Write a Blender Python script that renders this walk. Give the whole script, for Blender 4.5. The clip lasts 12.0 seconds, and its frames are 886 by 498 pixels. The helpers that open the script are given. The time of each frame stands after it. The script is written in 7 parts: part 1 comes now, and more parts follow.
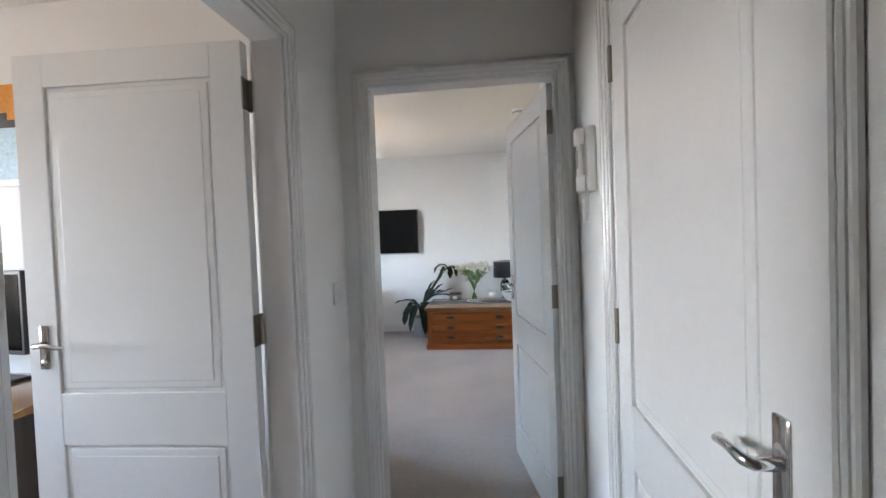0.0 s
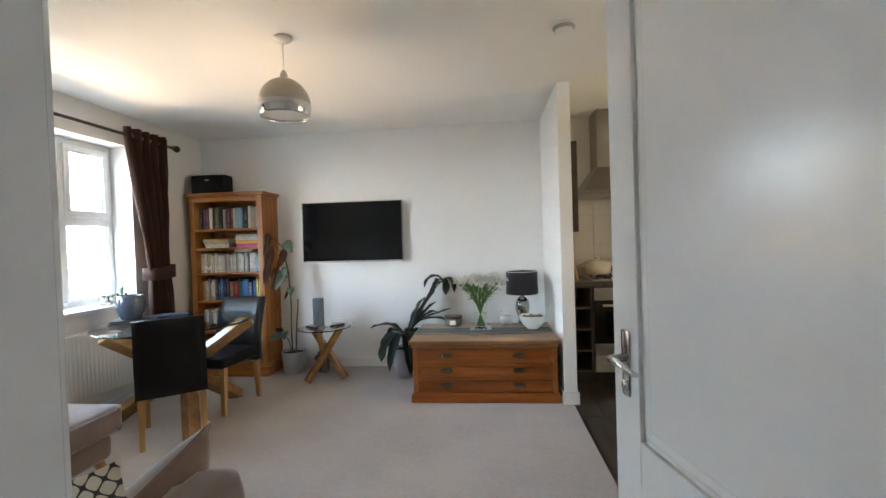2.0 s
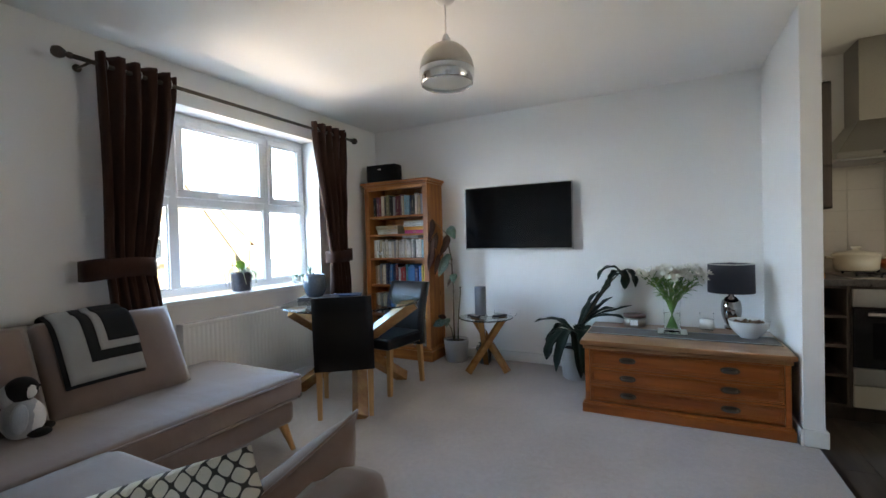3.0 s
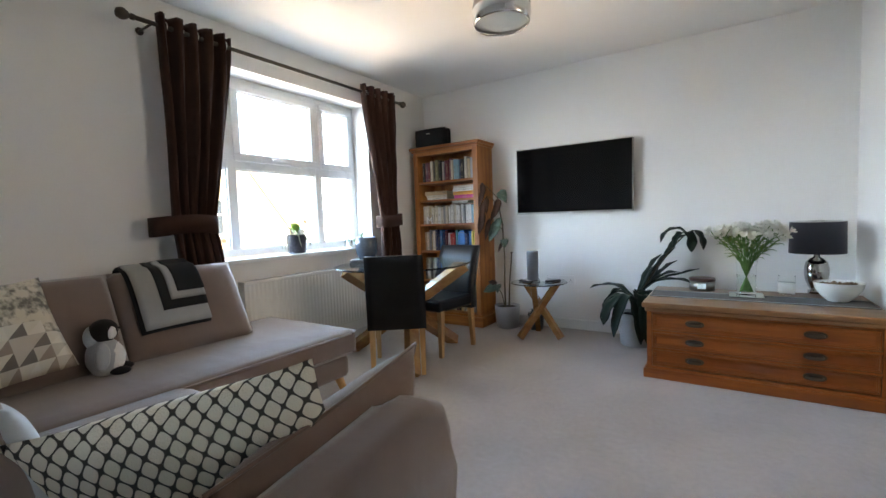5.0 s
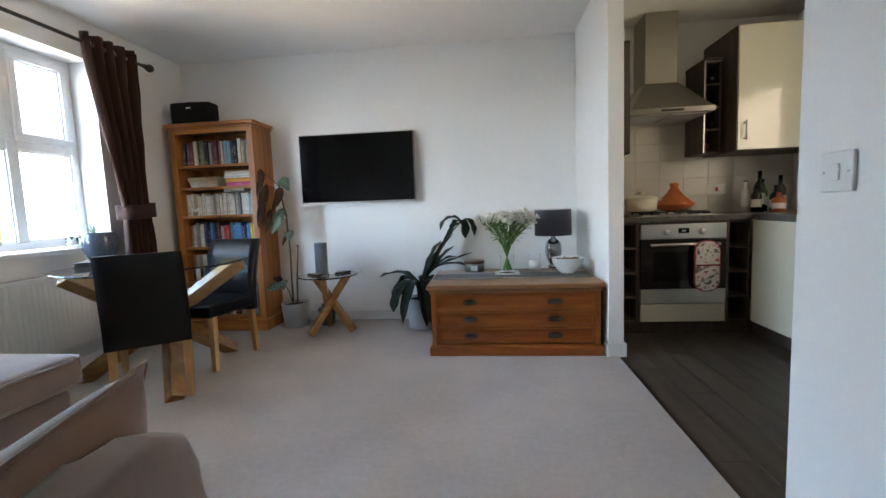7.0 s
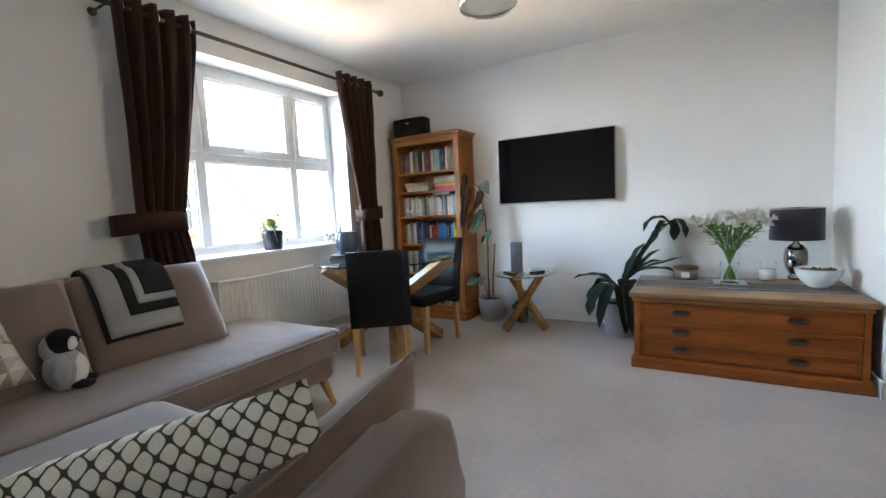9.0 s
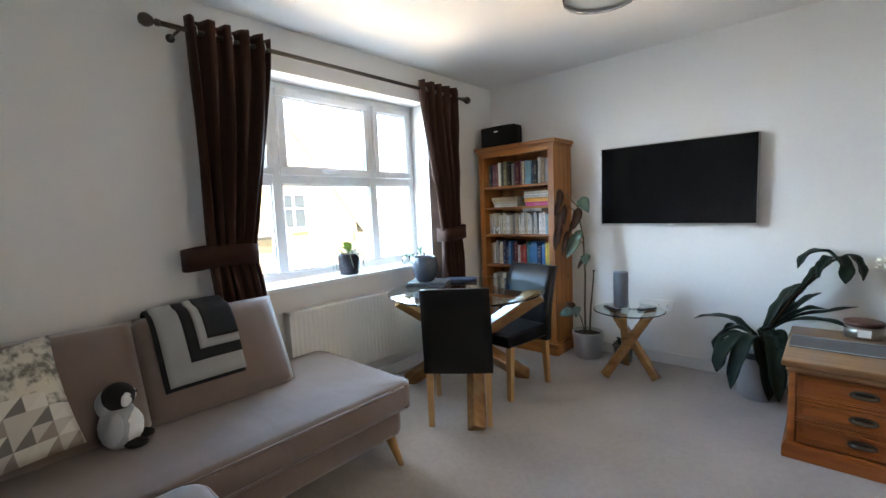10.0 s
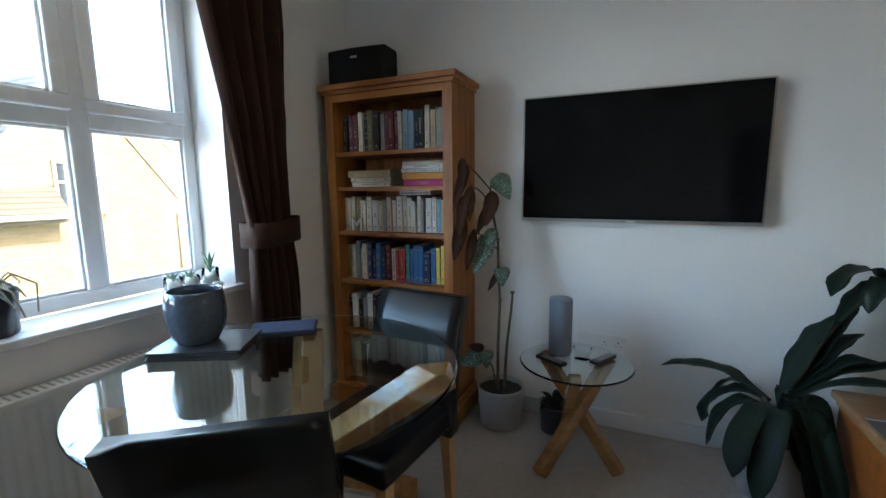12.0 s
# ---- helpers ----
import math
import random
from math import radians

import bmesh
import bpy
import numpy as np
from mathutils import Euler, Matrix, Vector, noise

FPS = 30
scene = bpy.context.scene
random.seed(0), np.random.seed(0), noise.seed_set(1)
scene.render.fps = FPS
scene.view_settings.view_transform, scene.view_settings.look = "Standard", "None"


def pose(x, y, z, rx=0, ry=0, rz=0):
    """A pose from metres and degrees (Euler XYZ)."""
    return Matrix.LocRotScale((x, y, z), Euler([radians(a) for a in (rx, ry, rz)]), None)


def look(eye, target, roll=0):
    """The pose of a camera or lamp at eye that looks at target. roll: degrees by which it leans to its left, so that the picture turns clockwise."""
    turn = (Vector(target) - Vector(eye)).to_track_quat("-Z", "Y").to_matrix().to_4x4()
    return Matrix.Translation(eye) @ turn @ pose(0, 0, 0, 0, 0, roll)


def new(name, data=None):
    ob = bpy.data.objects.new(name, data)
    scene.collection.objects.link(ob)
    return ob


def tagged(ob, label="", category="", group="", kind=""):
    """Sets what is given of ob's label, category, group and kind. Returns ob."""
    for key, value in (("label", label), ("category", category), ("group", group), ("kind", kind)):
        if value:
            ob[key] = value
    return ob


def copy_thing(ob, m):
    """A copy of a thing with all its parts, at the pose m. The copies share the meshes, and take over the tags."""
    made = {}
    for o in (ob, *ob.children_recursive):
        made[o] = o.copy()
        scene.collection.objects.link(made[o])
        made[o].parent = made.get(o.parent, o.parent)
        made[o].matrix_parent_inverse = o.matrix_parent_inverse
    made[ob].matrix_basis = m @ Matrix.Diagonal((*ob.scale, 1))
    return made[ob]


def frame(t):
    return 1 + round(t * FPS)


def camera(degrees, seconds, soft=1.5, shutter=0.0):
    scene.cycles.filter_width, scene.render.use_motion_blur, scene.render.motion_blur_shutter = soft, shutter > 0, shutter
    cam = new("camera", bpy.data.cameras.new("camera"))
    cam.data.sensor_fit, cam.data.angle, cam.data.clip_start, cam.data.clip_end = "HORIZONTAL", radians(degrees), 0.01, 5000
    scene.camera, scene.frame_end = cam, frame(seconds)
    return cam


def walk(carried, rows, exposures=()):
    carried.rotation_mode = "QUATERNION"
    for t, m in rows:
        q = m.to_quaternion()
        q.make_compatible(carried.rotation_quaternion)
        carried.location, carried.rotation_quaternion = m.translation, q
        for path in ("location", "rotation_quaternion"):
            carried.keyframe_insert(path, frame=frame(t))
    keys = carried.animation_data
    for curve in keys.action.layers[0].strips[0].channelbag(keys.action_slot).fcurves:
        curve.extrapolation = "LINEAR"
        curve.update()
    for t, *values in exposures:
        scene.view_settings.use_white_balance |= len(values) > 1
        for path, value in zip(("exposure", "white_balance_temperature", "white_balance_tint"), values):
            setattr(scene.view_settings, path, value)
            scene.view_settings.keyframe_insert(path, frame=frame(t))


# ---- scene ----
cam = camera(91.8, 12.0)
EXPOSURES = [
    (0.0, 2.12, 7950, 17), (0.5, 1.9, 8150, 17), (1.0, 1.99, 9100, 17), (1.5, 1.99, 9000, 17), (2.1, 1.94, 8500, 15), (2.5, 1.74, 7800, 13), (3.0, 1.54, 7400, 13), (5.0, 1.9, 7900, 14), (5.5, 1.99, 7900, 14), (6.0, 2.04, 7900, 14),
    (6.5, 1.84, 7900, 14), (8.5, 1.88, 7950, 15), (9.5, 2.07, 7950, 14), (10.0, 1.9, 7650, 13), (10.5, 1.64, 7550, 11), (11.0, 1.54, 7350, 10), (11.5, 1.34, 7350, 9), (12.0, 1.04, 7450, 9)]
PATH = [
    (0, (0.636, 0.381, 1.321), (0.4, 2.367, 1.267), -2.2),
    (0.5, (0.547, 0.739, 1.299), (0.349, 2.728, 1.248), -2.0),
    (1, (0.507, 1.19, 1.3), (0.31, 3.18, 1.256), -2.0),
    (1.5, (0.456, 1.609, 1.303), (0.258, 3.599, 1.259), -1.9),
    (2, (0.443, 1.975, 1.292), (0.241, 3.964, 1.255), -1.9),
    (2.5, (0.394, 2.27, 1.253), (-0.174, 4.187, 1.21), -1.7),
    (3, (0.322, 2.293, 1.209), (-0.591, 4.072, 1.172), -1.6),
    (3.2, (0.315, 2.297, 1.196), (-0.681, 4.03, 1.154), -1.4),
    (5, (0.256, 2.33, 1.075), (-0.845, 3.995, 0.944), -2.1),
    (5.5, (0.226, 2.406, 1.042), (-0.668, 4.187, 0.878), -2.0),
    (6, (0.266, 2.465, 1.048), (-0.34, 4.362, 0.859), -1.9),
    (6.5, (0.29, 2.491, 1.017), (-0.025, 4.458, 0.842), -1.4),
    (6.7, (0.276, 2.483, 1.022), (0.055, 4.461, 0.83), -2.3),
    (8.3, (0.159, 2.416, 1.064), (-0.234, 4.369, 0.886), -2.1),
    (8.5, (0.145, 2.408, 1.07), (-0.473, 4.302, 0.893), -2.7),
    (9, (0.159, 2.377, 1.089), (-0.848, 4.096, 0.911), -3.0),
    (9.5, (0.156, 2.463, 1.147), (-1.061, 4.041, 0.973), -2.9),
    (10, (-0.043, 2.737, 1.302), (-1.381, 4.212, 1.118), -2.5),
    (10.5, (-0.309, 3.165, 1.292), (-1.81, 4.471, 1.089), -2.5),
    (11, (-0.549, 3.62, 1.309), (-2.086, 4.883, 1.096), -2.3),
    (11.5, (-0.824, 3.937, 1.325), (-2.229, 5.34, 1.084), -1.9),
    (12, (-0.93, 4.04, 1.285), (-1.738, 5.848, 1.004), -0.7),
]
walk(cam, [(t, look(eye, target, roll)) for t, eye, target, roll in PATH], EXPOSURES)


# ---- world, sun and daylight ----
def daylight():
    w = bpy.data.worlds.new("sky")
    scene.world = w
    w.use_nodes = True
    nt = w.node_tree
    sky = nt.nodes.new("ShaderNodeTexSky")
    sky.sky_type = "NISHITA"
    sky.sun_disc = False
    sky.sun_elevation = radians(50)
    sky.sun_rotation = radians(66)
    sky.dust_density = 8.0
    bg = nt.nodes["Background"]
    bg.inputs["Strength"].default_value = SKY
    nt.links.new(sky.outputs[0], bg.inputs["Color"])
    s = bpy.data.lights.new("sun", "SUN")
    s.energy, s.angle, s.color = SUN, radians(0.6), (1.0, 0.93, 0.82)
    ob = new("sun", s)
    ob.matrix_world = look((14.0, 6.4, 18.4), (0.0, 0.0, 0.0))
    return ob


def window_lamp(name, at, toward, w, h, watts, colour=(0.86, 0.93, 1.0)):
    a = bpy.data.lights.new(name, "AREA")
    a.shape, a.size, a.size_y, a.energy, a.color = "RECTANGLE", w, h, watts, colour
    ob = new(name, a)
    ob.matrix_world = look(at, toward)
    return ob


SKY, SUN = 0.15, 4.5
daylight()
# lamps just outside the openings stand in for the sky and the sunlit ground
window_lamp("window_light_above", (-4.6, 4.55, 3.75), (-1.5, 4.55, 0.3), 2.6, 1.3, 30, (0.70, 0.85, 1.0))
window_lamp("window_light_ground", (-7.0, 4.5, -1.4), (-2.7, 4.5, 1.5), 5.0, 1.4, 165, (1.0, 0.83, 0.64))
window_lamp("study_window_light", (-2.93, 0.95, 1.5), (0, 0.95, 1.2), 0.8, 1.1, 3.9, (1.0, 0.90, 0.83))
window_lamp("kitchen_window_light", (2.88, 4.61, 1.55), (0.0, 4.4, 1.35), 1.0, 0.85, 3.5, (1.0, 0.90, 0.77))



def sky_backdrop():
    """The bright hazy sky over the roofs, far beyond the window."""
    m = bpy.data.materials.new("hazy_sky")
    m.use_nodes = True
    nt = m.node_tree
    nt.nodes.remove(nt.nodes["Principled BSDF"])
    e = nt.nodes.new("ShaderNodeEmission")
    e.inputs["Strength"].default_value = HAZE
    # pale haze near the roofs, clear blue higher up
    tc, sp, mr, cr = (nt.nodes.new("ShaderNode" + k) for k in ("TexCoord", "SeparateXYZ", "MapRange", "ValToRGB"))
    mr.inputs["From Max"].default_value = 90.0
    cr.color_ramp.elements[0].color, cr.color_ramp.elements[1].color = (0.74, 0.88, 1.0, 1), (0.20, 0.46, 1.0, 1)
    mid = cr.color_ramp.elements.new(0.4)
    mid.color = (0.40, 0.68, 1.0, 1)
    nt.links.new(tc.outputs["Object"], sp.inputs[0])
    nt.links.new(sp.outputs[2], mr.inputs["Value"])
    nt.links.new(mr.outputs[0], cr.inputs[0])
    nt.links.new(cr.outputs[0], e.inputs["Color"])
    nt.links.new(e.outputs[0], nt.nodes["Material Output"].inputs[0])
    bm = bmesh.new()
    n, rad = 24, 150.0
    rows = []
    for z in (-3.2, 20.0, 50.0, 90.0):
        rows.append([bm.verts.new((-rad * math.sin(math.pi * (0.02 + 0.96 * k / n)), 4.5 + rad * math.cos(math.pi * (0.02 + 0.96 * k / n)), z)) for k in range(n + 1)])
    for a, c in zip(rows, rows[1:]):
        for k in range(n):
            bm.faces.new((a[k], a[k + 1], c[k + 1], c[k]))
    me = bpy.data.meshes.new("backdrop")
    bm.to_mesh(me)
    bm.free()
    me.materials.append(m)
    return tagged(new("backdrop", me), "pale bright hazy sky over the roofs", "sky", kind="structure")


HAZE = 10.5
sky_backdrop()


# ---- materials ----
def nodes_of(name):
    m = bpy.data.materials.new(name)
    m.use_nodes = True
    nt = m.node_tree
    return m, nt, nt.nodes["Principled BSDF"]


def noise_node(nt, scale, detail=4.0, stretch=None, vary=False):
    n = nt.nodes.new("ShaderNodeTexNoise")
    n.inputs["Scale"].default_value, n.inputs["Detail"].default_value = scale, detail
    tc = nt.nodes.new("ShaderNodeTexCoord")
    out = tc.outputs["Object"]
    if vary:
        oi, add = nt.nodes.new("ShaderNodeObjectInfo"), nt.nodes.new("ShaderNodeVectorMath")
        add.operation = "MULTIPLY_ADD"
        add.inputs[1].default_value = (1, 1, 1)
        cx = nt.nodes.new("ShaderNodeCombineXYZ")
        mul = nt.nodes.new("ShaderNodeMath")
        mul.operation = "MULTIPLY"
        mul.inputs[1].default_value = 37.0
        nt.links.new(oi.outputs["Random"], mul.inputs[0])
        nt.links.new(mul.outputs[0], cx.inputs[0])
        nt.links.new(mul.outputs[0], cx.inputs[2])
        nt.links.new(out, add.inputs[0])
        nt.links.new(cx.outputs[0], add.inputs[2])
        out = add.outputs[0]
    if stretch:
        mp = nt.nodes.new("ShaderNodeMapping")
        mp.inputs["Scale"].default_value = stretch
        nt.links.new(out, mp.inputs["Vector"])
        out = mp.outputs[0]
    nt.links.new(out, n.inputs["Vector"])
    return n


def ramp(nt, fac, stops):
    r = nt.nodes.new("ShaderNodeValToRGB")
    el = r.color_ramp.elements
    while len(el) < len(stops):
        el.new(0.5)
    for e, (p, c) in zip(el, stops):
        e.position, e.color = p, (*c, 1)
    nt.links.new(fac, r.inputs[0])
    return r


def bump(nt, bsdf, height, strength, distance):
    b = nt.nodes.new("ShaderNodeBump")
    b.inputs["Strength"].default_value, b.inputs["Distance"].default_value = strength, distance
    nt.links.new(height, b.inputs["Height"])
    nt.links.new(b.outputs[0], bsdf.inputs["Normal"])
    return b


def shade(c, k):
    return tuple(min(1.0, v * k) for v in c)


def paint(name, colour, rough=0.5, spread=0.06, coarse=3.0, fine=60.0, relief=0.0, metal=0.0, sheen=0.0, coat=0.0, spec=0.5):
    """A surface with broad and fine variation and a little relief."""
    m, nt, b = nodes_of(name)
    big, small = noise_node(nt, coarse, 5), noise_node(nt, fine, 3)
    mix = nt.nodes.new("ShaderNodeMath")
    mix.operation = "MULTIPLY_ADD"
    mix.inputs[1].default_value = 0.5
    half = nt.nodes.new("ShaderNodeMath")
    half.operation = "MULTIPLY"
    half.inputs[1].default_value = 0.5
    nt.links.new(big.outputs[0], half.inputs[0])
    nt.links.new(small.outputs[0], mix.inputs[0])
    nt.links.new(half.outputs[0], mix.inputs[2])
    r = ramp(nt, mix.outputs[0], [(0.3, shade(colour, 1 - spread)), (0.7, shade(colour, 1 + spread))])
    nt.links.new(r.outputs[0], b.inputs["Base Color"])
    rr = nt.nodes.new("ShaderNodeMapRange")
    rr.inputs["To Min"].default_value, rr.inputs["To Max"].default_value = max(0.02, rough - 0.08), min(1, rough + 0.08)
    nt.links.new(big.outputs[0], rr.inputs["Value"])
    nt.links.new(rr.outputs[0], b.inputs["Roughness"])
    b.inputs["Metallic"].default_value = metal
    b.inputs["Sheen Weight"].default_value = sheen
    b.inputs["Coat Weight"].default_value = coat
    b.inputs["Specular IOR Level"].default_value = spec
    if relief:
        bump(nt, b, small.outputs[0], 0.6, relief)
    return m


def wood(name, light, dark, along="x", rough=0.42, scale=1.0, knots=True):
    """Long grain along one axis of the object, with knots and darker streaks."""
    m, nt, b = nodes_of(name)
    long = {"x": (0.6, 9, 9), "y": (9, 0.6, 9), "z": (9, 9, 0.6)}[along]
    g = noise_node(nt, 2.2 * scale, 6, long, vary=True)
    fine = noise_node(nt, 16 * scale, 3, long, vary=True)
    r = ramp(nt, g.outputs[0], [(0.28, dark), (0.45, tuple((a + c) / 2 for a, c in zip(light, dark))), (0.62, light), (0.8, shade(light, 1.12))])
    mul = nt.nodes.new("ShaderNodeMix")
    mul.data_type, mul.blend_type = "RGBA", "MULTIPLY"
    mul.inputs[0].default_value = 0.35
    fr = ramp(nt, fine.outputs[0], [(0.3, (0.55, 0.5, 0.45)), (0.6, (1, 1, 1))])
    nt.links.new(r.outputs[0], mul.inputs[6])
    nt.links.new(fr.outputs[0], mul.inputs[7])
    last = mul.outputs[2]
    if knots:
        v = nt.nodes.new("ShaderNodeTexVoronoi")
        v.inputs["Scale"].default_value = 3.2
        mp, tc = nt.nodes.new("ShaderNodeMapping"), nt.nodes.new("ShaderNodeTexCoord")
        mp.inputs["Scale"].default_value = {"x": (0.7, 1.6, 1.6), "y": (1.6, 0.7, 1.6), "z": (1.6, 1.6, 0.7)}[along]
        nt.links.new(tc.outputs["Object"], mp.inputs[0])
        nt.links.new(mp.outputs[0], v.inputs["Vector"])
        kr = ramp(nt, v.outputs["Distance"], [(0.03, (0.22, 0.12, 0.06)), (0.085, (1, 1, 1))])
        k = nt.nodes.new("ShaderNodeMix")
        k.data_type, k.blend_type = "RGBA", "MULTIPLY"
        k.inputs[0].default_value = 0.85
        nt.links.new(last, k.inputs[6])
        nt.links.new(kr.outputs[0], k.inputs[7])
        last = k.outputs[2]
    nt.links.new(last, b.inputs["Base Color"])
    b.inputs["Roughness"].default_value = rough
    bump(nt, b, fine.outputs[0], 0.25, 0.001)
    return m


def glass(name, colour=(1, 1, 1), rough=0.0, ior=1.45):
    m, nt, b = nodes_of(name)
    b.inputs["Base Color"].default_value = (*colour, 1)
    b.inputs["Roughness"].default_value, b.inputs["IOR"].default_value = rough, ior
    b.inputs["Transmission Weight"].default_value = 1.0
    return m


def carpet_material():
    m, nt, b = nodes_of("carpet_pile")
    big, mid, small = noise_node(nt, 1.8, 5), noise_node(nt, 34, 5), noise_node(nt, 330, 3)
    r = ramp(nt, mid.outputs[0], [(0.3, (0.45, 0.395, 0.36)), (0.7, (0.51, 0.45, 0.41))])
    r2 = ramp(nt, big.outputs[0], [(0.35, (0.86, 0.855, 0.85)), (0.65, (1, 1, 1))])
    mx = nt.nodes.new("ShaderNodeMix")
    mx.data_type, mx.blend_type = "RGBA", "MULTIPLY"
    mx.inputs[0].default_value = 1.0
    nt.links.new(r.outputs[0], mx.inputs[6])
    nt.links.new(r2.outputs[0], mx.inputs[7])
    m2 = nt.nodes.new("ShaderNodeMix")
    m2.data_type, m2.blend_type = "RGBA", "MULTIPLY"
    m2.inputs[0].default_value = 0.6
    r3 = ramp(nt, small.outputs[0], [(0.3, (0.72, 0.72, 0.72)), (0.6, (1, 1, 1))])
    nt.links.new(mx.outputs[2], m2.inputs[6])
    nt.links.new(r3.outputs[0], m2.inputs[7])
    nt.links.new(m2.outputs[2], b.inputs["Base Color"])
    b.inputs["Roughness"].default_value = 0.95
    b.inputs["Specular IOR Level"].default_value = 0.1
    b.inputs["Sheen Weight"].default_value = 0.25
    bump(nt, b, small.outputs[0], 0.9, 0.004)
    return m


def fabric(name, colour, spread=0.1, weave=900.0, sheen=0.3):
    m, nt, b = nodes_of(name)
    big, thread = noise_node(nt, 5, 4), noise_node(nt, weave, 2)
    r = ramp(nt, big.outputs[0], [(0.3, shade(colour, 1 - spread)), (0.7, shade(colour, 1 + spread))])
    t = ramp(nt, thread.outputs[0], [(0.3, (0.75, 0.75, 0.75)), (0.65, (1, 1, 1))])
    mx = nt.nodes.new("ShaderNodeMix")
    mx.data_type, mx.blend_type = "RGBA", "MULTIPLY"
    mx.inputs[0].default_value = 0.7
    nt.links.new(r.outputs[0], mx.inputs[6])
    nt.links.new(t.outputs[0], mx.inputs[7])
    nt.links.new(mx.outputs[2], b.inputs["Base Color"])
    b.inputs["Roughness"].default_value = 0.85
    b.inputs["Sheen Weight"].default_value = sheen
    b.inputs["Specular IOR Level"].default_value = 0.2
    bump(nt, b, thread.outputs[0], 0.4, 0.001)
    return m


def creased(m, strength=0.28, distance=0.02):
    """Soft pulls and creases in a stretched cover, under the weave."""
    nt = m.node_tree
    fine = [n for n in nt.nodes if n.type == "BUMP"][0]
    n = noise_node(nt, 2.6, 3, (1.0, 2.6, 1.0))
    n.inputs["Distortion"].default_value = 0.5
    b = nt.nodes.new("ShaderNodeBump")
    b.inputs["Strength"].default_value, b.inputs["Distance"].default_value = strength, distance
    nt.links.new(n.outputs[0], b.inputs["Height"])
    nt.links.new(b.outputs[0], fine.inputs["Normal"])
    return m


WALL = paint("wall_emulsion", (0.83, 0.815, 0.795), 0.75, 0.025, 1.4, 180, 0.0006, spec=0.25)
CEIL = paint("ceiling_emulsion", (0.83, 0.82, 0.80), 0.8, 0.02, 1.2, 160, 0.0006, spec=0.2)
GLOSS = paint("white_gloss_paint", (0.80, 0.79, 0.775), 0.22, 0.02, 2.0, 40, 0.0004)
UPVC = paint("white_upvc", (0.82, 0.83, 0.84), 0.28, 0.015, 3, 60)
CARPET = carpet_material()
VINYL = wood("dark_vinyl_plank", (0.075, 0.06, 0.05), (0.03, 0.025, 0.022), "y", 0.35, 1.0, knots=False)
PINE = wood("waxed_pine_across", (0.36, 0.096, 0.016), (0.22, 0.052, 0.009), "x", 0.34)
PINE_UP = wood("waxed_pine_upright", (0.47, 0.175, 0.036), (0.27, 0.082, 0.016), "z", 0.45)
PINE_SHELF = wood("waxed_pine_shelf", (0.47, 0.175, 0.036), (0.27, 0.082, 0.016), "x", 0.45)
PINE_DARK = wood("old_pine_top", (0.34, 0.17, 0.075), (0.20, 0.085, 0.033), "x", 0.3)
OAK = wood("oiled_oak", (0.56, 0.33, 0.13), (0.40, 0.20, 0.07), "z", 0.4, knots=False)
OAK_X = wood("oiled_oak_beam", (0.40, 0.20, 0.068), (0.27, 0.115, 0.036), "x", 0.2, knots=False)
OAK_X.node_tree.nodes["Principled BSDF"].inputs["Coat Weight"].default_value = 1.0
OAK_X.node_tree.nodes["Principled BSDF"].inputs["Coat Roughness"].default_value = 0.14
CHROME = paint("polished_chrome", (0.75, 0.75, 0.76), 0.12, 0.03, 4, 60, metal=1.0)
STEEL = paint("brushed_steel", (0.55, 0.54, 0.52), 0.3, 0.05, 4, 200, metal=1.0)
BRONZE = paint("dark_bronze_metal", (0.10, 0.085, 0.075), 0.35, 0.1, 6, 60, metal=1.0)
BLACK = paint("black_plastic", (0.012, 0.012, 0.014), 0.35, 0.1, 8, 90)
SCREEN = paint("black_screen", (0.004, 0.004, 0.0045), 0.12, 0.02, 2, 30, spec=0.18)
LEATHER = paint("black_leather", (0.002, 0.0022, 0.0028), 0.31, 0.15, 40, 220, 0.0001, spec=0.38)
SOFA = creased(fabric("taupe_sofa_cloth", (0.200, 0.147, 0.126), 0.08, sheen=0.45))
CUSHION = creased(fabric("brown_velvet_cloth", (0.17, 0.105, 0.077), 0.16, 700, 0.5), 0.4)
CURTAIN = fabric("dark_brown_curtain_cloth", (0.046, 0.019, 0.013), 0.12, 800, 0.08)
CLEAR = glass("clear_glass", (0.97, 1.0, 0.985))
THIN = glass("thin_blown_glass", (0.985, 1.0, 0.99), 0.0, 1.13)
TABLE_GLASS = glass("green_edged_glass", (0.90, 0.975, 0.945))
WHITE = paint("white_plastic", (0.78, 0.77, 0.75), 0.35, 0.02, 4, 60)
CERAMIC = paint("white_ceramic", (0.80, 0.79, 0.76), 0.15, 0.03, 4, 50)
GREYPOT = paint("grey_concrete_glaze", (0.38, 0.37, 0.37), 0.5, 0.1, 6, 80, 0.0006)
SOIL = paint("potting_soil", (0.03, 0.02, 0.014), 0.95, 0.4, 20, 120, 0.004)


# ---- mesh helpers ----
def obj(name, bm, mat, parent=None, smooth=False):
    me = bpy.data.meshes.new(name)
    bmesh.ops.recalc_face_normals(bm, faces=bm.faces)
    if smooth:
        for f in bm.faces:
            f.smooth = True
    bm.to_mesh(me)
    bm.free()
    me.materials.append(mat)
    ob = new(name, me)
    ob.parent = parent
    return ob


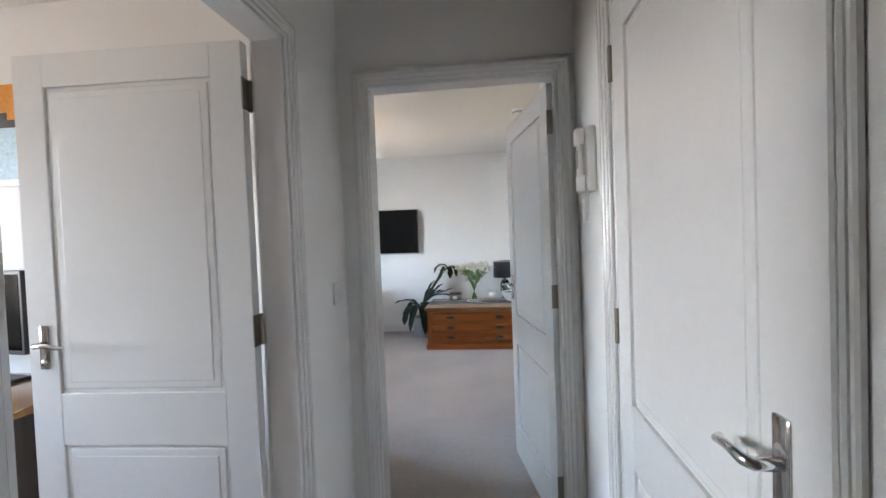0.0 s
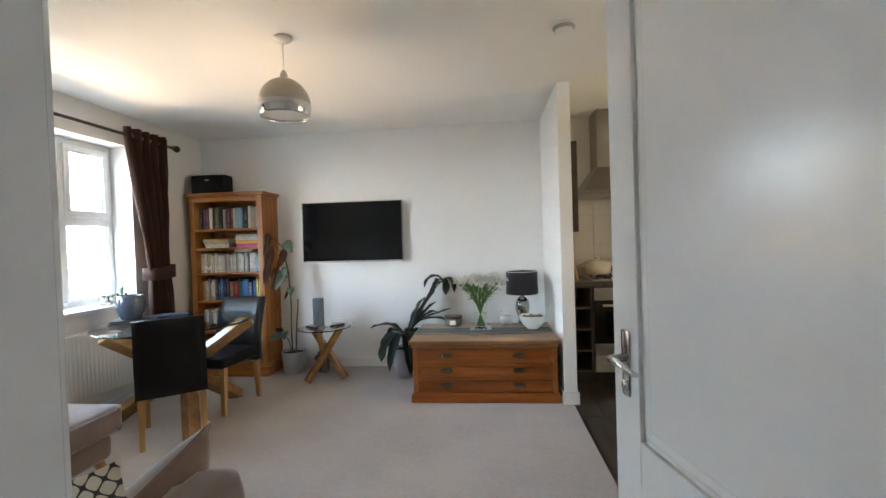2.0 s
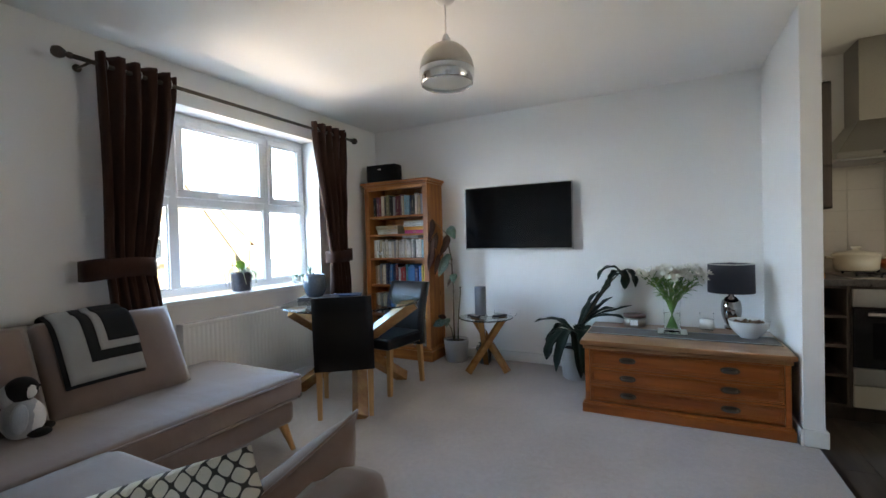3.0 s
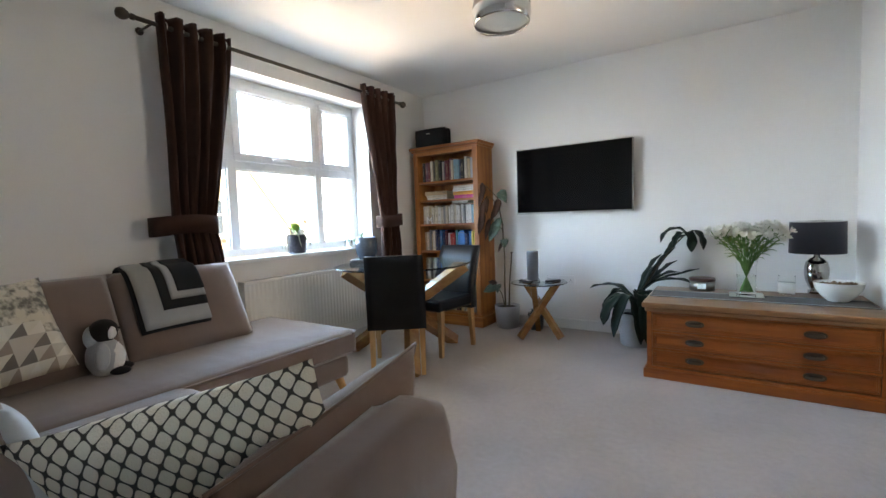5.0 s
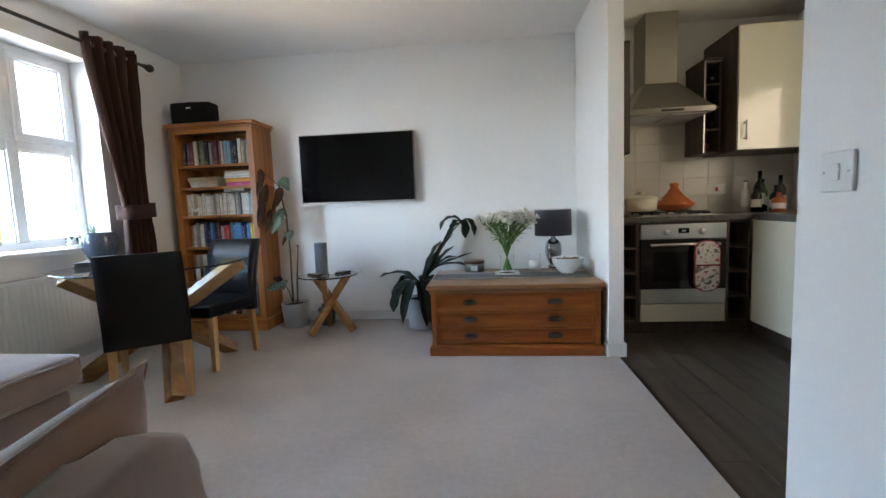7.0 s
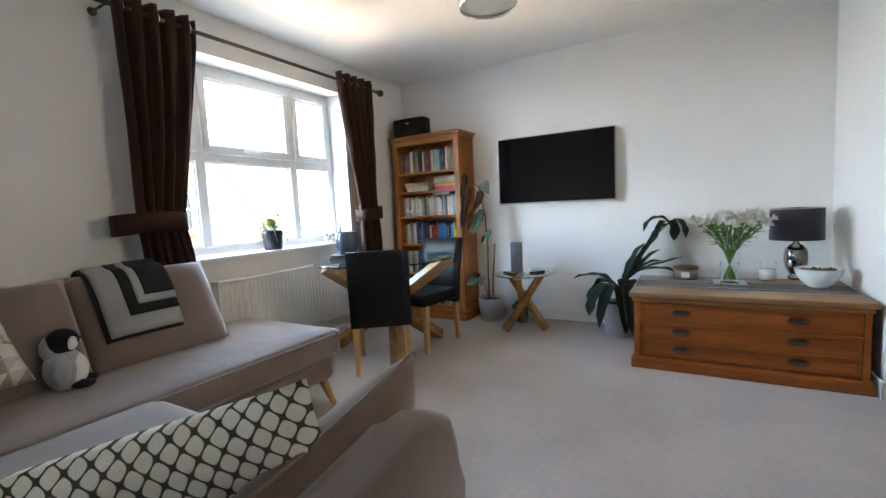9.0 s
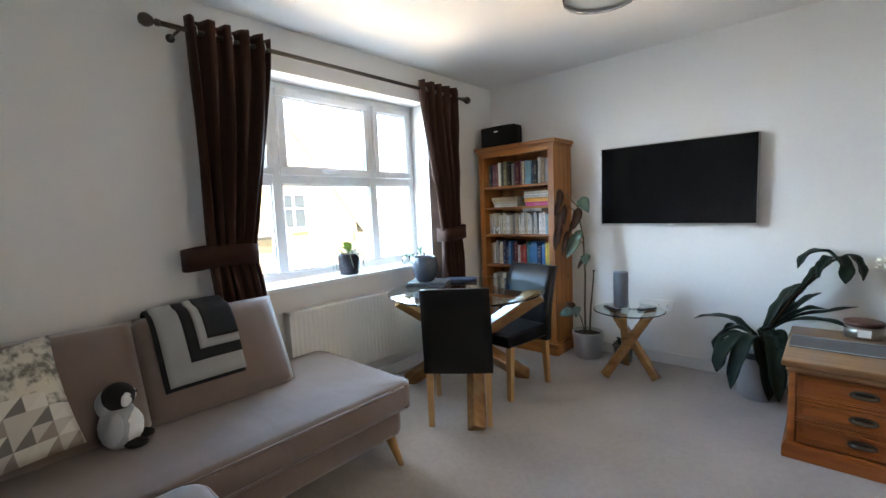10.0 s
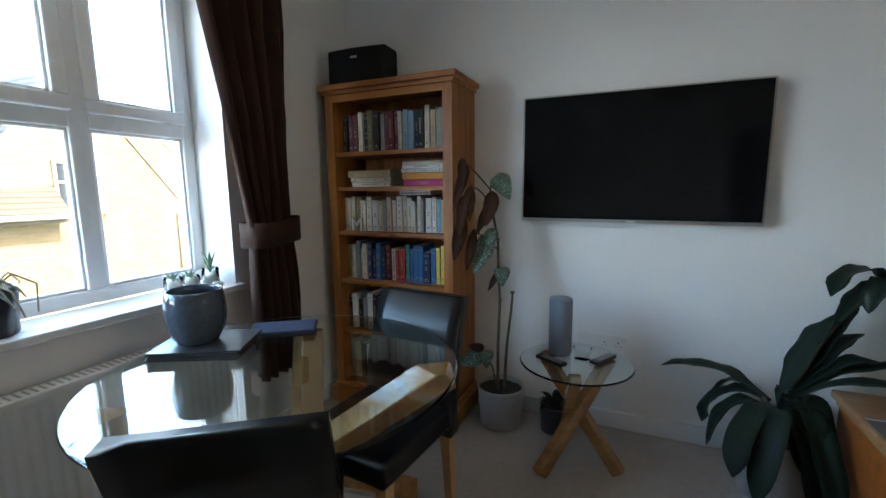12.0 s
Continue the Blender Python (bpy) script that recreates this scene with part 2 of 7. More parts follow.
def add_box(bm, lo, hi, bevel=0.0, seg=2, m=None):
    r = bmesh.ops.create_cube(bm, size=1.0)
    vs = r["verts"]
    for v in vs:
        v.co = Vector([lo[i] + (v.co[i] + 0.5) * (hi[i] - lo[i]) for i in range(3)])
    if bevel:
        es = list({e for v in vs for e in v.link_edges})
        out = bmesh.ops.bevel(bm, geom=es, offset=bevel, segments=seg, profile=0.5, affect="EDGES")
        vs = list({v for f in out["faces"] for v in f.verts} | {v for v in vs if v.is_valid})
    if m is not None:
        bmesh.ops.transform(bm, matrix=m, verts=[v for v in vs if v.is_valid])
    return vs


def box(name, lo, hi, mat, parent=None, bevel=0.0, m=None, seg=2):
    bm = bmesh.new()
    add_box(bm, lo, hi, bevel, seg, m)
    return obj(name, bm, mat, parent)


def boxes(name, items, mat, parent=None, bevel=0.0):
    bm = bmesh.new()
    for lo, hi in items:
        add_box(bm, lo, hi, bevel)
    return obj(name, bm, mat, parent)


def add_lathe(bm, profile, n=28, at=(0, 0, 0), m=None):
    rings = []
    for r, z in profile:
        if r < 1e-5:
            rings.append([bm.verts.new((at[0], at[1], at[2] + z))])
        else:
            rings.append([bm.verts.new((at[0] + r * math.cos(2 * math.pi * k / n), at[1] + r * math.sin(2 * math.pi * k / n), at[2] + z)) for k in range(n)])
    for a, b in zip(rings, rings[1:]):
        for k in range(n):
            q = [a[k % len(a)], a[(k + 1) % len(a)], b[(k + 1) % len(b)], b[k % len(b)]]
            q = list(dict.fromkeys(q))
            if len(q) > 2:
                bm.faces.new(q)
    if m is not None:
        bmesh.ops.transform(bm, matrix=m, verts=[v for ring in rings for v in ring])
    return rings


def lathe(name, profile, mat, parent=None, n=28, at=(0, 0, 0), m=None, smooth=True):
    bm = bmesh.new()
    add_lathe(bm, profile, n, at, m)
    ob = obj(name, bm, mat, parent, smooth)
    return ob


def add_tube(bm, pts, radii, n=8, caps=True):
    pts = [Vector(p) for p in pts]
    if not hasattr(radii, "__len__"):
        radii = [radii] * len(pts)
    rings, side = [], None
    for i, p in enumerate(pts):
        d = (pts[min(i + 1, len(pts) - 1)] - pts[max(i - 1, 0)]).normalized()
        if side is None:
            side = d.orthogonal().normalized()
        side = (side - d * side.dot(d)).normalized()
        up = d.cross(side)
        rings.append([bm.verts.new(p + radii[i] * (math.cos(2 * math.pi * k / n) * side + math.sin(2 * math.pi * k / n) * up)) for k in range(n)])
    for a, b in zip(rings, rings[1:]):
        for k in range(n):
            bm.faces.new((a[k], a[(k + 1) % n], b[(k + 1) % n], b[k]))
    if caps:
        bm.faces.new(rings[0][::-1])
        bm.faces.new(rings[-1])


def tube(name, pts, radii, mat, parent=None, n=8):
    bm = bmesh.new()
    add_tube(bm, pts, radii, n)
    return obj(name, bm, mat, parent, True)


def thing(name, label, category, m=None, group=""):
    ob = tagged(new(name), label, category, group)
    ob.empty_display_size = 0.1
    ob.matrix_world = m if m is not None else Matrix()
    return ob


def setting(ob, label, category=""):
    return tagged(ob, label, category, kind="structure")


def pillow(name, w, h, d, mat, parent=None, puff=2.4, n=14, m=None, pinch=0.0, seam=None):
    """A soft cushion: w by h, d thick in the middle, thin at its seams. Lies in x, z; faces -y."""
    bm = bmesh.new()
    grid = {}
    for s in (1, -1):
        for i in range(n + 1):
            for j in range(n + 1):
                u, v = 2 * i / n - 1, 2 * j / n - 1
                edge = i in (0, n) or j in (0, n)
                if edge and s == -1:
                    grid[s, i, j] = grid[1, i, j]
                    continue
                f = max(0.0, (1 - abs(u) ** puff) * (1 - abs(v) ** puff)) ** 0.5
                k = 1 - pinch * (1 - abs(u) ** 2) * abs(v) ** 4
                l = 1 - pinch * (1 - abs(v) ** 2) * abs(u) ** 4
                wob = 0.05 * d * noise.noise(Vector((u * 1.7, v * 1.7, s * 3 + w * 7)))
                grid[s, i, j] = bm.verts.new((u * w / 2 * l, s * (d / 2 * f + wob * f), v * h / 2 * k))
        for i in range(n):
            for j in range(n):
                q = list(dict.fromkeys([grid[s, i, j], grid[s, i + 1, j], grid[s, i + 1, j + 1], grid[s, i, j + 1]]))
                if len(q) > 2:
                    bm.faces.new(q)
    if m is not None:
        bmesh.ops.transform(bm, matrix=m, verts=bm.verts)
    return obj(name, bm, mat, parent, True)


# ---- the shell of the flat ----
H = 2.47
XW, YT, YD0, YD1 = -2.62, 6.38, 2.165, 2.26      # window wall, far wall, the two faces of the hall wall
XF = 1.09                                         # where the carpet ends
XP0, XP1 = 1.01, 1.105                           # partition to the kitchen
KX, HX = 2.76, 0.98                              # kitchen's far side, hall's right wall
KW0, KW1 = 4.05, 5.18                            # kitchen window
WY0, WY1, WZ0, WZ1 = 3.71, 5.44, 0.855, 2.20    # window opening


def shell():
    setting(boxes("floor", [((XW - 0.3, -2.6, -0.2), (XF, YT + 0.2, 0.0)), ((XF, -2.6, -0.2), (KX + 0.1, 2.6, 0.0))], CARPET), "beige cut-pile carpet with faint tread marks", "floor")
    setting(boxes("ceiling", [((XW - 0.3, -2.6, H), (KX + 0.1, YT + 0.2, H + 0.15))], CEIL), "plain white painted ceiling", "ceiling")
    a, b = XW - 0.30, XW
    setting(boxes("wall_window", [
        ((a, YD1, 0), (b, WY0, H)), ((a, WY1, 0), (b, YT + 0.2, H)), ((a, WY0, 0), (b, WY1, WZ0 - 0.03)), ((a, WY0, WZ1), (b, WY1, H)),
    ], WALL), "white painted wall with a window opening", "wall")
    setting(boxes("wall_study_window", [
        ((a, -2.6, 0), (b, 0.5, H)), ((a, 1.4, 0), (b, YD1, H)), ((a, 0.5, 0), (b, 1.4, 0.9)), ((a, 0.5, 2.1), (b, 1.4, H))], WALL), "white painted outer wall of the study", "wall")
    setting(boxes("wall_far", [((b, YT, 0), (KX + 0.1, YT + 0.2, H))], WALL), "white painted wall behind the television", "wall")
    setting(boxes("wall_hall", [
        ((b, YD0, 0), (0.10, YD1, H)), ((0.93, YD0, 0), (XP1, YD1, H)), ((0.10, YD0, 1.992), (0.93, YD1, H))], WALL), "white painted wall with a doorway", "wall")
    setting(boxes("wall_partition", [((XP0, 5.345, 0), (XP1, YT, H)), ((XP0, YD1, 0), (XP1, 3.63, H))], WALL), "white painted partition with square ends", "wall")
    setting(boxes("wall_kitchen", [((KX, YD1, 0), (KX + 0.1, KW0, H)), ((KX, KW1, 0), (KX + 0.1, YT, H)), ((KX, KW0, 0), (KX + 0.1, KW1, 1.05)), ((KX, KW0, 2.05), (KX + 0.1, KW1, H)), ((XP1, YD0, 0), (KX + 0.1, YD1, H))], WALL), "white painted kitchen wall", "wall")
    setting(boxes("wall_hall_right", [
        ((HX, -2.6, 0), (HX + 0.1, 0.86, H)), ((HX, 1.68, 0), (HX + 0.1, YD0, H)), ((HX, 0.86, 1.992), (HX + 0.1, 1.68, H))], WALL), "white painted hall wall with a doorway", "wall")
    setting(boxes("wall_hall_left", [
        ((-0.1, -2.6, 0), (0, 0.84, H)), ((-0.1, 1.70, 0), (0, YD0, H)), ((-0.1, 0.84, 1.992), (0, 1.70, H))], WALL), "white painted hall wall with an open doorway", "wall")
    setting(boxes("wall_back", [((XW - 0.3, -2.8, 0), (KX, -2.6, H))], WALL), "white painted wall at the end of the hall", "wall")


def lining(name, label, axis, a0, a1, b0, b1, head=1.962, t=0.03):
    """Door lining and architraves. The opening runs a0 to a1 along axis, and through the wall from b0 to b1."""
    bm = bmesh.new()

    def put(p0, p1, q0, q1, z0, z1, bev=0.003):
        lo, hi = ((p0, q0, z0), (p1, q1, z1)) if axis == "x" else ((q0, p0, z0), (q1, p1, z1))
        add_box(bm, lo, hi, bev, 1)
    put(a0 - t, a0, b0, b1, 0, head)
    put(a1, a1 + t, b0, b1, 0, head)
    put(a0 - t, a1 + t, b0, b1, head, head + t)
    for face, out in ((b0, -1), (b1, 1)):
        for w0, w1, d in ((0.008, 0.07, 0.012), (0.022, 0.062, 0.018), (0.04, 0.057, 0.023)):
            q0, q1 = sorted((face, face + out * d))
            put(a0 - w1, a0 - w0, q0, q1, 0, head + w1)
            put(a1 + w0, a1 + w1, q0, q1, 0, head + w1)
            put(a0 - w1, a1 + w1, q0, q1, head + w0, head + w1)
    return setting(obj(name, bm, GLOSS), label, "door frame")


HINGE = paint("dull_steel_hinge", (0.27, 0.24, 0.21), 0.32, 0.1, 20, 90, metal=1.0)


def door_leaf(name, label, m, width=0.76, lever=1, hinge_face=1):
    """A moulded two-panel door, hinged at x = 0, 4 cm thick round y = 0."""
    d = thing(name, label, "door", m)
    w, h, s = width, 1.952, 0.102
    bm = bmesh.new()
    t = 0.02
    for lo, hi in (((0, -t, 0.008), (s, t, h)), ((w - s, -t, 0.008), (w, t, h)), ((s, -t, 0.008), (w - s, t, 0.20)), ((s, -t, 0.69), (w - s, t, 0.86)), ((s, -t, h - 0.105), (w - s, t, h))):
        add_box(bm, lo, hi, 0.0015, 1)
    obj("stile_frame", bm, GLOSS, d)
    for z0, z1 in ((0.20, 0.69), (0.86, h - 0.105)):
        bm = bmesh.new()
        add_box(bm, (s - 0.002, -0.010, z0 - 0.002), (w - s + 0.002, 0.010, z1 + 0.002))
        add_box(bm, (s + 0.012, -0.0165, z0 + 0.012), (w - s - 0.012, 0.0165, z1 - 0.012), 0.006, 2)
        add_box(bm, (s + 0.035, -0.0185, z0 + 0.035), (w - s - 0.035, 0.0185, z1 - 0.035), 0.004, 2)
        obj("panel", bm, GLOSS, d)
    for side in (1, -1):
        bm = bmesh.new()
        y = side * 0.024
        add_box(bm, (w - 0.072, min(y, side * 0.02), 0.942), (w - 0.041, max(y, side * 0.02), 1.085), 0.004, 2)
        add_tube(bm, [(w - 0.056, side * 0.022, 1.025), (w - 0.056, side * 0.055, 1.025), (w - 0.066, side * 0.061, 1.025), (w - 0.10, side * 0.062, 1.027), (w - 0.14, side * 0.058, 1.018), (w - 0.152, side * 0.047, 1.016)], [0.009, 0.009, 0.0085, 0.0075, 0.0065, 0.005], 10)
        add_lathe(bm, [(0.0, 0), (0.012, 0.0), (0.012, 0.004), (0, 0.005)], 12, m=Matrix.Translation((w - 0.056, side * 0.024, 0.965)) @ pose(0, 0, 0, -90 * side))
        tagged(obj("handle", bm, CHROME, d, True), "chrome lever on a back plate")
    for z in (0.22, 1.05, 1.79):
        bm = bmesh.new()
        add_tube(bm, [(-0.004, hinge_face * 0.024, z - 0.05), (-0.004, hinge_face * 0.024, z + 0.05)], 0.007, 10)
        add_box(bm, (-0.003, -0.016, z - 0.05), (0.001, 0.022, z + 0.05))
        tagged(obj("hinge", bm, HINGE, d), "steel butt hinge")
    return d


shell()
lining("door_1", "white gloss door lining and moulded architrave", "x", 0.13, 0.90, YD0, YD1)
lining("door_2", "white gloss door lining and moulded architrave", "y", 0.87, 1.67, -0.10, 0.0)
lining("door_3", "white gloss door lining and moulded architrave", "y", 0.89, 1.65, HX, HX + 0.10)
door_leaf("living_room_door", "white gloss two-panel door standing open on steel hinges", pose(0.895, YD1 - 0.01, 0, 0, 0, 101), 0.765, hinge_face=-1)
door_leaf("study_door", "white gloss two-panel door standing open into the study", pose(-0.118, 1.655, 0, 0, 0, 182.5), 0.762, hinge_face=-1)
door_leaf("cupboard_door", "closed white gloss two-panel door in the hall", pose(HX + 0.022, 1.647, 0, 0, 0, -90), 0.755, hinge_face=-1)


def window():
    w = setting(new("window_1"), "white plastic casement window of six panes", "window")
    x0, x1, x = -2.885, -2.815, -2.85
    cols, rows = [3.71, 4.165, 4.985, 5.44], [0.86, 1.555, 2.20]
    bm = bmesh.new()
    f = 0.055
    add_box(bm, (x0, 3.71, rows[0]), (x1, 5.44, rows[0] + f), 0.006)
    add_box(bm, (x0, 3.71, rows[-1] - f), (x1, 5.44, rows[-1]), 0.006)
    for y in (3.71, 5.44 - f):
        add_box(bm, (x0, y, rows[0] + f), (x1, y + f, rows[-1] - f), 0.006)
    for y in cols[1:-1]:
        add_box(bm, (x0, y - 0.035, rows[0] + f), (x1, y + 0.035, rows[-1] - f), 0.006)
    for a, b in zip(cols, cols[1:]):
        add_box(bm, (x0, a + 0.03, rows[1] - 0.036), (x1 - 0.002, b - 0.03, rows[1] + 0.036), 0.006)
    obj("frame", bm, UPVC, w)
    for i in range(3):
        for j in range(2):
            y0, y1 = cols[i] + (f if i == 0 else 0.035), cols[i + 1] - (f if i == 2 else 0.035)
            z0, z1 = rows[j] + (f if j == 0 else 0.036), rows[j + 1] - (f if j == 1 else 0.036)
            g = 0.0
            if j == 1:
                bm = bmesh.new()
                g = 0.042 if i == 1 else 0.036
                for lo, hi in (((y0 - 0.012, z0 - 0.012), (y1 + 0.012, z0 + g)), ((y0 - 0.012, z1 - g), (y1 + 0.012, z1 + 0.012)), ((y0 - 0.012, z0 + g), (y0 + g, z1 - g)), ((y1 - g, z0 + g), (y1 + 0.012, z1 - g))):
                    add_box(bm, (x1 - 0.05, lo[0], lo[1]), (x1 + 0.016, hi[0], hi[1]), 0.006)
                obj("sash", bm, UPVC, w)
                if i == 1:
                    bm = bmesh.new()
                    add_box(bm, (x1 + 0.016, 4.52, z0 + 0.008), (x1 + 0.03, 4.62, z0 + 0.030), 0.004)
                    add_box(bm, (x1 + 0.03, 4.50, z0 + 0.012), (x1 + 0.044, 4.64, z0 + 0.026), 0.005)
                    obj("catch", bm, UPVC, w)
            p = box("pane", (x - 0.004, y0 + g - 0.004, z0 + g - 0.004), (x + 0.004, y1 - g + 0.004, z1 - g + 0.004), CLEAR, w)
            p.visible_shadow = False
            bm = bmesh.new()
            for a, b, c, e in ((y0 + g, y1 - g, z0 + g, z0 + g + 0.012), (y0 + g, y1 - g, z1 - g - 0.012, z1 - g), (y0 + g, y0 + g + 0.012, z0 + g, z1 - g), (y1 - g - 0.012, y1 - g, z0 + g, z1 - g)):
                add_box(bm, (x + 0.005, a, c), (x + 0.024 + (0.012 if g else 0), b, e), 0.003, 1)
            obj("bead", bm, UPVC, w)
    box("sill", (x1 - 0.01, WY0 - 0.03, WZ0 - 0.03), (XW + 0.035, WY1 + 0.03, WZ0), UPVC, w, 0.006)
    return w


window()
setting(boxes("window_2", [((-2.88, 0.5, 0.9), (-2.82, 1.4, 0.96)), ((-2.88, 0.5, 2.04), (-2.82, 1.4, 2.1)), ((-2.88, 0.5, 0.96), (-2.82, 0.56, 2.04)), ((-2.88, 1.34, 0.96), (-2.82, 1.4, 2.04))], UPVC), "white plastic window frame in the study", "window")
setting(boxes("window_3", [((KX + 0.03, KW0, 1.05), (KX + 0.09, KW1, 1.11)), ((KX + 0.03, KW0, 1.99), (KX + 0.09, KW1, 2.05)), ((KX + 0.03, KW0, 1.11), (KX + 0.09, KW0 + 0.06, 1.99)), ((KX + 0.03, KW1 - 0.06, 1.11), (KX + 0.09, KW1, 1.99))], UPVC), "white plastic window frame in the kitchen", "window")
# added board, never in view: keeps direct sun out of the kitchen window
setting(box("eaves", (KX + 0.1, 2.0, 2.28), (KX + 1.25, YT + 0.2, 2.36), UPVC), "unseen white board added to shade the kitchen window", "eaves")


def skirting():
    bm = bmesh.new()
    h, t = 0.095, 0.016
    for lo, hi in (
        ((XW, YT - t, 0), (XP0, YT, h)), ((XW, YD1, 0), (XW + t, YT - t, h)), ((XP0 - t, 5.345 - t, 0), (XP0, YT - t, h)), ((XP0, 5.345 - t, 0), (XP1 + t, 5.345, h)),
        ((XW + t, YD1, 0), (0.055, YD1 + t, h)), ((XP0 - t, YD1 + t, 0), (XP0, 3.63 + t, h)), ((XP0, 3.63, 0), (XP1 + t, 3.63 + t, h)),
        ((0, 1.75, 0), (t, YD0, h)), ((HX - t, 1.73, 0), (HX, YD0, h)), ((XP1, 5.345, 0), (XP1 + t, 5.8, h)),
    ):
        add_box(bm, lo, hi, 0.005, 2)
    setting(obj("baseboard", bm, GLOSS), "white gloss skirting board", "skirting")


skirting()


# ---- living room: the large things ----
def television():
    m = pose(-0.946, YT - 0.055, 1.420, 0, 0.35, 0)
    tv = thing("television", "large flat black television on a wall bracket", "television", m)
    w, h = 1.072, 0.632
    box("body", (-w / 2, 0, -h / 2), (w / 2, 0.03, h / 2), BLACK, tv, 0.004)
    box("back_housing", (-0.3, 0.03, -0.2), (0.3, 0.05, 0.15), BLACK, tv, 0.005)
    box("screen", (-w / 2 + 0.008, -0.003, -h / 2 + 0.018), (w / 2 - 0.008, 0.0, h / 2 - 0.008), SCREEN, tv)
    boxes("bezel", [((-w / 2, -0.005, -h / 2), (w / 2, 0.0, -h / 2 + 0.016)), ((-w / 2, -0.005, h / 2 - 0.006), (w / 2, 0, h / 2)), ((-w / 2, -0.005, -h / 2 + 0.016), (-w / 2 + 0.006, 0, h / 2 - 0.006)), ((w / 2 - 0.006, -0.005, -h / 2 + 0.016), (w / 2, 0, h / 2 - 0.006))], STEEL, tv)
    box("badge", (-0.02, -0.0065, -h / 2 + 0.003), (0.02, -0.005, -h / 2 + 0.013), WHITE, tv)
    box("wall_bracket", (-0.15, 0.05, -0.12), (0.15, 0.055, 0.12), BLACK, tv)


def chest():
    x0, x1, y0, y1 = -0.195, 0.985, 5.365, 6.08
    c = thing("chest_of_drawers", "low waxed pine chest with six cup handles", "chest of drawers", pose((x0 + x1) / 2, (y0 + y1) / 2, 0))
    w, d = (x1 - x0) / 2, (y1 - y0) / 2
    bm = bmesh.new()
    add_box(bm, (-w + 0.02, -d + 0.03, 0.06), (w - 0.02, d, 0.44), 0.003)
    add_box(bm, (-w + 0.02, -d + 0.006, 0.06), (-w + 0.05, -d + 0.03, 0.44), 0.003)
    add_box(bm, (w - 0.05, -d + 0.006, 0.06), (w - 0.02, -d + 0.03, 0.44), 0.003)
    for z0, z1 in ((0.430, 0.442), (0.302, 0.316), (0.188, 0.202)):
        add_box(bm, (-w + 0.0495, -d + 0.008, z0), (w - 0.0495, -d + 0.03, z1), 0.003)
    obj("body", bm, PINE, c)
    bm = bmesh.new()
    add_box(bm, (-w, -d - 0.012, 0), (w, d, 0.062), 0.006)
    add_box(bm, (-w + 0.008, -d, 0.055), (w - 0.008, d, 0.078), 0.008)
    obj("plinth", bm, PINE, c)
    bm = bmesh.new()
    add_box(bm, (-w + 0.008, -d - 0.004, 0.438), (w - 0.008, d, 0.468), 0.010, 3)
    add_box(bm, (-w - 0.008, -d - 0.015, 0.466), (w + 0.008, d + 0.005, 0.497), 0.007, 3)
    obj("top", bm, PINE_DARK, c)
    for z0, z1 in ((0.086, 0.186), (0.204, 0.300), (0.318, 0.428)):
        dr = tagged(box("drawer", (-w + 0.052, -d + 0.020, z0), (w - 0.052, -d + 0.05, z1), PINE, c, 0.002))
        # a stepped frame round the sunk panel
        a0, a1, b0, b1 = -w + 0.054, w - 0.054, z0 + 0.002, z1 - 0.002
        bm = bmesh.new()
        for inset, depth in ((0.0, 0.007), (0.008, 0.012), (0.015, 0.016)):
            t = 0.008
            x0i, x1i, z0i, z1i = a0 + inset, a1 - inset, b0 + inset, b1 - inset
            for lo, hi in (((x0i, z0i), (x1i, z0i + t)), ((x0i, z1i - t), (x1i, z1i)), ((x0i, z0i + t), (x0i + t, z1i - t)), ((x1i - t, z0i + t), (x1i, z1i - t))):
                add_box(bm, (lo[0], -d + depth, lo[1]), (hi[0], -d + 0.021, hi[1]), 0.002, 1)
        obj("moulding", bm, PINE, dr)
        for x in (-0.30, 0.275):
            zc = (z0 + z1) / 2
            bm = bmesh.new()
            # back plate with rounded ends, and a hooded cup over it
            n = 16
            rim = [(x + 0.052 * math.copysign(abs(math.cos(q)) ** 0.7, math.cos(q)), zc + 0.021 * math.sin(q)) for q in [2 * math.pi * k / n for k in range(n)]]
            f0, f1 = [bm.verts.new((px, -d + 0.021, pz)) for px, pz in rim], [bm.verts.new((px, -d + 0.016, pz)) for px, pz in rim]
            for k in range(n):
                bm.faces.new((f0[k], f0[(k + 1) % n], f1[(k + 1) % n], f1[k]))
            bm.faces.new(f1)
            rows = []
            for i in range(7):
                e = math.pi / 2 * i / 6
                rows.append([bm.verts.new((x - 0.040 * math.cos(math.pi * k / 12) * (0.55 + 0.45 * math.sin(e)), -d + 0.016 - 0.024 * math.sin(math.pi * k / 12) ** 0.8 * math.sin(e), zc + 0.016 * math.cos(e) - 0.006)) for k in range(13)])
            for r0, r1 in zip(rows, rows[1:]):
                for k in range(12):
                    bm.faces.new((r0[k], r0[k + 1], r1[k + 1], r1[k]))
            tagged(obj("handle", bm, BRONZE, dr), "dark metal cup handle")


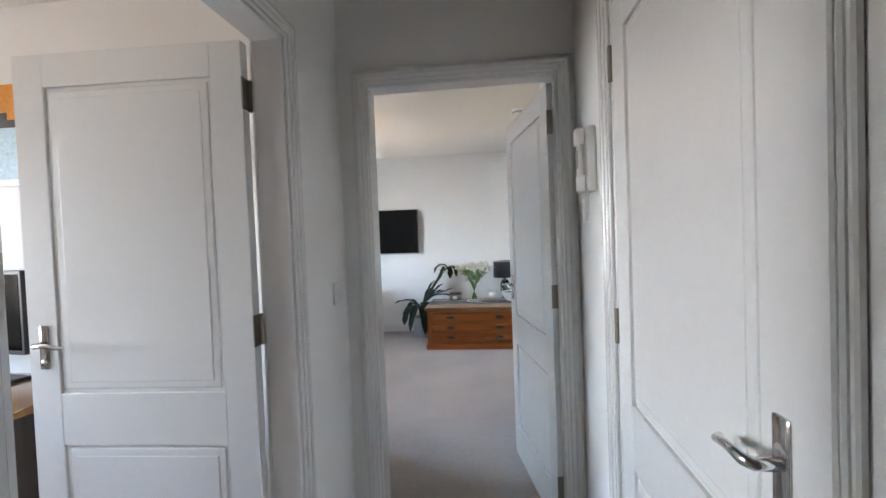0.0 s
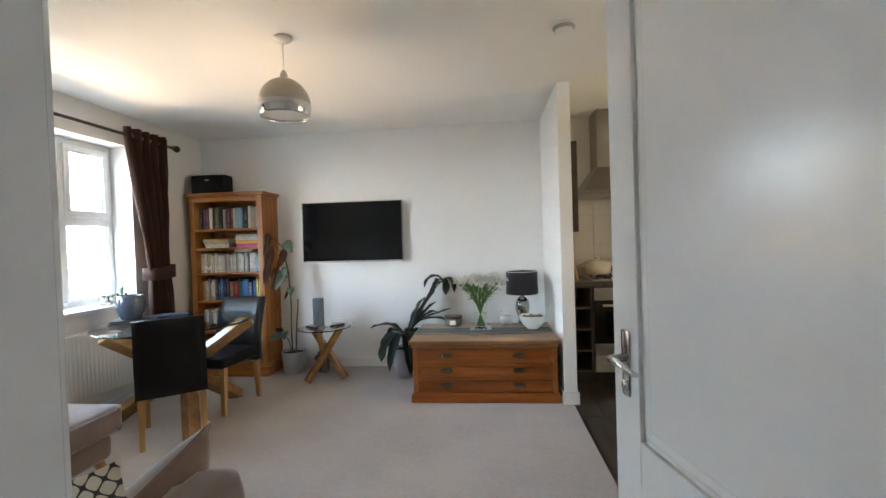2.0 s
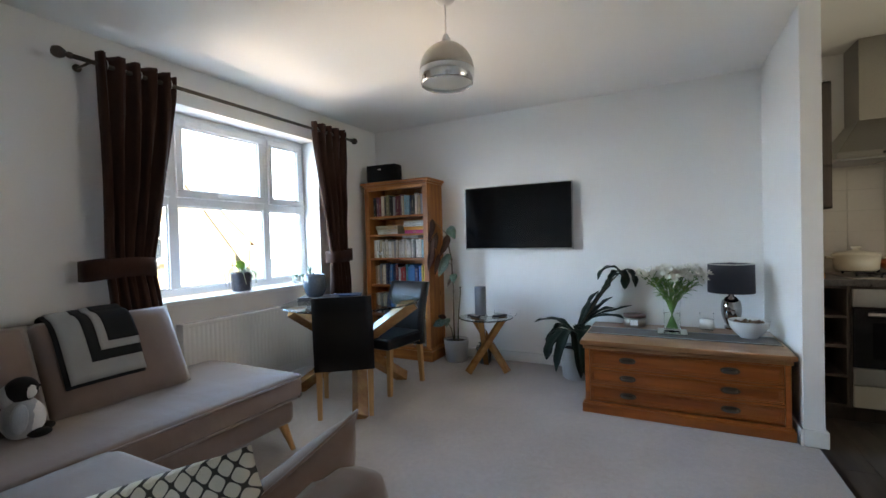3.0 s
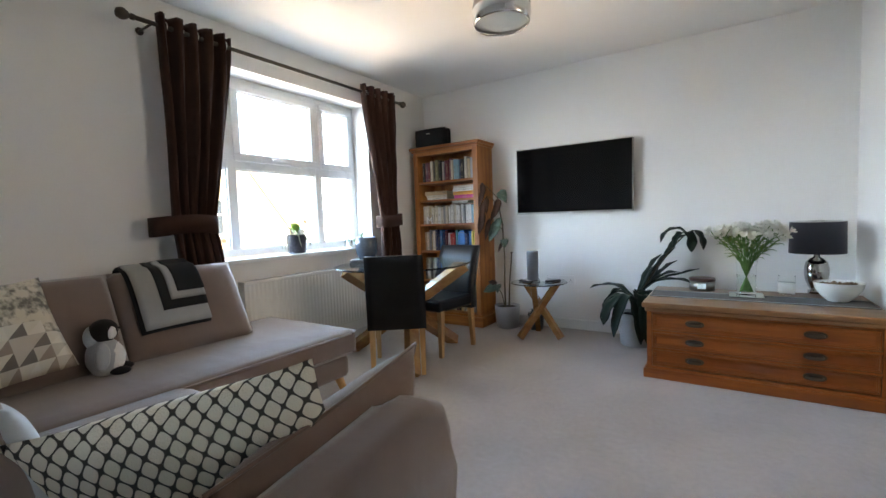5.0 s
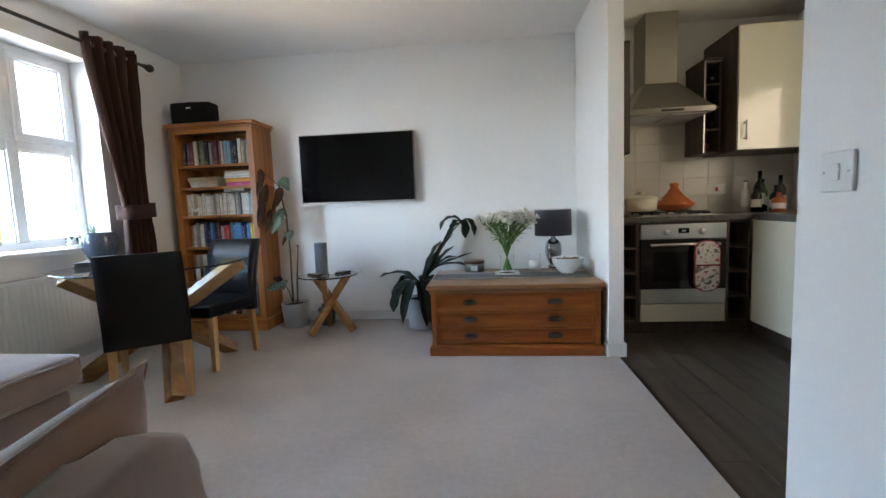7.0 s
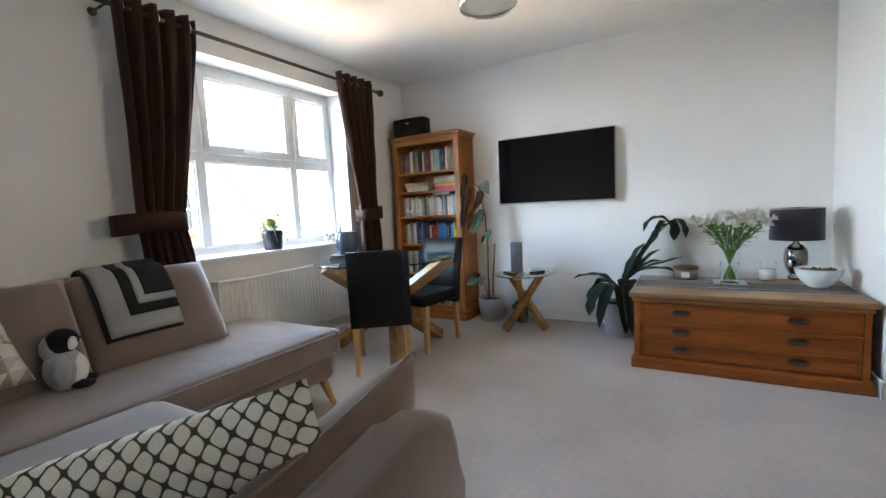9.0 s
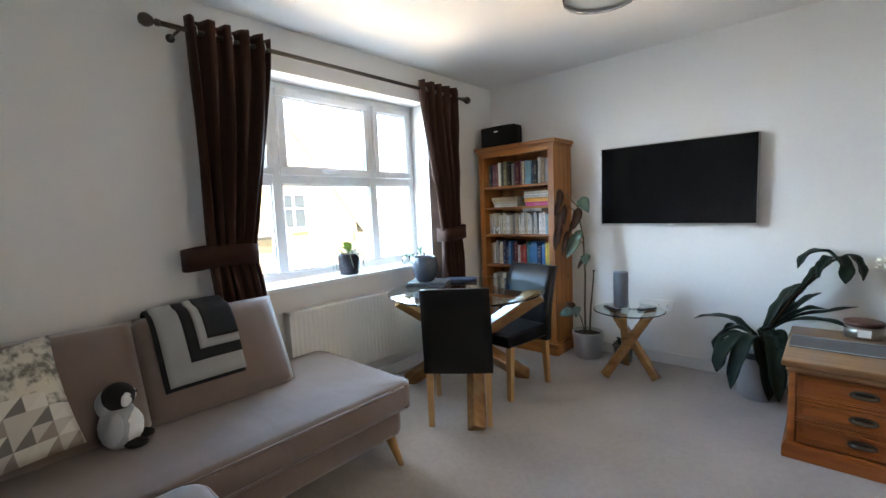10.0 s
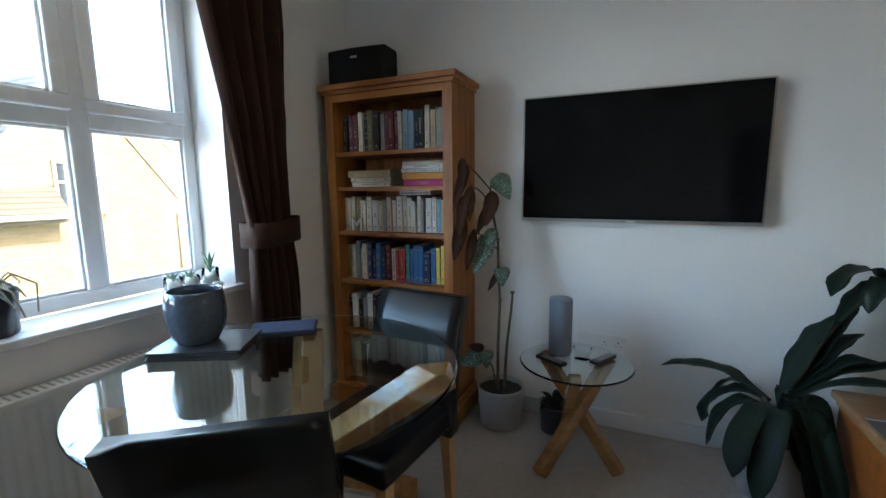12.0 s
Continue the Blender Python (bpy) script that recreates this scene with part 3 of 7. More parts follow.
def bookcase():
    x0, x1, y0, y1 = -2.545, -1.77, 6.05, 6.375
    b = thing("bookcase", "tall waxed pine bookcase full of books", "bookcase", pose((x0 + x1) / 2, y1, 0))
    w, d = (x1 - x0) / 2, y1 - y0
    for s in (-1, 1):
        box("side", (min(s * w, s * (w - 0.055)), -d, 0.1), (max(s * w, s * (w - 0.055)), 0, 1.80), PINE_UP, b, 0.004)
    box("back", (-w + 0.05, -0.02, 0.1), (w - 0.05, -0.005, 1.80), PINE_UP, b)
    bm = bmesh.new()
    add_box(bm, (-w - 0.025, -d - 0.025, 0.0), (w + 0.025, 0, 0.10), 0.006)
    add_box(bm, (-w - 0.012, -d - 0.012, 0.10), (w + 0.012, 0, 0.125), 0.008)
    obj("plinth", bm, PINE_SHELF, b)
    box("header", (-w + 0.05, -d, 1.762), (w - 0.05, -d + 0.022, 1.80), PINE_SHELF, b, 0.003)
    bm = bmesh.new()
    add_box(bm, (-w - 0.014, -d - 0.014, 1.80), (w + 0.014, 0, 1.822), 0.006)
    add_box(bm, (-w - 0.03, -d - 0.03, 1.822), (w + 0.03, 0, 1.85), 0.006)
    obj("cornice", bm, PINE_SHELF, b)
    for z in SHELVES:
        box("shelf", (-w + 0.05, -d + 0.012, z - 0.022), (w - 0.05, -0.02, z), PINE_SHELF, b, 0.002)


SHELVES = (0.13, 0.45, 0.762, 1.045, 1.297, 1.490)


def round_slab(bm, w, d, z0, z1, r=0.08, soft=0.03, crown=0.0, n=10):
    """A cushion slab with rounded corners and edges, w by d about the middle."""
    def ring(inset, z):
        pts = []
        for cx, cy, a0 in ((1, 1, 0), (-1, 1, 90), (-1, -1, 180), (1, -1, 270)):
            for k in range(n + 1):
                a = radians(a0 + 90 * k / n)
                pts.append(bm.verts.new((cx * (w / 2 - r) + (r - inset) * math.cos(a), cy * (d / 2 - r) + (r - inset) * math.sin(a), z)))
        return pts
    rings = [ring(soft, z0), ring(soft * 0.3, z0 + soft * 0.3), ring(0, z0 + soft), ring(0, (z0 + z1) / 2), ring(0, z1 - soft), ring(soft * 0.3, z1 - soft * 0.3), ring(soft, z1)]
    for a, b in zip(rings, rings[1:]):
        for k in range(len(a)):
            bm.faces.new((a[k], a[(k + 1) % len(a)], b[(k + 1) % len(b)], b[k]))
    bm.faces.new(rings[0][::-1])
    m = len(rings[-1])
    prev = rings[-1]
    for s, up in ((0.8, 0.4), (0.5, 0.8), (0.2, 1.0)):
        cur = [bm.verts.new((v.co.x * s, v.co.y * s, z1 + crown * up)) for v in rings[-1]]
        for k in range(m):
            bm.faces.new((prev[k], prev[(k + 1) % m], cur[(k + 1) % m], cur[k]))
        prev = cur
    bm.faces.new(prev)


def slab(name, lo, hi, mat, parent, r=0.08, soft=0.03, crown=0.0):
    bm = bmesh.new()
    round_slab(bm, hi[0] - lo[0], hi[1] - lo[1], lo[2], hi[2], r, soft, crown)
    bmesh.ops.translate(bm, verts=bm.verts, vec=((lo[0] + hi[0]) / 2, (lo[1] + hi[1]) / 2, 0))
    return obj(name, bm, mat, parent, True)


def sofa():
    s = thing("corner_sofa", "taupe fabric corner sofa with tapered wooden legs", "sofa")
    slab("base", (-2.50, 2.32, 0.15), (-1.66, 4.17, 0.285), SOFA, s, 0.06, 0.03)
    slab("base", (-1.655, 2.32, 0.15), (-0.36, 3.14, 0.285), SOFA, s, 0.06, 0.03)
    slab("seat_cushion", (-2.50, 2.42, 0.29), (-1.62, 4.21, 0.435), SOFA, s, 0.07, 0.035, 0.012)
    slab("seat_cushion", (-1.615, 2.42, 0.29), (-0.40, 3.19, 0.445), SOFA, s, 0.08, 0.04, 0.015)
    for lo, hi, rad in (((-2.50, 2.42), (-1.62, 4.21), 0.07), ((-1.615, 2.42), (-0.40, 3.19), 0.08)):
        for z in (0.305, 0.418):
            pts = []
            for cx, cy, a0 in ((1, 1, 0), (-1, 1, 90), (-1, -1, 180), (1, -1, 270)):
                for k in range(7):
                    a = radians(a0 + 15 * k)
                    pts.append(((lo[0] + hi[0]) / 2 + cx * ((hi[0] - lo[0]) / 2 - rad) + (rad - 0.003) * math.cos(a), (lo[1] + hi[1]) / 2 + cy * ((hi[1] - lo[1]) / 2 - rad) + (rad - 0.003) * math.sin(a), z))
            tube("piping", pts + [pts[0]], 0.0055, SOFA, s, 6)
    slab("back", (-2.58, 2.30, 0.15), (-2.42, 3.86, 0.60), SOFA, s, 0.06, 0.03)
    slab("back", (-2.40, 2.285, 0.15), (-0.39, 2.40, 0.62), SOFA, s, 0.06, 0.03)
    for y in (2.86, 3.50):
        pillow("back_cushion", 0.66, 0.50, 0.17, SOFA, s, 4.0, 14, pose(-2.245, y, 0.645, 0, 0, 90) @ pose(0, 0, 0, -27, 0, 0), 0.0)
    pillow("back_cushion", 0.62, 0.42, 0.16, SOFA, s, 4.0, 14, pose(-1.25, 2.50, 0.62, 12, 0, 0))
    # the arm: a slim panel that slopes down to the back
    bm = bmesh.new()
    prof = [(2.32, 0.15), (3.10, 0.15), (3.135, 0.20), (3.15, 0.5), (3.15, 0.60), (3.125, 0.66), (3.07, 0.682), (3.0, 0.678), (2.32, 0.585)]
    a = [bm.verts.new((-0.39, y, z)) for y, z in prof]
    b = [bm.verts.new((-0.268, y, z)) for y, z in prof]
    for k in range(len(prof)):
        bm.faces.new((a[k], a[(k + 1) % len(a)], b[(k + 1) % len(a)], b[k]))
    fa, fb = bm.faces.new(a[::-1]), bm.faces.new(b)
    bmesh.ops.bevel(bm, geom=list(set(fa.edges) | set(fb.edges)), offset=0.035, segments=4, affect="EDGES", profile=0.5)
    obj("arm", bm, SOFA, s, True)
    for x, y, dx, dy in ((-1.70, 4.09, 0.05, 0.03), (-2.42, 4.09, -0.03, 0.03), (-0.45, 3.05, 0.03, 0.03), (-0.45, 2.5, 0.03, -0.02), (-2.4, 2.5, 0, 0)):
        tagged(tube("leg", [(x, y, 0.155), (x + dx, y + dy, 0.0)], [0.027, 0.014], OAK, s, 12), "tapered light wooden leg")
    return s


def even_shading(ob):
    """Broad faces stay flat, and only the rounded edges turn the light."""
    mod = ob.modifiers.new("even", "WEIGHTED_NORMAL")
    mod.weight = 100
    return ob


def chair_parts():
    c = thing("dining_chair", "black leather dining chair with oak legs", "chair", group="chairs round the table")
    bm = bmesh.new()
    add_box(bm, (-0.20, -0.21, 0.36), (0.20, 0.22, 0.455), 0.022, 3)
    even_shading(obj("seat", bm, LEATHER, c, True))
    bm = bmesh.new()
    # the back: a tall padded panel that leans and narrows a little, with a skirt down past the seat
    n, rows = 8, [(0.33, -0.215, 0.205), (0.45, -0.215, 0.205), (0.58, -0.234, 0.205), (0.72, -0.278, 0.2), (0.852, -0.332, 0.195)]
    grid = []
    for z, y, w in rows:
        grid.append(([bm.verts.new((-w + 2 * w * k / n, y - 0.030 - 0.004 * math.sin(math.pi * k / n), z)) for k in range(n + 1)], [bm.verts.new((-w + 2 * w * k / n, y + 0.030, z)) for k in range(n + 1)]))
    for (f0, b0), (f1, b1) in zip(grid, grid[1:]):
        for k in range(n):
            bm.faces.new((f0[k], f0[k + 1], f1[k + 1], f1[k]))
            bm.faces.new((b0[k + 1], b0[k], b1[k], b1[k + 1]))
        bm.faces.new((f0[0], f1[0], b1[0], b0[0]))
        bm.faces.new((f1[n], f0[n], b0[n], b1[n]))
    f0, b0 = grid[0]
    f1, b1 = grid[-1]
    for k in range(n):
        bm.faces.new((f0[k + 1], f0[k], b0[k], b0[k + 1]))
        bm.faces.new((f1[k], f1[k + 1], b1[k + 1], b1[k]))
    sharp = [e for e in bm.edges if len(e.link_faces) == 2 and e.calc_face_angle() > 0.9]
    bmesh.ops.bevel(bm, geom=sharp, offset=0.016, segments=3, affect="EDGES", profile=0.5)
    even_shading(obj("backrest", bm, LEATHER, c, True))
    for x in (-0.175, 0.175):
        for y, lean in ((-0.205, -0.03), (0.185, 0.01)):
            bm = bmesh.new()
            t, u = 0.021, 0.015
            top = [bm.verts.new((x + a * t, y + b * t, 0.37)) for a, b in ((-1, -1), (1, -1), (1, 1), (-1, 1))]
            bot = [bm.verts.new((x + a * u, y + lean + b * u, 0.0)) for a, b in ((-1, -1), (1, -1), (1, 1), (-1, 1))]
            for k in range(4):
                bm.faces.new((top[k], top[(k + 1) % 4], bot[(k + 1) % 4], bot[k]))
            bm.faces.new(top)
            bm.faces.new(bot[::-1])
            tagged(obj("leg", bm, OAK, c), "tapered oak leg")
    return c


def beam(bm, p, q, w, h, roll=0.0):
    """A squared timber from p to q, w across and h deep, with eased edges, rolled about its length."""
    p, q = Vector(p), Vector(q)
    d = (q - p)
    side = d.cross(Vector((0, 0, 1))).normalized()
    up = side.cross(d).normalized()
    m = Matrix((( *d.normalized(),), (*side,), (*up,))).transposed().to_4x4()
    m = m @ pose(0, 0, 0, roll)
    m.translation = (p + q) / 2
    add_box(bm, (-d.length / 2, -w / 2, -h / 2), (d.length / 2, w / 2, h / 2), 0.006, 2, m)


def glass_disc(name, r, z0, z1, parent, mat):
    g = lathe(name, [(0, z0), (r - 0.006, z0), (r - 0.001, z0 + 0.003), (r, (z0 + z1) / 2), (r - 0.001, z1 - 0.003), (r - 0.006, z1), (0, z1)], mat, parent, 96)
    for p in g.data.polygons:
        p.use_smooth = abs(p.normal.z) < 0.95
    g.visible_shadow = False
    return g


def tripod(t, parent, top_r, foot_r, z_top, w, h, turn, n=3, twist=(180.0, 180.0, 180.0), roll=0.0, reach=(1.08, 1.08, 1.08)):
    """Timbers that cross in the middle: each runs from a foot to the far side of the top."""
    for k in range(n):
        a = radians(turn + 360 * k / n)
        b = a + radians(twist[k])
        s = Vector((-math.sin(a), math.cos(a), 0)) * (w * 0.55)
        bm = bmesh.new()
        p = Vector((foot_r * math.cos(a), foot_r * math.sin(a), 0.012)) + s
        q = Vector((top_r * reach[k] * math.cos(b), top_r * reach[k] * math.sin(b), z_top)) + s
        beam(bm, p, q, w, h, roll)
        bmesh.ops.bisect_plane(bm, geom=bm.verts[:] + bm.edges[:] + bm.faces[:], plane_co=(0, 0, 0), plane_no=(0, 0, -1), clear_outer=True)
        bmesh.ops.bisect_plane(bm, geom=bm.verts[:] + bm.edges[:] + bm.faces[:], plane_co=(0, 0, z_top), plane_no=(0, 0, 1), clear_outer=True)
        bmesh.ops.holes_fill(bm, edges=[e for e in bm.edges if len(e.link_faces) == 1])
        obj("leg", bm, OAK_X, parent)


def tables():
    t = thing("dining_table", "round glass table on crossed oak beams", "table", pose(-1.90, 5.0, 0))
    glass_disc("glass_top", 0.535, 0.735, 0.747, t, TABLE_GLASS)
    tripod(t, t, 0.44, 0.52, 0.735, 0.085, 0.085, TABLE_TURN, 3, (180.0, 182.0, 198.0), ROLL, (0.8, 1.08, 1.17))
    s = thing("side_table", "small round glass table on crossed oak legs", "side table", pose(-1.145, 5.985, 0))
    glass_disc("glass_top", 0.25, 0.49, 0.50, s, TABLE_GLASS)
    tripod(s, s, 0.16, 0.205, 0.49, 0.05, 0.055, 226, 3)


TABLE_TURN, ROLL = -52.0, -32.0


def drape(name, label, y_top0, y_top1, y_tie0, y_tie1, y_bot0, y_bot1, z_bot, folds, seed):
    """An eyelet curtain, drawn in by its tie-back."""
    c = thing(name, label, "curtain", group="curtains at the window")
    rnd = random.Random(seed)
    bm = bmesh.new()
    nu, zs = folds * 10, [2.31, 2.28, 2.24, 2.15, 2.0, 1.8, 1.6, 1.42, 1.28, 1.18, 1.13, 1.09, 1.05, 0.98, 0.88, 0.75, z_bot + 0.03, z_bot]
    grid = []
    ph = [rnd.uniform(-0.5, 0.5) for _ in range(folds + 1)]
    for z in zs:
        if z >= 1.09:
            k = min(1.0, (2.31 - z) / (2.31 - 1.09))
            k = k * k * (1.9 - 0.9 * k)
            a, b = y_top0 + (y_tie0 - y_top0) * k, y_top1 + (y_tie1 - y_top1) * k
        else:
            k = min(1.0, (1.09 - z) / 0.30) ** 0.7
            a, b = y_tie0 + (y_bot0 - y_tie0) * k, y_tie1 + (y_bot1 - y_tie1) * k
        amp = 0.042 if z > 2.2 else 0.042 * (0.55 + 0.45 * min(1, abs(z - 1.09) / 0.5))
        row = []
        for i in range(nu + 1):
            u = i / nu
            f = folds * 2 * math.pi * u
            x = XW + 0.17 + amp * math.sin(f + ph[int(u * folds)] * (0 if z > 2.0 else 0.6)) + 0.01 * math.sin(3.1 * f + z * 5)
            row.append(bm.verts.new((x, a + (b - a) * u + 0.006 * math.sin(f * 0.5 + z * 4), z)))
        grid.append(row)
    for r0, r1 in zip(grid, grid[1:]):
        for i in range(nu):
            bm.faces.new((r0[i], r0[i + 1], r1[i + 1], r1[i]))
    cl = obj("cloth", bm, CURTAIN, c, True)
    sol = cl.modifiers.new("thick", "SOLIDIFY")
    sol.thickness = 0.004
    # tie-back: a flat cloth band round the gathered folds
    bm = bmesh.new()
    pts = []
    ya, yb = (3.45 if y_tie0 < 4 else y_tie0 - 0.015), y_tie1 + (0.015 if y_tie0 < 4 else 0.05)
    for k in range(33):
        a = 2 * math.pi * k / 32
        pts.append((XW + 0.155 + 0.085 * math.copysign(abs(math.sin(a)) ** 0.6, math.sin(a)), (ya + yb) / 2 + (yb - ya) / 2 * math.copysign(abs(math.cos(a)) ** 0.7, math.cos(a))))
    lo = [bm.verts.new((x, y, 1.045 + 0.012 * math.sin(y * 9))) for x, y in pts[:-1]]
    hi = [bm.verts.new((x, y, 1.155 + 0.012 * math.sin(y * 9))) for x, y in pts[:-1]]
    for k in range(32):
        bm.faces.new((lo[k], lo[(k + 1) % 32], hi[(k + 1) % 32], hi[k]))
    tb = obj("tie_back", bm, CURTAIN, c, True)
    sol = tb.modifiers.new("thick", "SOLIDIFY")
    sol.thickness = 0.006
    for k in range(folds):
        y = y_top0 + (y_top1 - y_top0) * (k + 0.5) / folds
        bm = bmesh.new()
        m = Matrix.Translation((XW + 0.17, y, 2.245)) @ pose(0, 0, 0, 90, 0, 0)
        n = 20
        ring = [[bm.verts.new(m @ Vector(((0.026 + 0.006 * math.cos(q)) * math.cos(p), (0.026 + 0.006 * math.cos(q)) * math.sin(p), 0.006 * math.sin(q)))) for q in (0, 1.57, 3.14, 4.71)] for p in [2 * math.pi * j / n for j in range(n)]]
        for j in range(n):
            for q in range(4):
                bm.faces.new((ring[j][q], ring[(j + 1) % n][q], ring[(j + 1) % n][(q + 1) % 4], ring[j][(q + 1) % 4]))
        tagged(obj("eyelet", bm, CHROME, c, True), "chrome eyelet ring")
    return c


def curtain_pole():
    p = thing("curtain_pole", "dark bronze curtain pole with ball ends", "curtain pole")
    x, z = XW + 0.17, 2.245
    tube("rod", [(x, 3.44, z), (x, 5.74, z)], 0.0125, BRONZE, p, 14)
    for y, s in ((3.44, -1), (5.74, 1)):
        lathe("finial", [(0, -0.01), (0.017, -0.01), (0.017, 0.008), (0.010, 0.014), (0.022, 0.024), (0.031, 0.042), (0.031, 0.056), (0.022, 0.074), (0, 0.082)], BRONZE, p, 20, m=Matrix.Translation((x, y, z)) @ pose(0, 0, 0, -90 * s))
    for y in (3.54, 5.66):
        bm = bmesh.new()
        add_tube(bm, [(XW, y, z), (x, y, z)], 0.007, 10)
        add_tube(bm, [(XW, y, z), (XW + 0.008, y, z)], 0.022, 14)
        obj("bracket", bm, BRONZE, p, True)


def radiator():
    r = thing("radiator", "white ribbed panel radiator under the window", "radiator", pose(XW, 4.02, 0))
    L, z0, z1 = 1.32, 0.21, 0.70
    bm = bmesh.new()
    n = 38
    xs = 0.105
    # pressed flutes
    prev = None
    for k in range(n * 6 + 1):
        y = 0.02 + (L - 0.04) * k / (n * 6)
        f = (k % 6) / 6
        x = xs - (0.005 if f in (0.0,) else (0.003 if abs(f - 1 / 6) < 0.01 or abs(f - 5 / 6) < 0.01 else 0.0))
        cur = [bm.verts.new((xs - 0.002, y, z0 + 0.01)), bm.verts.new((x, y, z0 + 0.05)), bm.verts.new((x, y, z1 - 0.06)), bm.verts.new((xs - 0.002, y, z1 - 0.025))]
        if prev:
            for a in range(3):
                bm.faces.new((prev[a], cur[a], cur[a + 1], prev[a + 1]))
        prev = cur
    obj("front_panel", bm, RAD, r, True)
    boxes("casing", [((0.03, 0, z0), (0.09, 0.02, z1)), ((0.03, L - 0.02, z0), (0.09, L, z1)), ((0.03, 0.02, z0 + 0.02), (0.05, L - 0.02, z1 - 0.03)), ((0.085, 0, z0), (0.106, 0.022, z1)), ((0.085, L - 0.022, z0), (0.106, L, z1)), ((0.085, 0.02, z0 - 0.004), (0.104, L - 0.02, z0 + 0.012))], RAD, r, 0.003)
    bm = bmesh.new()
    add_box(bm, (0.03, 0, z1 - 0.026), (0.108, L, z1), 0.005)
    obj("top_grille", bm, RAD, r)
    bm = bmesh.new()
    for k in range(60):
        y = 0.05 + k * (L - 0.10) / 59
        add_box(bm, (0.045, y - 0.003, z1), (0.092, y + 0.003, z1 + 0.0012))
    tagged(obj("grille_slots", bm, GREYPOT, r), kind="stuff")
    for y in (0.2, 1.1):
        box("wall_bracket", (0, y, 0.3), (0.03, y + 0.03, 0.6), RAD, r)
    tube("pipe", [(0.06, -0.03, 0.0), (0.06, -0.03, 0.24), (0.06, 0.0, 0.24)], 0.008, WHITE, r, 10)
    tube("valve", [(0.06, -0.03, 0.2), (0.06, -0.03, 0.32)], [0.017, 0.02], WHITE, r, 14)


RAD = paint("radiator_enamel", (0.76, 0.75, 0.71), 0.35, 0.02, 3, 60)


def pendant():
    def small(pts):
        return [(0.9 * r, 2.03 + 0.9 * (z - 2.03)) for r, z in pts]
    p = thing("pendant_lamp", "chrome and grey dome pendant lamp", "pendant lamp", pose(-0.667, 4.32, 0))
    lathe("ceiling_rose", [(0, H), (0.05, H), (0.05, H - 0.012), (0.035, H - 0.026), (0.012, H - 0.034), (0, H - 0.034)], WHITE, p, 28)
    tube("flex", [(0, 0, H - 0.03), (0, 0, 2.27)], 0.0032, WHITE, p, 8)
    lathe("lamp_holder", small([(0, 2.312), (0.010, 2.312), (0.018, 2.297), (0.024, 2.284), (0.026, 2.257), (0.0, 2.257)]), STEEL, p, 24)
    up, low = [], []
    for k in range(13):
        a = math.pi / 2 * k / 12
        up.append((max(0.024, 0.158 * math.sin(a)), 2.097 + 0.165 * math.cos(a)))
    lathe("dome", small(up + [(0.154, 2.097)] + [(max(0.02, 0.152 * math.sin(math.pi / 2 * k / 12)), 2.097 + 0.158 * math.cos(math.pi / 2 * k / 12)) for k in range(12, -1, -1)]), DOME, p, 48)
    lathe("rim_band", small([(0.158, 2.100), (0.1595, 2.082), (0.158, 2.062), (0.152, 2.034), (0.148, 2.022), (0.145, 2.022), (0.149, 2.036), (0.154, 2.062), (0.154, 2.100)]), CHROME, p, 48)
    lathe("diffuser", small([(0.150, 2.044), (0.10, 2.032), (0.05, 2.026), (0, 2.024)]), DIFF, p, 36)


DOME = paint("pale_metallic_lacquer", (0.42, 0.39, 0.35), 0.32, 0.04, 3, 70, metal=0.6)
DIFF = paint("opal_glass", (0.72, 0.75, 0.74), 0.4, 0.02)

television()
chest()
bookcase()
sofa()
chair = chair_parts()
chair.matrix_world = pose(-1.80, 4.80, 0, 0, 0, 36.5)
copy_thing(chair, pose(-1.76, 5.285, 0, 0, 0, 174))
tables()
drape("curtain", "dark brown eyelet curtain held by a tie-back", 3.56, 4.00, 3.575, 3.815, 3.60, 3.87, 0.42, 5, 3)
drape("curtain", "dark brown eyelet curtain held by a tie-back", 5.20, 5.66, 5.40, 5.62, 5.38, 5.66, 0.42, 5, 5)
curtain_pole()
radiator()
pendant()


# ---- patterned cloths ----
def lattice_cloth():
    """Cream wool with a dark wavy lattice."""
    m, nt, b = nodes_of("lattice_cloth")
    tc = nt.nodes.new("ShaderNodeTexCoord")
    sep = nt.nodes.new("ShaderNodeSeparateXYZ")
    nt.links.new(tc.outputs["Object"], sep.inputs[0])

    def calc(op, a, b2=None, c=None):
        n = nt.nodes.new("ShaderNodeMath")
        n.operation = op
        for i, v in enumerate((a, b2, c)):
            if v is None:
                continue
            if isinstance(v, (int, float)):
                n.inputs[i].default_value = v
            else:
                nt.links.new(v, n.inputs[i])
        return n.outputs[0]
    jit = noise_node(nt, 40, 3)
    off = calc("MULTIPLY", calc("SUBTRACT", jit.outputs[0], 0.5), 0.9)
    u, v = calc("MULTIPLY", sep.outputs[0], 2 * math.pi / 0.038), calc("MULTIPLY", calc("ADD", sep.outputs[2], sep.outputs[1]), 2 * math.pi / 0.061)
    s = calc("ADD", calc("COSINE", u), calc("COSINE", v))
    line = calc("ADD", calc("ABSOLUTE", s), calc("MULTIPLY", off, 0.6))
    r = ramp(nt, line, [(0.27, (0.055, 0.048, 0.042)), (0.42, (0.70, 0.64, 0.54))])
    nt.links.new(r.outputs[0], b.inputs["Base Color"])
    b.inputs["Roughness"].default_value = 0.95
    fine = noise_node(nt, 300, 3)
    bump(nt, b, fine.outputs[0], 0.8, 0.004)
    return m


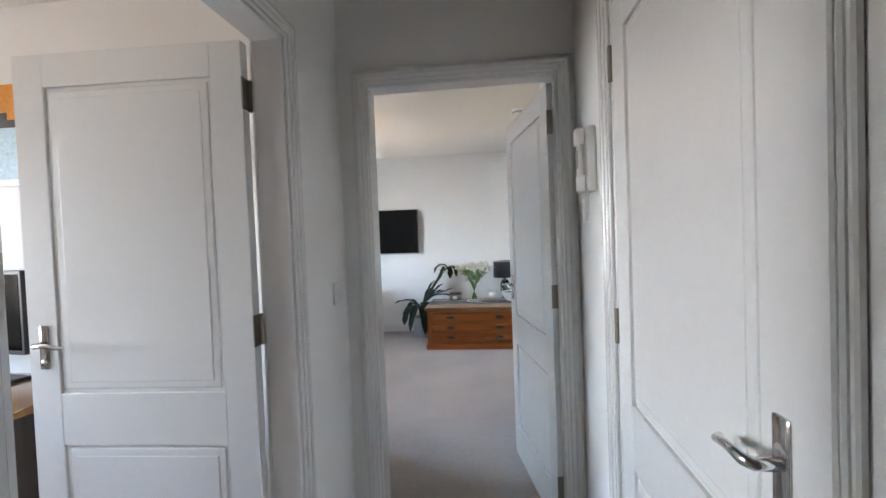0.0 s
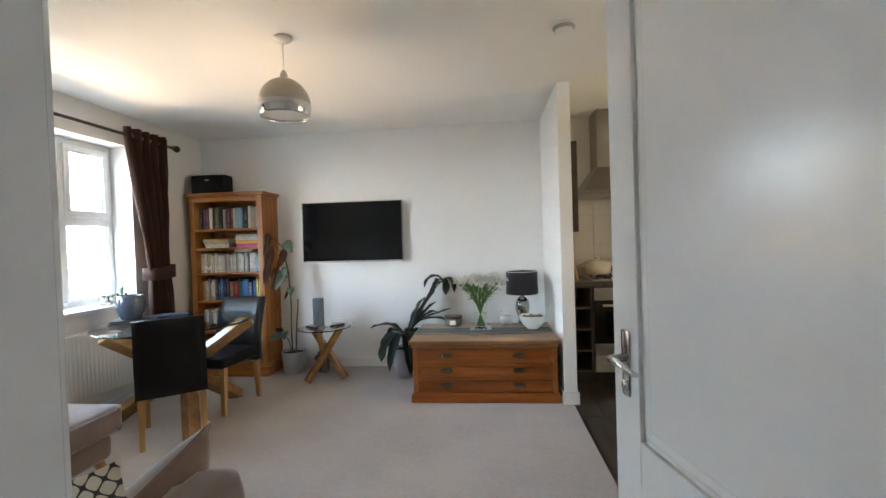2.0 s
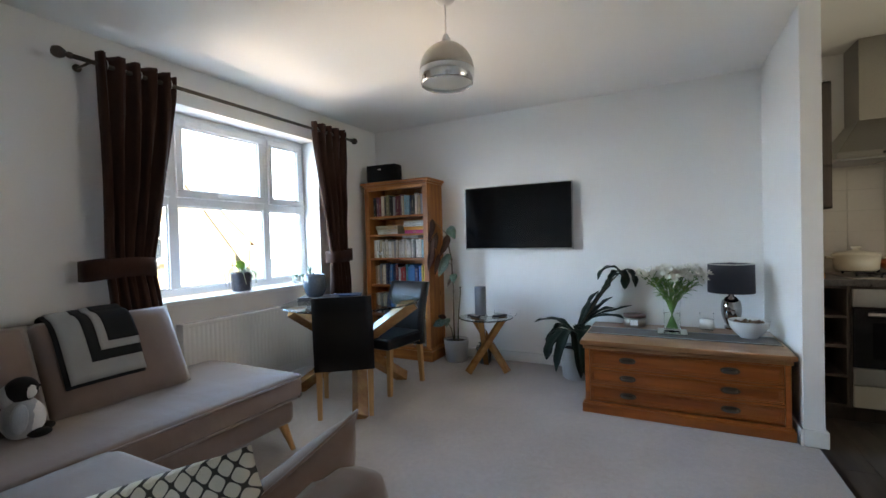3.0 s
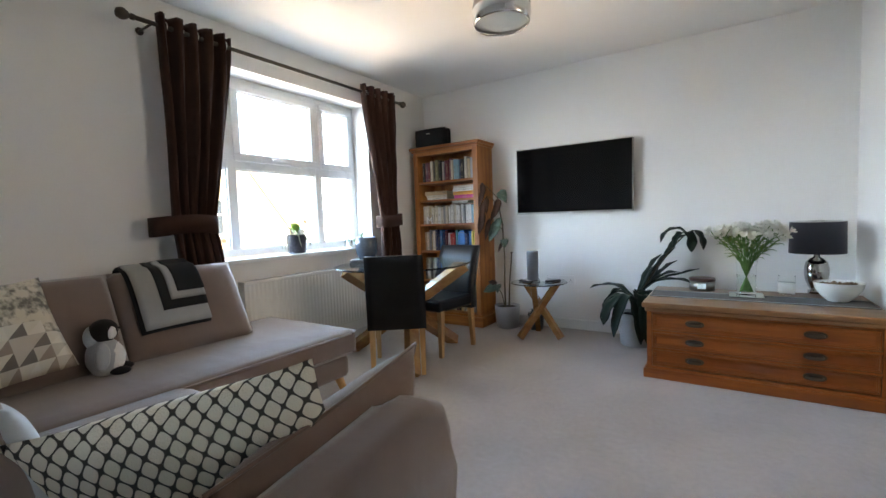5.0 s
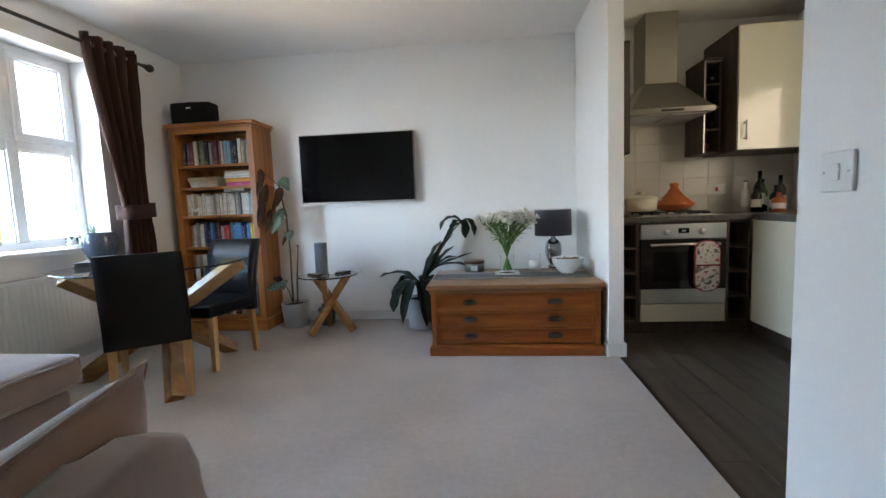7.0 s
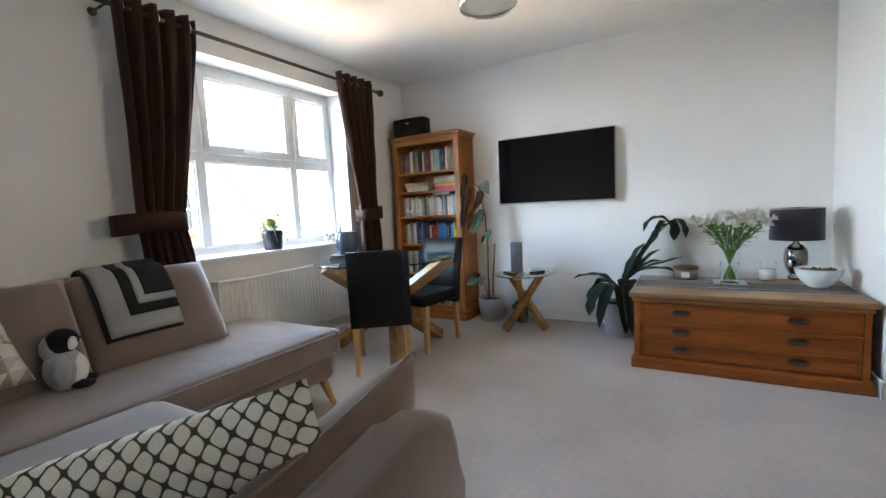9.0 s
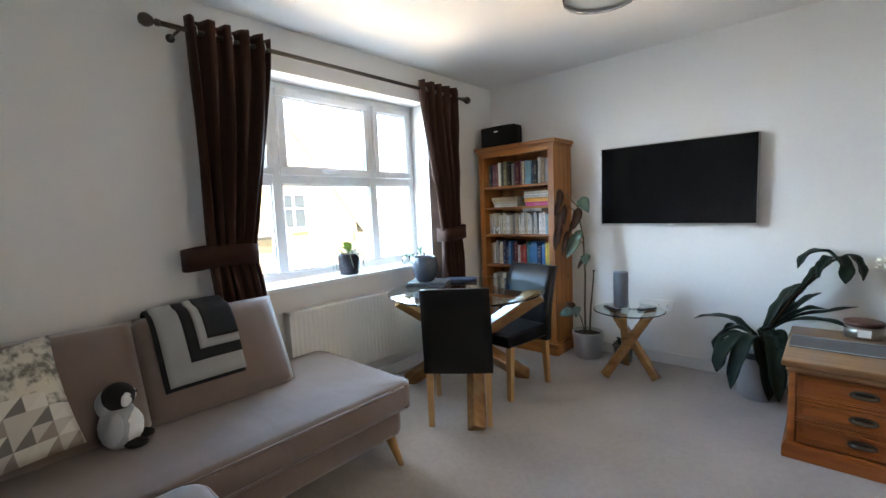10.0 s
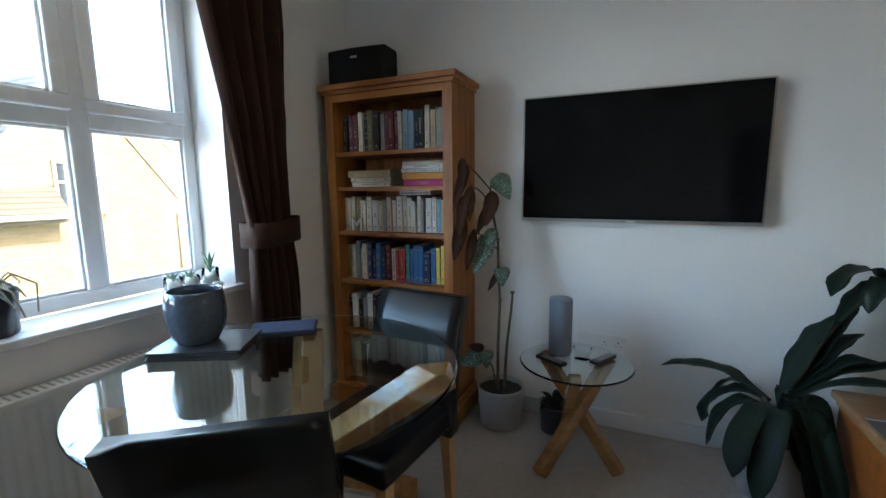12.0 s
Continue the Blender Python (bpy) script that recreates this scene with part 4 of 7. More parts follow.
def triangle_cloth():
    """Squares cut along one diagonal, in muted greys, browns and creams, that give way to a pale printed landscape."""
    m, nt, b = nodes_of("triangle_cloth")
    tc = nt.nodes.new("ShaderNodeTexCoord")
    sep = nt.nodes.new("ShaderNodeSeparateXYZ")
    nt.links.new(tc.outputs["Object"], sep.inputs[0])

    def calc(op, a, b2=None):
        n = nt.nodes.new("ShaderNodeMath")
        n.operation = op
        for i, v in enumerate((a, b2)):
            if v is None:
                continue
            if isinstance(v, (int, float)):
                n.inputs[i].default_value = v
            else:
                nt.links.new(v, n.inputs[i])
        return n.outputs[0]
    k = 1 / 0.056
    u, v = calc("MULTIPLY", sep.outputs[0], k), calc("MULTIPLY", sep.outputs[2], k)
    fu, fv = calc("FRACT", calc("ADD", u, 50)), calc("FRACT", calc("ADD", v, 50))
    half = calc("GREATER_THAN", fu, fv)
    cx = nt.nodes.new("ShaderNodeCombineXYZ")
    nt.links.new(calc("FLOOR", u), cx.inputs[0])
    nt.links.new(calc("FLOOR", v), cx.inputs[1])
    nt.links.new(half, cx.inputs[2])
    wn = nt.nodes.new("ShaderNodeTexWhiteNoise")
    nt.links.new(cx.outputs[0], wn.inputs["Vector"])
    val = calc("ADD", calc("MULTIPLY", half, 0.45), calc("MULTIPLY", wn.outputs["Value"], 0.55))
    r = ramp(nt, val, [(0.0, (0.62, 0.58, 0.50)), (0.2, (0.50, 0.46, 0.40)), (0.5, (0.66, 0.62, 0.55)), (0.62, (0.30, 0.25, 0.21)), (0.85, (0.17, 0.15, 0.14))])
    r.color_ramp.interpolation = "CONSTANT"
    hills, trees = noise_node(nt, 7, 6, (1, 1, 2.4)), noise_node(nt, 34, 6, (1.6, 1, 1))
    print_r = ramp(nt, calc("MULTIPLY", hills.outputs[0], trees.outputs[0]), [(0.17, (0.16, 0.15, 0.13)), (0.23, (0.38, 0.35, 0.29)), (0.30, (0.60, 0.55, 0.45))])
    edge = calc("ADD", calc("ADD", calc("MULTIPLY", calc("FLOOR", u), 1.0), calc("MULTIPLY", calc("FLOOR", v), 1.1)), calc("MULTIPLY", wn.outputs["Value"], 1.2))
    mx = nt.nodes.new("ShaderNodeMix")
    mx.data_type = "RGBA"
    nt.links.new(calc("GREATER_THAN", edge, 1.6), mx.inputs[0])
    nt.links.new(r.outputs[0], mx.inputs[6])
    nt.links.new(print_r.outputs[0], mx.inputs[7])
    nt.links.new(mx.outputs[2], b.inputs["Base Color"])
    b.inputs["Roughness"].default_value = 0.9
    bump(nt, b, noise_node(nt, 700, 2).outputs[0], 0.4, 0.001)
    return m


LATTICE, TRIANGLES = lattice_cloth(), triangle_cloth()
PALE = fabric("pale_blue_grey_cloth", (0.52, 0.55, 0.58))
KNIT_LIGHT = fabric("pale_grey_knit", (0.33, 0.335, 0.335), 0.08, 500, 0.15)
KNIT_DARK = fabric("charcoal_knit", (0.018, 0.021, 0.024), 0.1, 500, 0.03)
PLUSH = {k: fabric("plush_" + k, c, 0.1, 260, 0.05 if k == "black" else 0.6) for k, c in (("grey", (0.36, 0.38, 0.41)), ("white", (0.78, 0.78, 0.76)), ("black", (0.012, 0.012, 0.014)))}


def scatter(name, label, m, w, h, d, mat, pinch=0.09, piping=None):
    c = thing(name, label, "cushion", m, "loose cushions on the sofa")
    pillow("cover", w, h, d, mat, c, 2.2, 18, None, pinch)
    if piping:
        pts = []
        for k in range(73):
            q = k / 18 % 4
            e, f = int(q), 2 * (q - int(q)) - 1
            u, v = ((f, -1), (1, f), (-f, 1), (-1, -f))[e]
            kk, ll = 1 - pinch * (1 - abs(u) ** 2) * abs(v) ** 4, 1 - pinch * (1 - abs(v) ** 2) * abs(u) ** 4
            pts.append((u * w / 2 * ll, 0, v * h / 2 * kk))
        tube("piping", pts, 0.005, piping, c, 6)
    return c


def sofa_things():
    scatter("cushion", "brown velvet cushion leaning on the sofa arm", pose(-0.475, 2.96, 0.535, 0, 0, 90) @ pose(0, 0, 0, 17, -10, 0), 0.56, 0.37, 0.18, CUSHION, 0.07, CUSHION)
    scatter("cushion", "cream wool cushion with a dark lattice pattern", pose(-0.63, 2.77, 0.572, 0, 0, 46) @ pose(0, 0, 0, 24, 0, 0) @ pose(0, 0, 0, 0, -13, 0), 0.56, 0.44, 0.15, LATTICE, 0.07)
    scatter("cushion", "cushion with brown and grey triangles beside a printed landscape", pose(-2.11, 2.70, 0.685, 0, 0, 84) @ pose(0, 0, 0, -34, 0, 0) @ pose(0, 0, 0, 0, -9, 0), 0.46, 0.44, 0.14, TRIANGLES, 0.05)
    scatter("cushion", "plain pale blue-grey cushion on the sofa", pose(-1.18, 2.56, 0.53, 0, 0, 8) @ pose(0, 0, 0, 14, 0, 0), 0.44, 0.40, 0.14, PALE)
    # folded throw over the back cushion: two layers in an L-shaped stripe
    t = thing("throw", "folded grey and charcoal knitted throw over the sofa back", "blanket", group="")
    m = pose(-2.245, 3.505, 0.645, 0, 0, 90) @ pose(0, 0, 0, -27, 0, 0)

    def sheet(name, x0, x1, z0, mat, lift, z1=0.262):
        bm = bmesh.new()
        n, prof = 12, []
        for k in range(13):
            z = z0 + (z1 - z0) * k / 12
            prof.append((z, None))
        rows = []
        for z, _ in prof:
            row = []
            for i in range(n + 1):
                x = x0 + (x1 - x0) * i / n
                u, v = min(1, abs(x) / 0.33), min(1, abs(z) / 0.25)
                f = max(0.0, (1 - u ** 4) * (1 - v ** 4)) ** 0.5
                y = -(0.085 * f + 0.008 + lift + 0.004 * noise.noise(Vector((x * 9, z * 9, 2))))
                row.append(bm.verts.new(m @ Vector((x, y, z))))
            rows.append(row)
        for dy, dz in ((0.02, 0.014), (0.06, 0.016), (0.10, -0.01), (0.12, -0.12)):
            row = []
            for i in range(n + 1):
                x = x0 + (x1 - x0) * i / n
                row.append(bm.verts.new(m @ Vector((x, -0.02 + dy, z1 + dz + lift))))
            rows.append(row)
        for a, b in zip(rows, rows[1:]):
            for i in range(n):
                bm.faces.new((a[i], a[i + 1], b[i + 1], b[i]))
        o = obj(name, bm, mat, t, True)
        so = o.modifiers.new("thick", "SOLIDIFY")
        so.thickness, so.offset = 0.006, 1
        return o
    sheet("under_layer", -0.268, 0.062, -0.125, KNIT_DARK, 0.0)
    sheet("field", -0.25, 0.067, -0.11, KNIT_LIGHT, 0.008)
    sheet("stripe", -0.155, 0.068, -0.025, KNIT_DARK, 0.0125)
    sheet("field", -0.108, 0.069, 0.025, KNIT_LIGHT, 0.0165)
    sheet("corner", -0.07, 0.070, 0.065, KNIT_DARK, 0.0205)
    # soft toy
    p = thing("soft_toy", "grey, white and black plush toy sitting on the sofa", "soft toy", pose(-2.06, 3.06, 0.445, 0, 0, 152) @ Matrix.Diagonal((0.80, 0.80, 0.80, 1)))

    def blob(name, at, size, mat, tilt=0.0):
        bm = bmesh.new()
        bmesh.ops.create_icosphere(bm, subdivisions=4, radius=1.0)
        for v in bm.verts:
            v.co *= 1 + 0.03 * noise.noise(v.co * 4) + 0.02 * noise.noise(v.co * 14)
        bmesh.ops.transform(bm, matrix=Matrix.Translation(at) @ pose(0, 0, 0, 0, tilt, 0) @ Matrix.Diagonal((*size, 1)), verts=bm.verts)
        return obj(name, bm, mat, p, True)
    blob("body", (0, 0, 0.10), (0.095, 0.085, 0.11), PLUSH["grey"])
    blob("belly", (0, -0.028, 0.095), (0.078, 0.068, 0.092), PLUSH["white"])
    blob("head", (0.0, -0.005, 0.245), (0.07, 0.068, 0.066), PLUSH["black"])
    blob("nape", (0.0, 0.045, 0.215), (0.055, 0.042, 0.065), PLUSH["grey"])
    for s in (-1, 1):
        blob("face_patch", (s * 0.034, -0.044, 0.238), (0.030, 0.026, 0.036), PLUSH["white"])
        blob("button_eye", (s * 0.034, -0.070, 0.247), (0.007, 0.006, 0.007), BLACK)
        blob("flipper", (s * 0.10, -0.01, 0.12), (0.022, 0.035, 0.075), PLUSH["grey"], s * -24)
        blob("foot", (s * 0.05, -0.075, 0.022), (0.038, 0.05, 0.022), PLUSH["black"])


sofa_things()


# ---- books ----
BOOK_COLOURS = {
    "cream": (0.62, 0.56, 0.45), "white": (0.72, 0.71, 0.68), "navy": (0.03, 0.05, 0.13), "maroon": (0.16, 0.03, 0.04), "black": (0.03, 0.03, 0.032),
    "sky": (0.22, 0.42, 0.55), "blue": (0.04, 0.20, 0.50), "red": (0.52, 0.06, 0.05), "yellow": (0.70, 0.55, 0.10), "pink": (0.60, 0.07, 0.24),
    "orange": (0.72, 0.33, 0.05), "grey": (0.30, 0.30, 0.31), "teal": (0.04, 0.24, 0.28), "plum": (0.14, 0.05, 0.09), "olive": (0.20, 0.20, 0.11), "tan": (0.46, 0.34, 0.20),
}
BOOK_MATS = {k: paint("book_cloth_" + k, v, 0.55, 0.09, 9, 120) for k, v in BOOK_COLOURS.items()}
PAPER = paint("book_pages", (0.66, 0.60, 0.48), 0.9, 0.08, 4, 300)
FOIL = paint("spine_print_pale", (0.40, 0.36, 0.27), 0.5, 0.1, 20, 90)
INK = paint("spine_print_dark", (0.26, 0.23, 0.20), 0.6, 0.1, 20, 90)
BOOK_LABEL = {k: f"{n} book on the pine shelf" for k, n in (
    ("cream", "cream paperback"), ("white", "white hardback"), ("navy", "navy cloth-bound"), ("maroon", "maroon cloth-bound"), ("black", "black hardback"), ("sky", "pale blue patterned"), ("blue", "bright blue"), ("red", "red paperback"), ("yellow", "yellow paperback"),
    ("pink", "pink hardback"), ("orange", "orange hardback"), ("grey", "grey hardback"), ("teal", "teal paperback"), ("plum", "plum cloth-bound"), ("olive", "olive paperback"), ("tan", "tan paperback"))}


def book(colour, m, w, h, d, rnd):
    """Spine faces -y. w thick, h tall, d deep; the base is at the origin."""
    b = tagged(new("book"), BOOK_LABEL[colour], "book", "books on the bookcase")
    b.matrix_world = m
    bm = bmesh.new()
    c = 0.0022
    add_box(bm, (-w / 2, 0, 0), (-w / 2 + c, d, h))
    add_box(bm, (w / 2 - c, 0, 0), (w / 2, d, h))
    for k in range(5):
        a0, a1 = math.pi * k / 5, math.pi * (k + 1) / 5
        q = [(-w / 2 * math.cos(a0), -0.004 * math.sin(a0)), (-w / 2 * math.cos(a1), -0.004 * math.sin(a1))]
        v = [bm.verts.new((x, y, z)) for z in (0, h) for x, y in q]
        bm.faces.new((v[0], v[1], v[3], v[2]))
    obj("cover", bm, BOOK_MATS[colour], b)
    box("pages", (-w / 2 + c, 0.001, 0.003), (w / 2 - c, d - 0.004, h - 0.003), PAPER, b)
    bm = bmesh.new()
    pale = colour in ("cream", "white", "yellow", "tan", "sky")
    style = rnd.randrange(4)
    z0, z1 = h * rnd.uniform(0.30, 0.45), h * rnd.uniform(0.66, 0.82)
    if style < 3:
        n = int((z1 - z0) / 0.011)
        for k in range(n):
            if rnd.random() < 0.8:
                z = z0 + (z1 - z0) * k / n
                add_box(bm, (-w * 0.13, -0.0051, z), (w * 0.13, -0.0040, z + 0.0065))
    if style in (1, 3):
        for zz in (h * 0.9, h * 0.87, h * 0.08):
            add_box(bm, (-w * 0.36, -0.0044, zz), (w * 0.36, -0.0030, zz + 0.0016))
    add_box(bm, (-w * 0.16, -0.0051, h * 0.12), (w * 0.16, -0.0040, h * 0.12 + 0.008))
    tagged(obj("spine_print", bm, INK if pale else FOIL, b), kind="stuff")
    return b


def fill_shelves():
    rnd = random.Random(11)
    x0, x1, yf = -2.488, -1.828, 6.118
    rows = {
        SHELVES[5]: ("black maroon plum maroon cream black olive black grey plum maroon plum cream sky sky navy black cream tan grey".split(), 0.195, 0.225),
        SHELVES[3]: ("cream cream tan cream cream white cream grey cream white white cream white white white grey white white sky tan sky red".split(), 0.17, 0.20),
        SHELVES[2]: ("tan cream grey tan cream navy navy blue navy maroon white red red teal blue blue blue navy blue yellow yellow cream white sky".split(), 0.17, 0.225),
        SHELVES[1]: ("black white black grey white black plum grey black grey navy black plum grey black teal black white grey black".split(), 0.18, 0.23),
        SHELVES[0]: ("grey tan black cream grey olive white tan black grey cream plum black tan grey white navy teal grey black tan".split(), 0.20, 0.27),
    }
    for z, (cols, h0, h1) in rows.items():
        x = x0
        for c in cols:
            w = rnd.uniform(0.021, 0.040)
            if x + w > x1:
                break
            book(c, pose(x + w / 2, yf + rnd.uniform(0, 0.025), z, 0, rnd.uniform(-0.6, 0.6), 0), w, rnd.uniform(h0, h1), rnd.uniform(0.13, 0.19), rnd)
            x += w + 0.0015
    # books lying flat
    for xs, stack in ((-2.30, (("white", 0.026), ("cream", 0.026), ("tan", 0.04))), (-1.965, (("pink", 0.036), ("orange", 0.036), ("white", 0.022), ("white", 0.022), ("cream", 0.018)))):
        z = SHELVES[4]
        for c, t in stack:
            book(c, pose(xs + 0.135 + rnd.uniform(-0.008, 0.008), yf - 0.005, z + t / 2, 0, -90, 0), t - 0.001, rnd.uniform(0.25, 0.28), 0.19, rnd)
            z += t
    z = SHELVES[3] + 0.205
    for t in (0.012, 0.014):
        book("white", pose(-1.925, yf, z + t / 2, 0, -90, 0), t - 0.001, 0.19, 0.15, rnd)
        z += t
    # letter block
    cu = bpy.data.curves.new("letter", "FONT")
    cu.body, cu.size, cu.extrude, cu.bevel_depth = "M", 0.105, 0.008, 0.001
    l = new("letter_block", cu)
    l.matrix_world = pose(-2.43, 6.10, SHELVES[3] + 0.002, 90, 0, 0)
    l.data.materials.append(CERAMIC)
    tagged(l, "white letter M standing on a bookshelf", "ornament")


def speaker():
    s = thing("speaker", "black curved loudspeaker on top of the bookcase", "speaker", pose(-2.345, 6.15, 1.85, 0, 0, 3))
    bm = bmesh.new()
    n, w, rows = 16, 0.172, [(0.0, 0.92), (0.012, 1.0), (0.165, 1.0), (0.182, 0.95), (0.188, 0.8)]
    rings = []
    for z, k in rows:
        ring = []
        for i in range(n * 2):
            u = i / n if i < n else (2 * n - i) / n
            x = -w + 2 * w * (i / (n - 1) if i < n else (2 * n - 1 - i) / (n - 1))
            front = i < n
            y = (-0.075 - 0.02 * math.cos(x / w * 1.4)) if front else 0.075
            ring.append(bm.verts.new((x * (0.985 + 0.015 * k), y * k, z)))
        rings.append(ring)
    for a, b in zip(rings, rings[1:]):
        for i in range(len(a)):
            bm.faces.new((a[i], a[(i + 1) % len(a)], b[(i + 1) % len(a)], b[i]))
    bm.faces.new(rings[0][::-1])
    bm.faces.new(rings[-1])
    obj("case", bm, fabric("black_speaker_mesh", (0.012, 0.012, 0.013), 0.1, 900, 0.0), s, True)
    box("badge", (-0.02, -0.0985, 0.13), (0.02, -0.094, 0.14), STEEL, s)


fill_shelves()
speaker()


# ---- plants ----
LEAF = paint("dark_leaf", (0.007, 0.018, 0.012), 0.42, 0.5, 14, 90, 0.001, spec=0.2)
LEAF_BRIGHT = paint("fresh_leaf", (0.13, 0.22, 0.03), 0.4, 0.3, 14, 90, 0.001)
STEM = paint("brown_stem", (0.09, 0.075, 0.045), 0.7, 0.25, 20, 90, 0.001)
STEM_GREEN = paint("green_stem", (0.10, 0.22, 0.05), 0.5, 0.25, 20, 90)
PETAL = paint("white_petal", (0.80, 0.79, 0.72), 0.55, 0.06, 30, 120)


def begonia_leaf_material():
    m, nt, b = nodes_of("spotted_leaf")
    n = noise_node(nt, 30, 4)
    r = ramp(nt, n.outputs[0], [(0.3, (0.03, 0.065, 0.04)), (0.7, (0.07, 0.12, 0.085))])
    v = nt.nodes.new("ShaderNodeTexVoronoi")
    v.inputs["Scale"].default_value = 95
    tc = nt.nodes.new("ShaderNodeTexCoord")
    nt.links.new(tc.outputs["Object"], v.inputs["Vector"])
    k = ramp(nt, v.outputs["Distance"], [(0.22, (1, 1, 1)), (0.3, (0, 0, 0))])
    mx = nt.nodes.new("ShaderNodeMix")
    mx.data_type = "RGBA"
    nt.links.new(k.outputs[0], mx.inputs[0])
    nt.links.new(r.outputs[0], mx.inputs[6])
    mx.inputs[7].default_value = (0.42, 0.47, 0.42, 1)
    nt.links.new(mx.outputs[2], b.inputs["Base Color"])
    b.inputs["Roughness"].default_value = 0.4
    return m


BEGONIA = begonia_leaf_material()
BEGONIA_RED = paint("red_leaf_underside", (0.04, 0.015, 0.007), 0.6, 0.5, 20, 90, spec=0.15)


def add_leaf(bm, base, tip, width, sag=0.0, fold=0.15, n=9, up=(0, 0, 1), lop=0.0):
    """A pointed blade from base to tip that sags in the middle and folds along its rib."""
    base, tip = Vector(base), Vector(tip)
    d = tip - base
    side = d.cross(Vector(up))
    side = side.normalized() if side.length > 1e-4 else Vector((1, 0, 0))
    nrm = side.cross(d).normalized()
    rows = []
    for i in range(n + 1):
        t = i / n
        w = width / 2 * (math.sin(math.pi * min(1, t ** 0.75)) ** 0.8 if 0 < t < 1 else 0.02)
        c = base + d * t + nrm * (sag * 4 * t * (1 - t)) + Vector((0, 0, -abs(sag) * 0.6 * t * t))
        wav = 0.06 * w * math.sin(t * 17)
        rows.append([bm.verts.new(c + side * (-w * (1 + lop)) + nrm * (fold * w + wav)), bm.verts.new(c + side * (-w * 0.5) + nrm * fold * w * 0.35), bm.verts.new(c), bm.verts.new(c + side * (w * 0.5) + nrm * fold * w * 0.35), bm.verts.new(c + side * w * (1 - lop) + nrm * (fold * w - wav))])
    for a, b in zip(rows, rows[1:]):
        for k in range(4):
            bm.faces.new((a[k], a[k + 1], b[k + 1], b[k]))


def leaf_part(name, mat, parent, *args, **kw):
    bm = bmesh.new()
    add_leaf(bm, *args, **kw)
    o = obj(name, bm, mat, parent, True)
    so = o.modifiers.new("thick", "SOLIDIFY")
    so.thickness = 0.0012
    return o


def pot(parent, r, h, mat, lip=0.006, taper=0.9):
    lathe("pot", [(0, 0), (r * taper - 0.01, 0), (r * taper, 0.008), (r, h - 0.01), (r, h), (r - lip, h), (r - lip - 0.002, h - 0.03), (0, h - 0.03)], mat, parent, 40)
    bm = bmesh.new()
    add_lathe(bm, [(0, h - 0.024), (r * 0.5, h - 0.022), (r - lip - 0.001, h - 0.026)], 26)
    for v in bm.verts:
        v.co.z += 0.006 * noise.noise(v.co * 60)
    obj("soil", bm, SOIL, parent, True)


def curve_points(pts, n):
    """Points along a smooth cubic through four control places."""
    a, b, c, d = pts
    out = []
    for i in range(n + 1):
        t = 3 * i / n
        k = min(2, int(t))
        u = t - k
        q = [2 * a - b, a, b, c, d, 2 * d - c][k:k + 4]
        out.append(0.5 * (2 * q[1] + (q[2] - q[0]) * u + (2 * q[0] - 5 * q[1] + 4 * q[2] - q[3]) * u * u + (3 * q[1] - 3 * q[2] + q[3] - q[0]) * u ** 3))
    return out


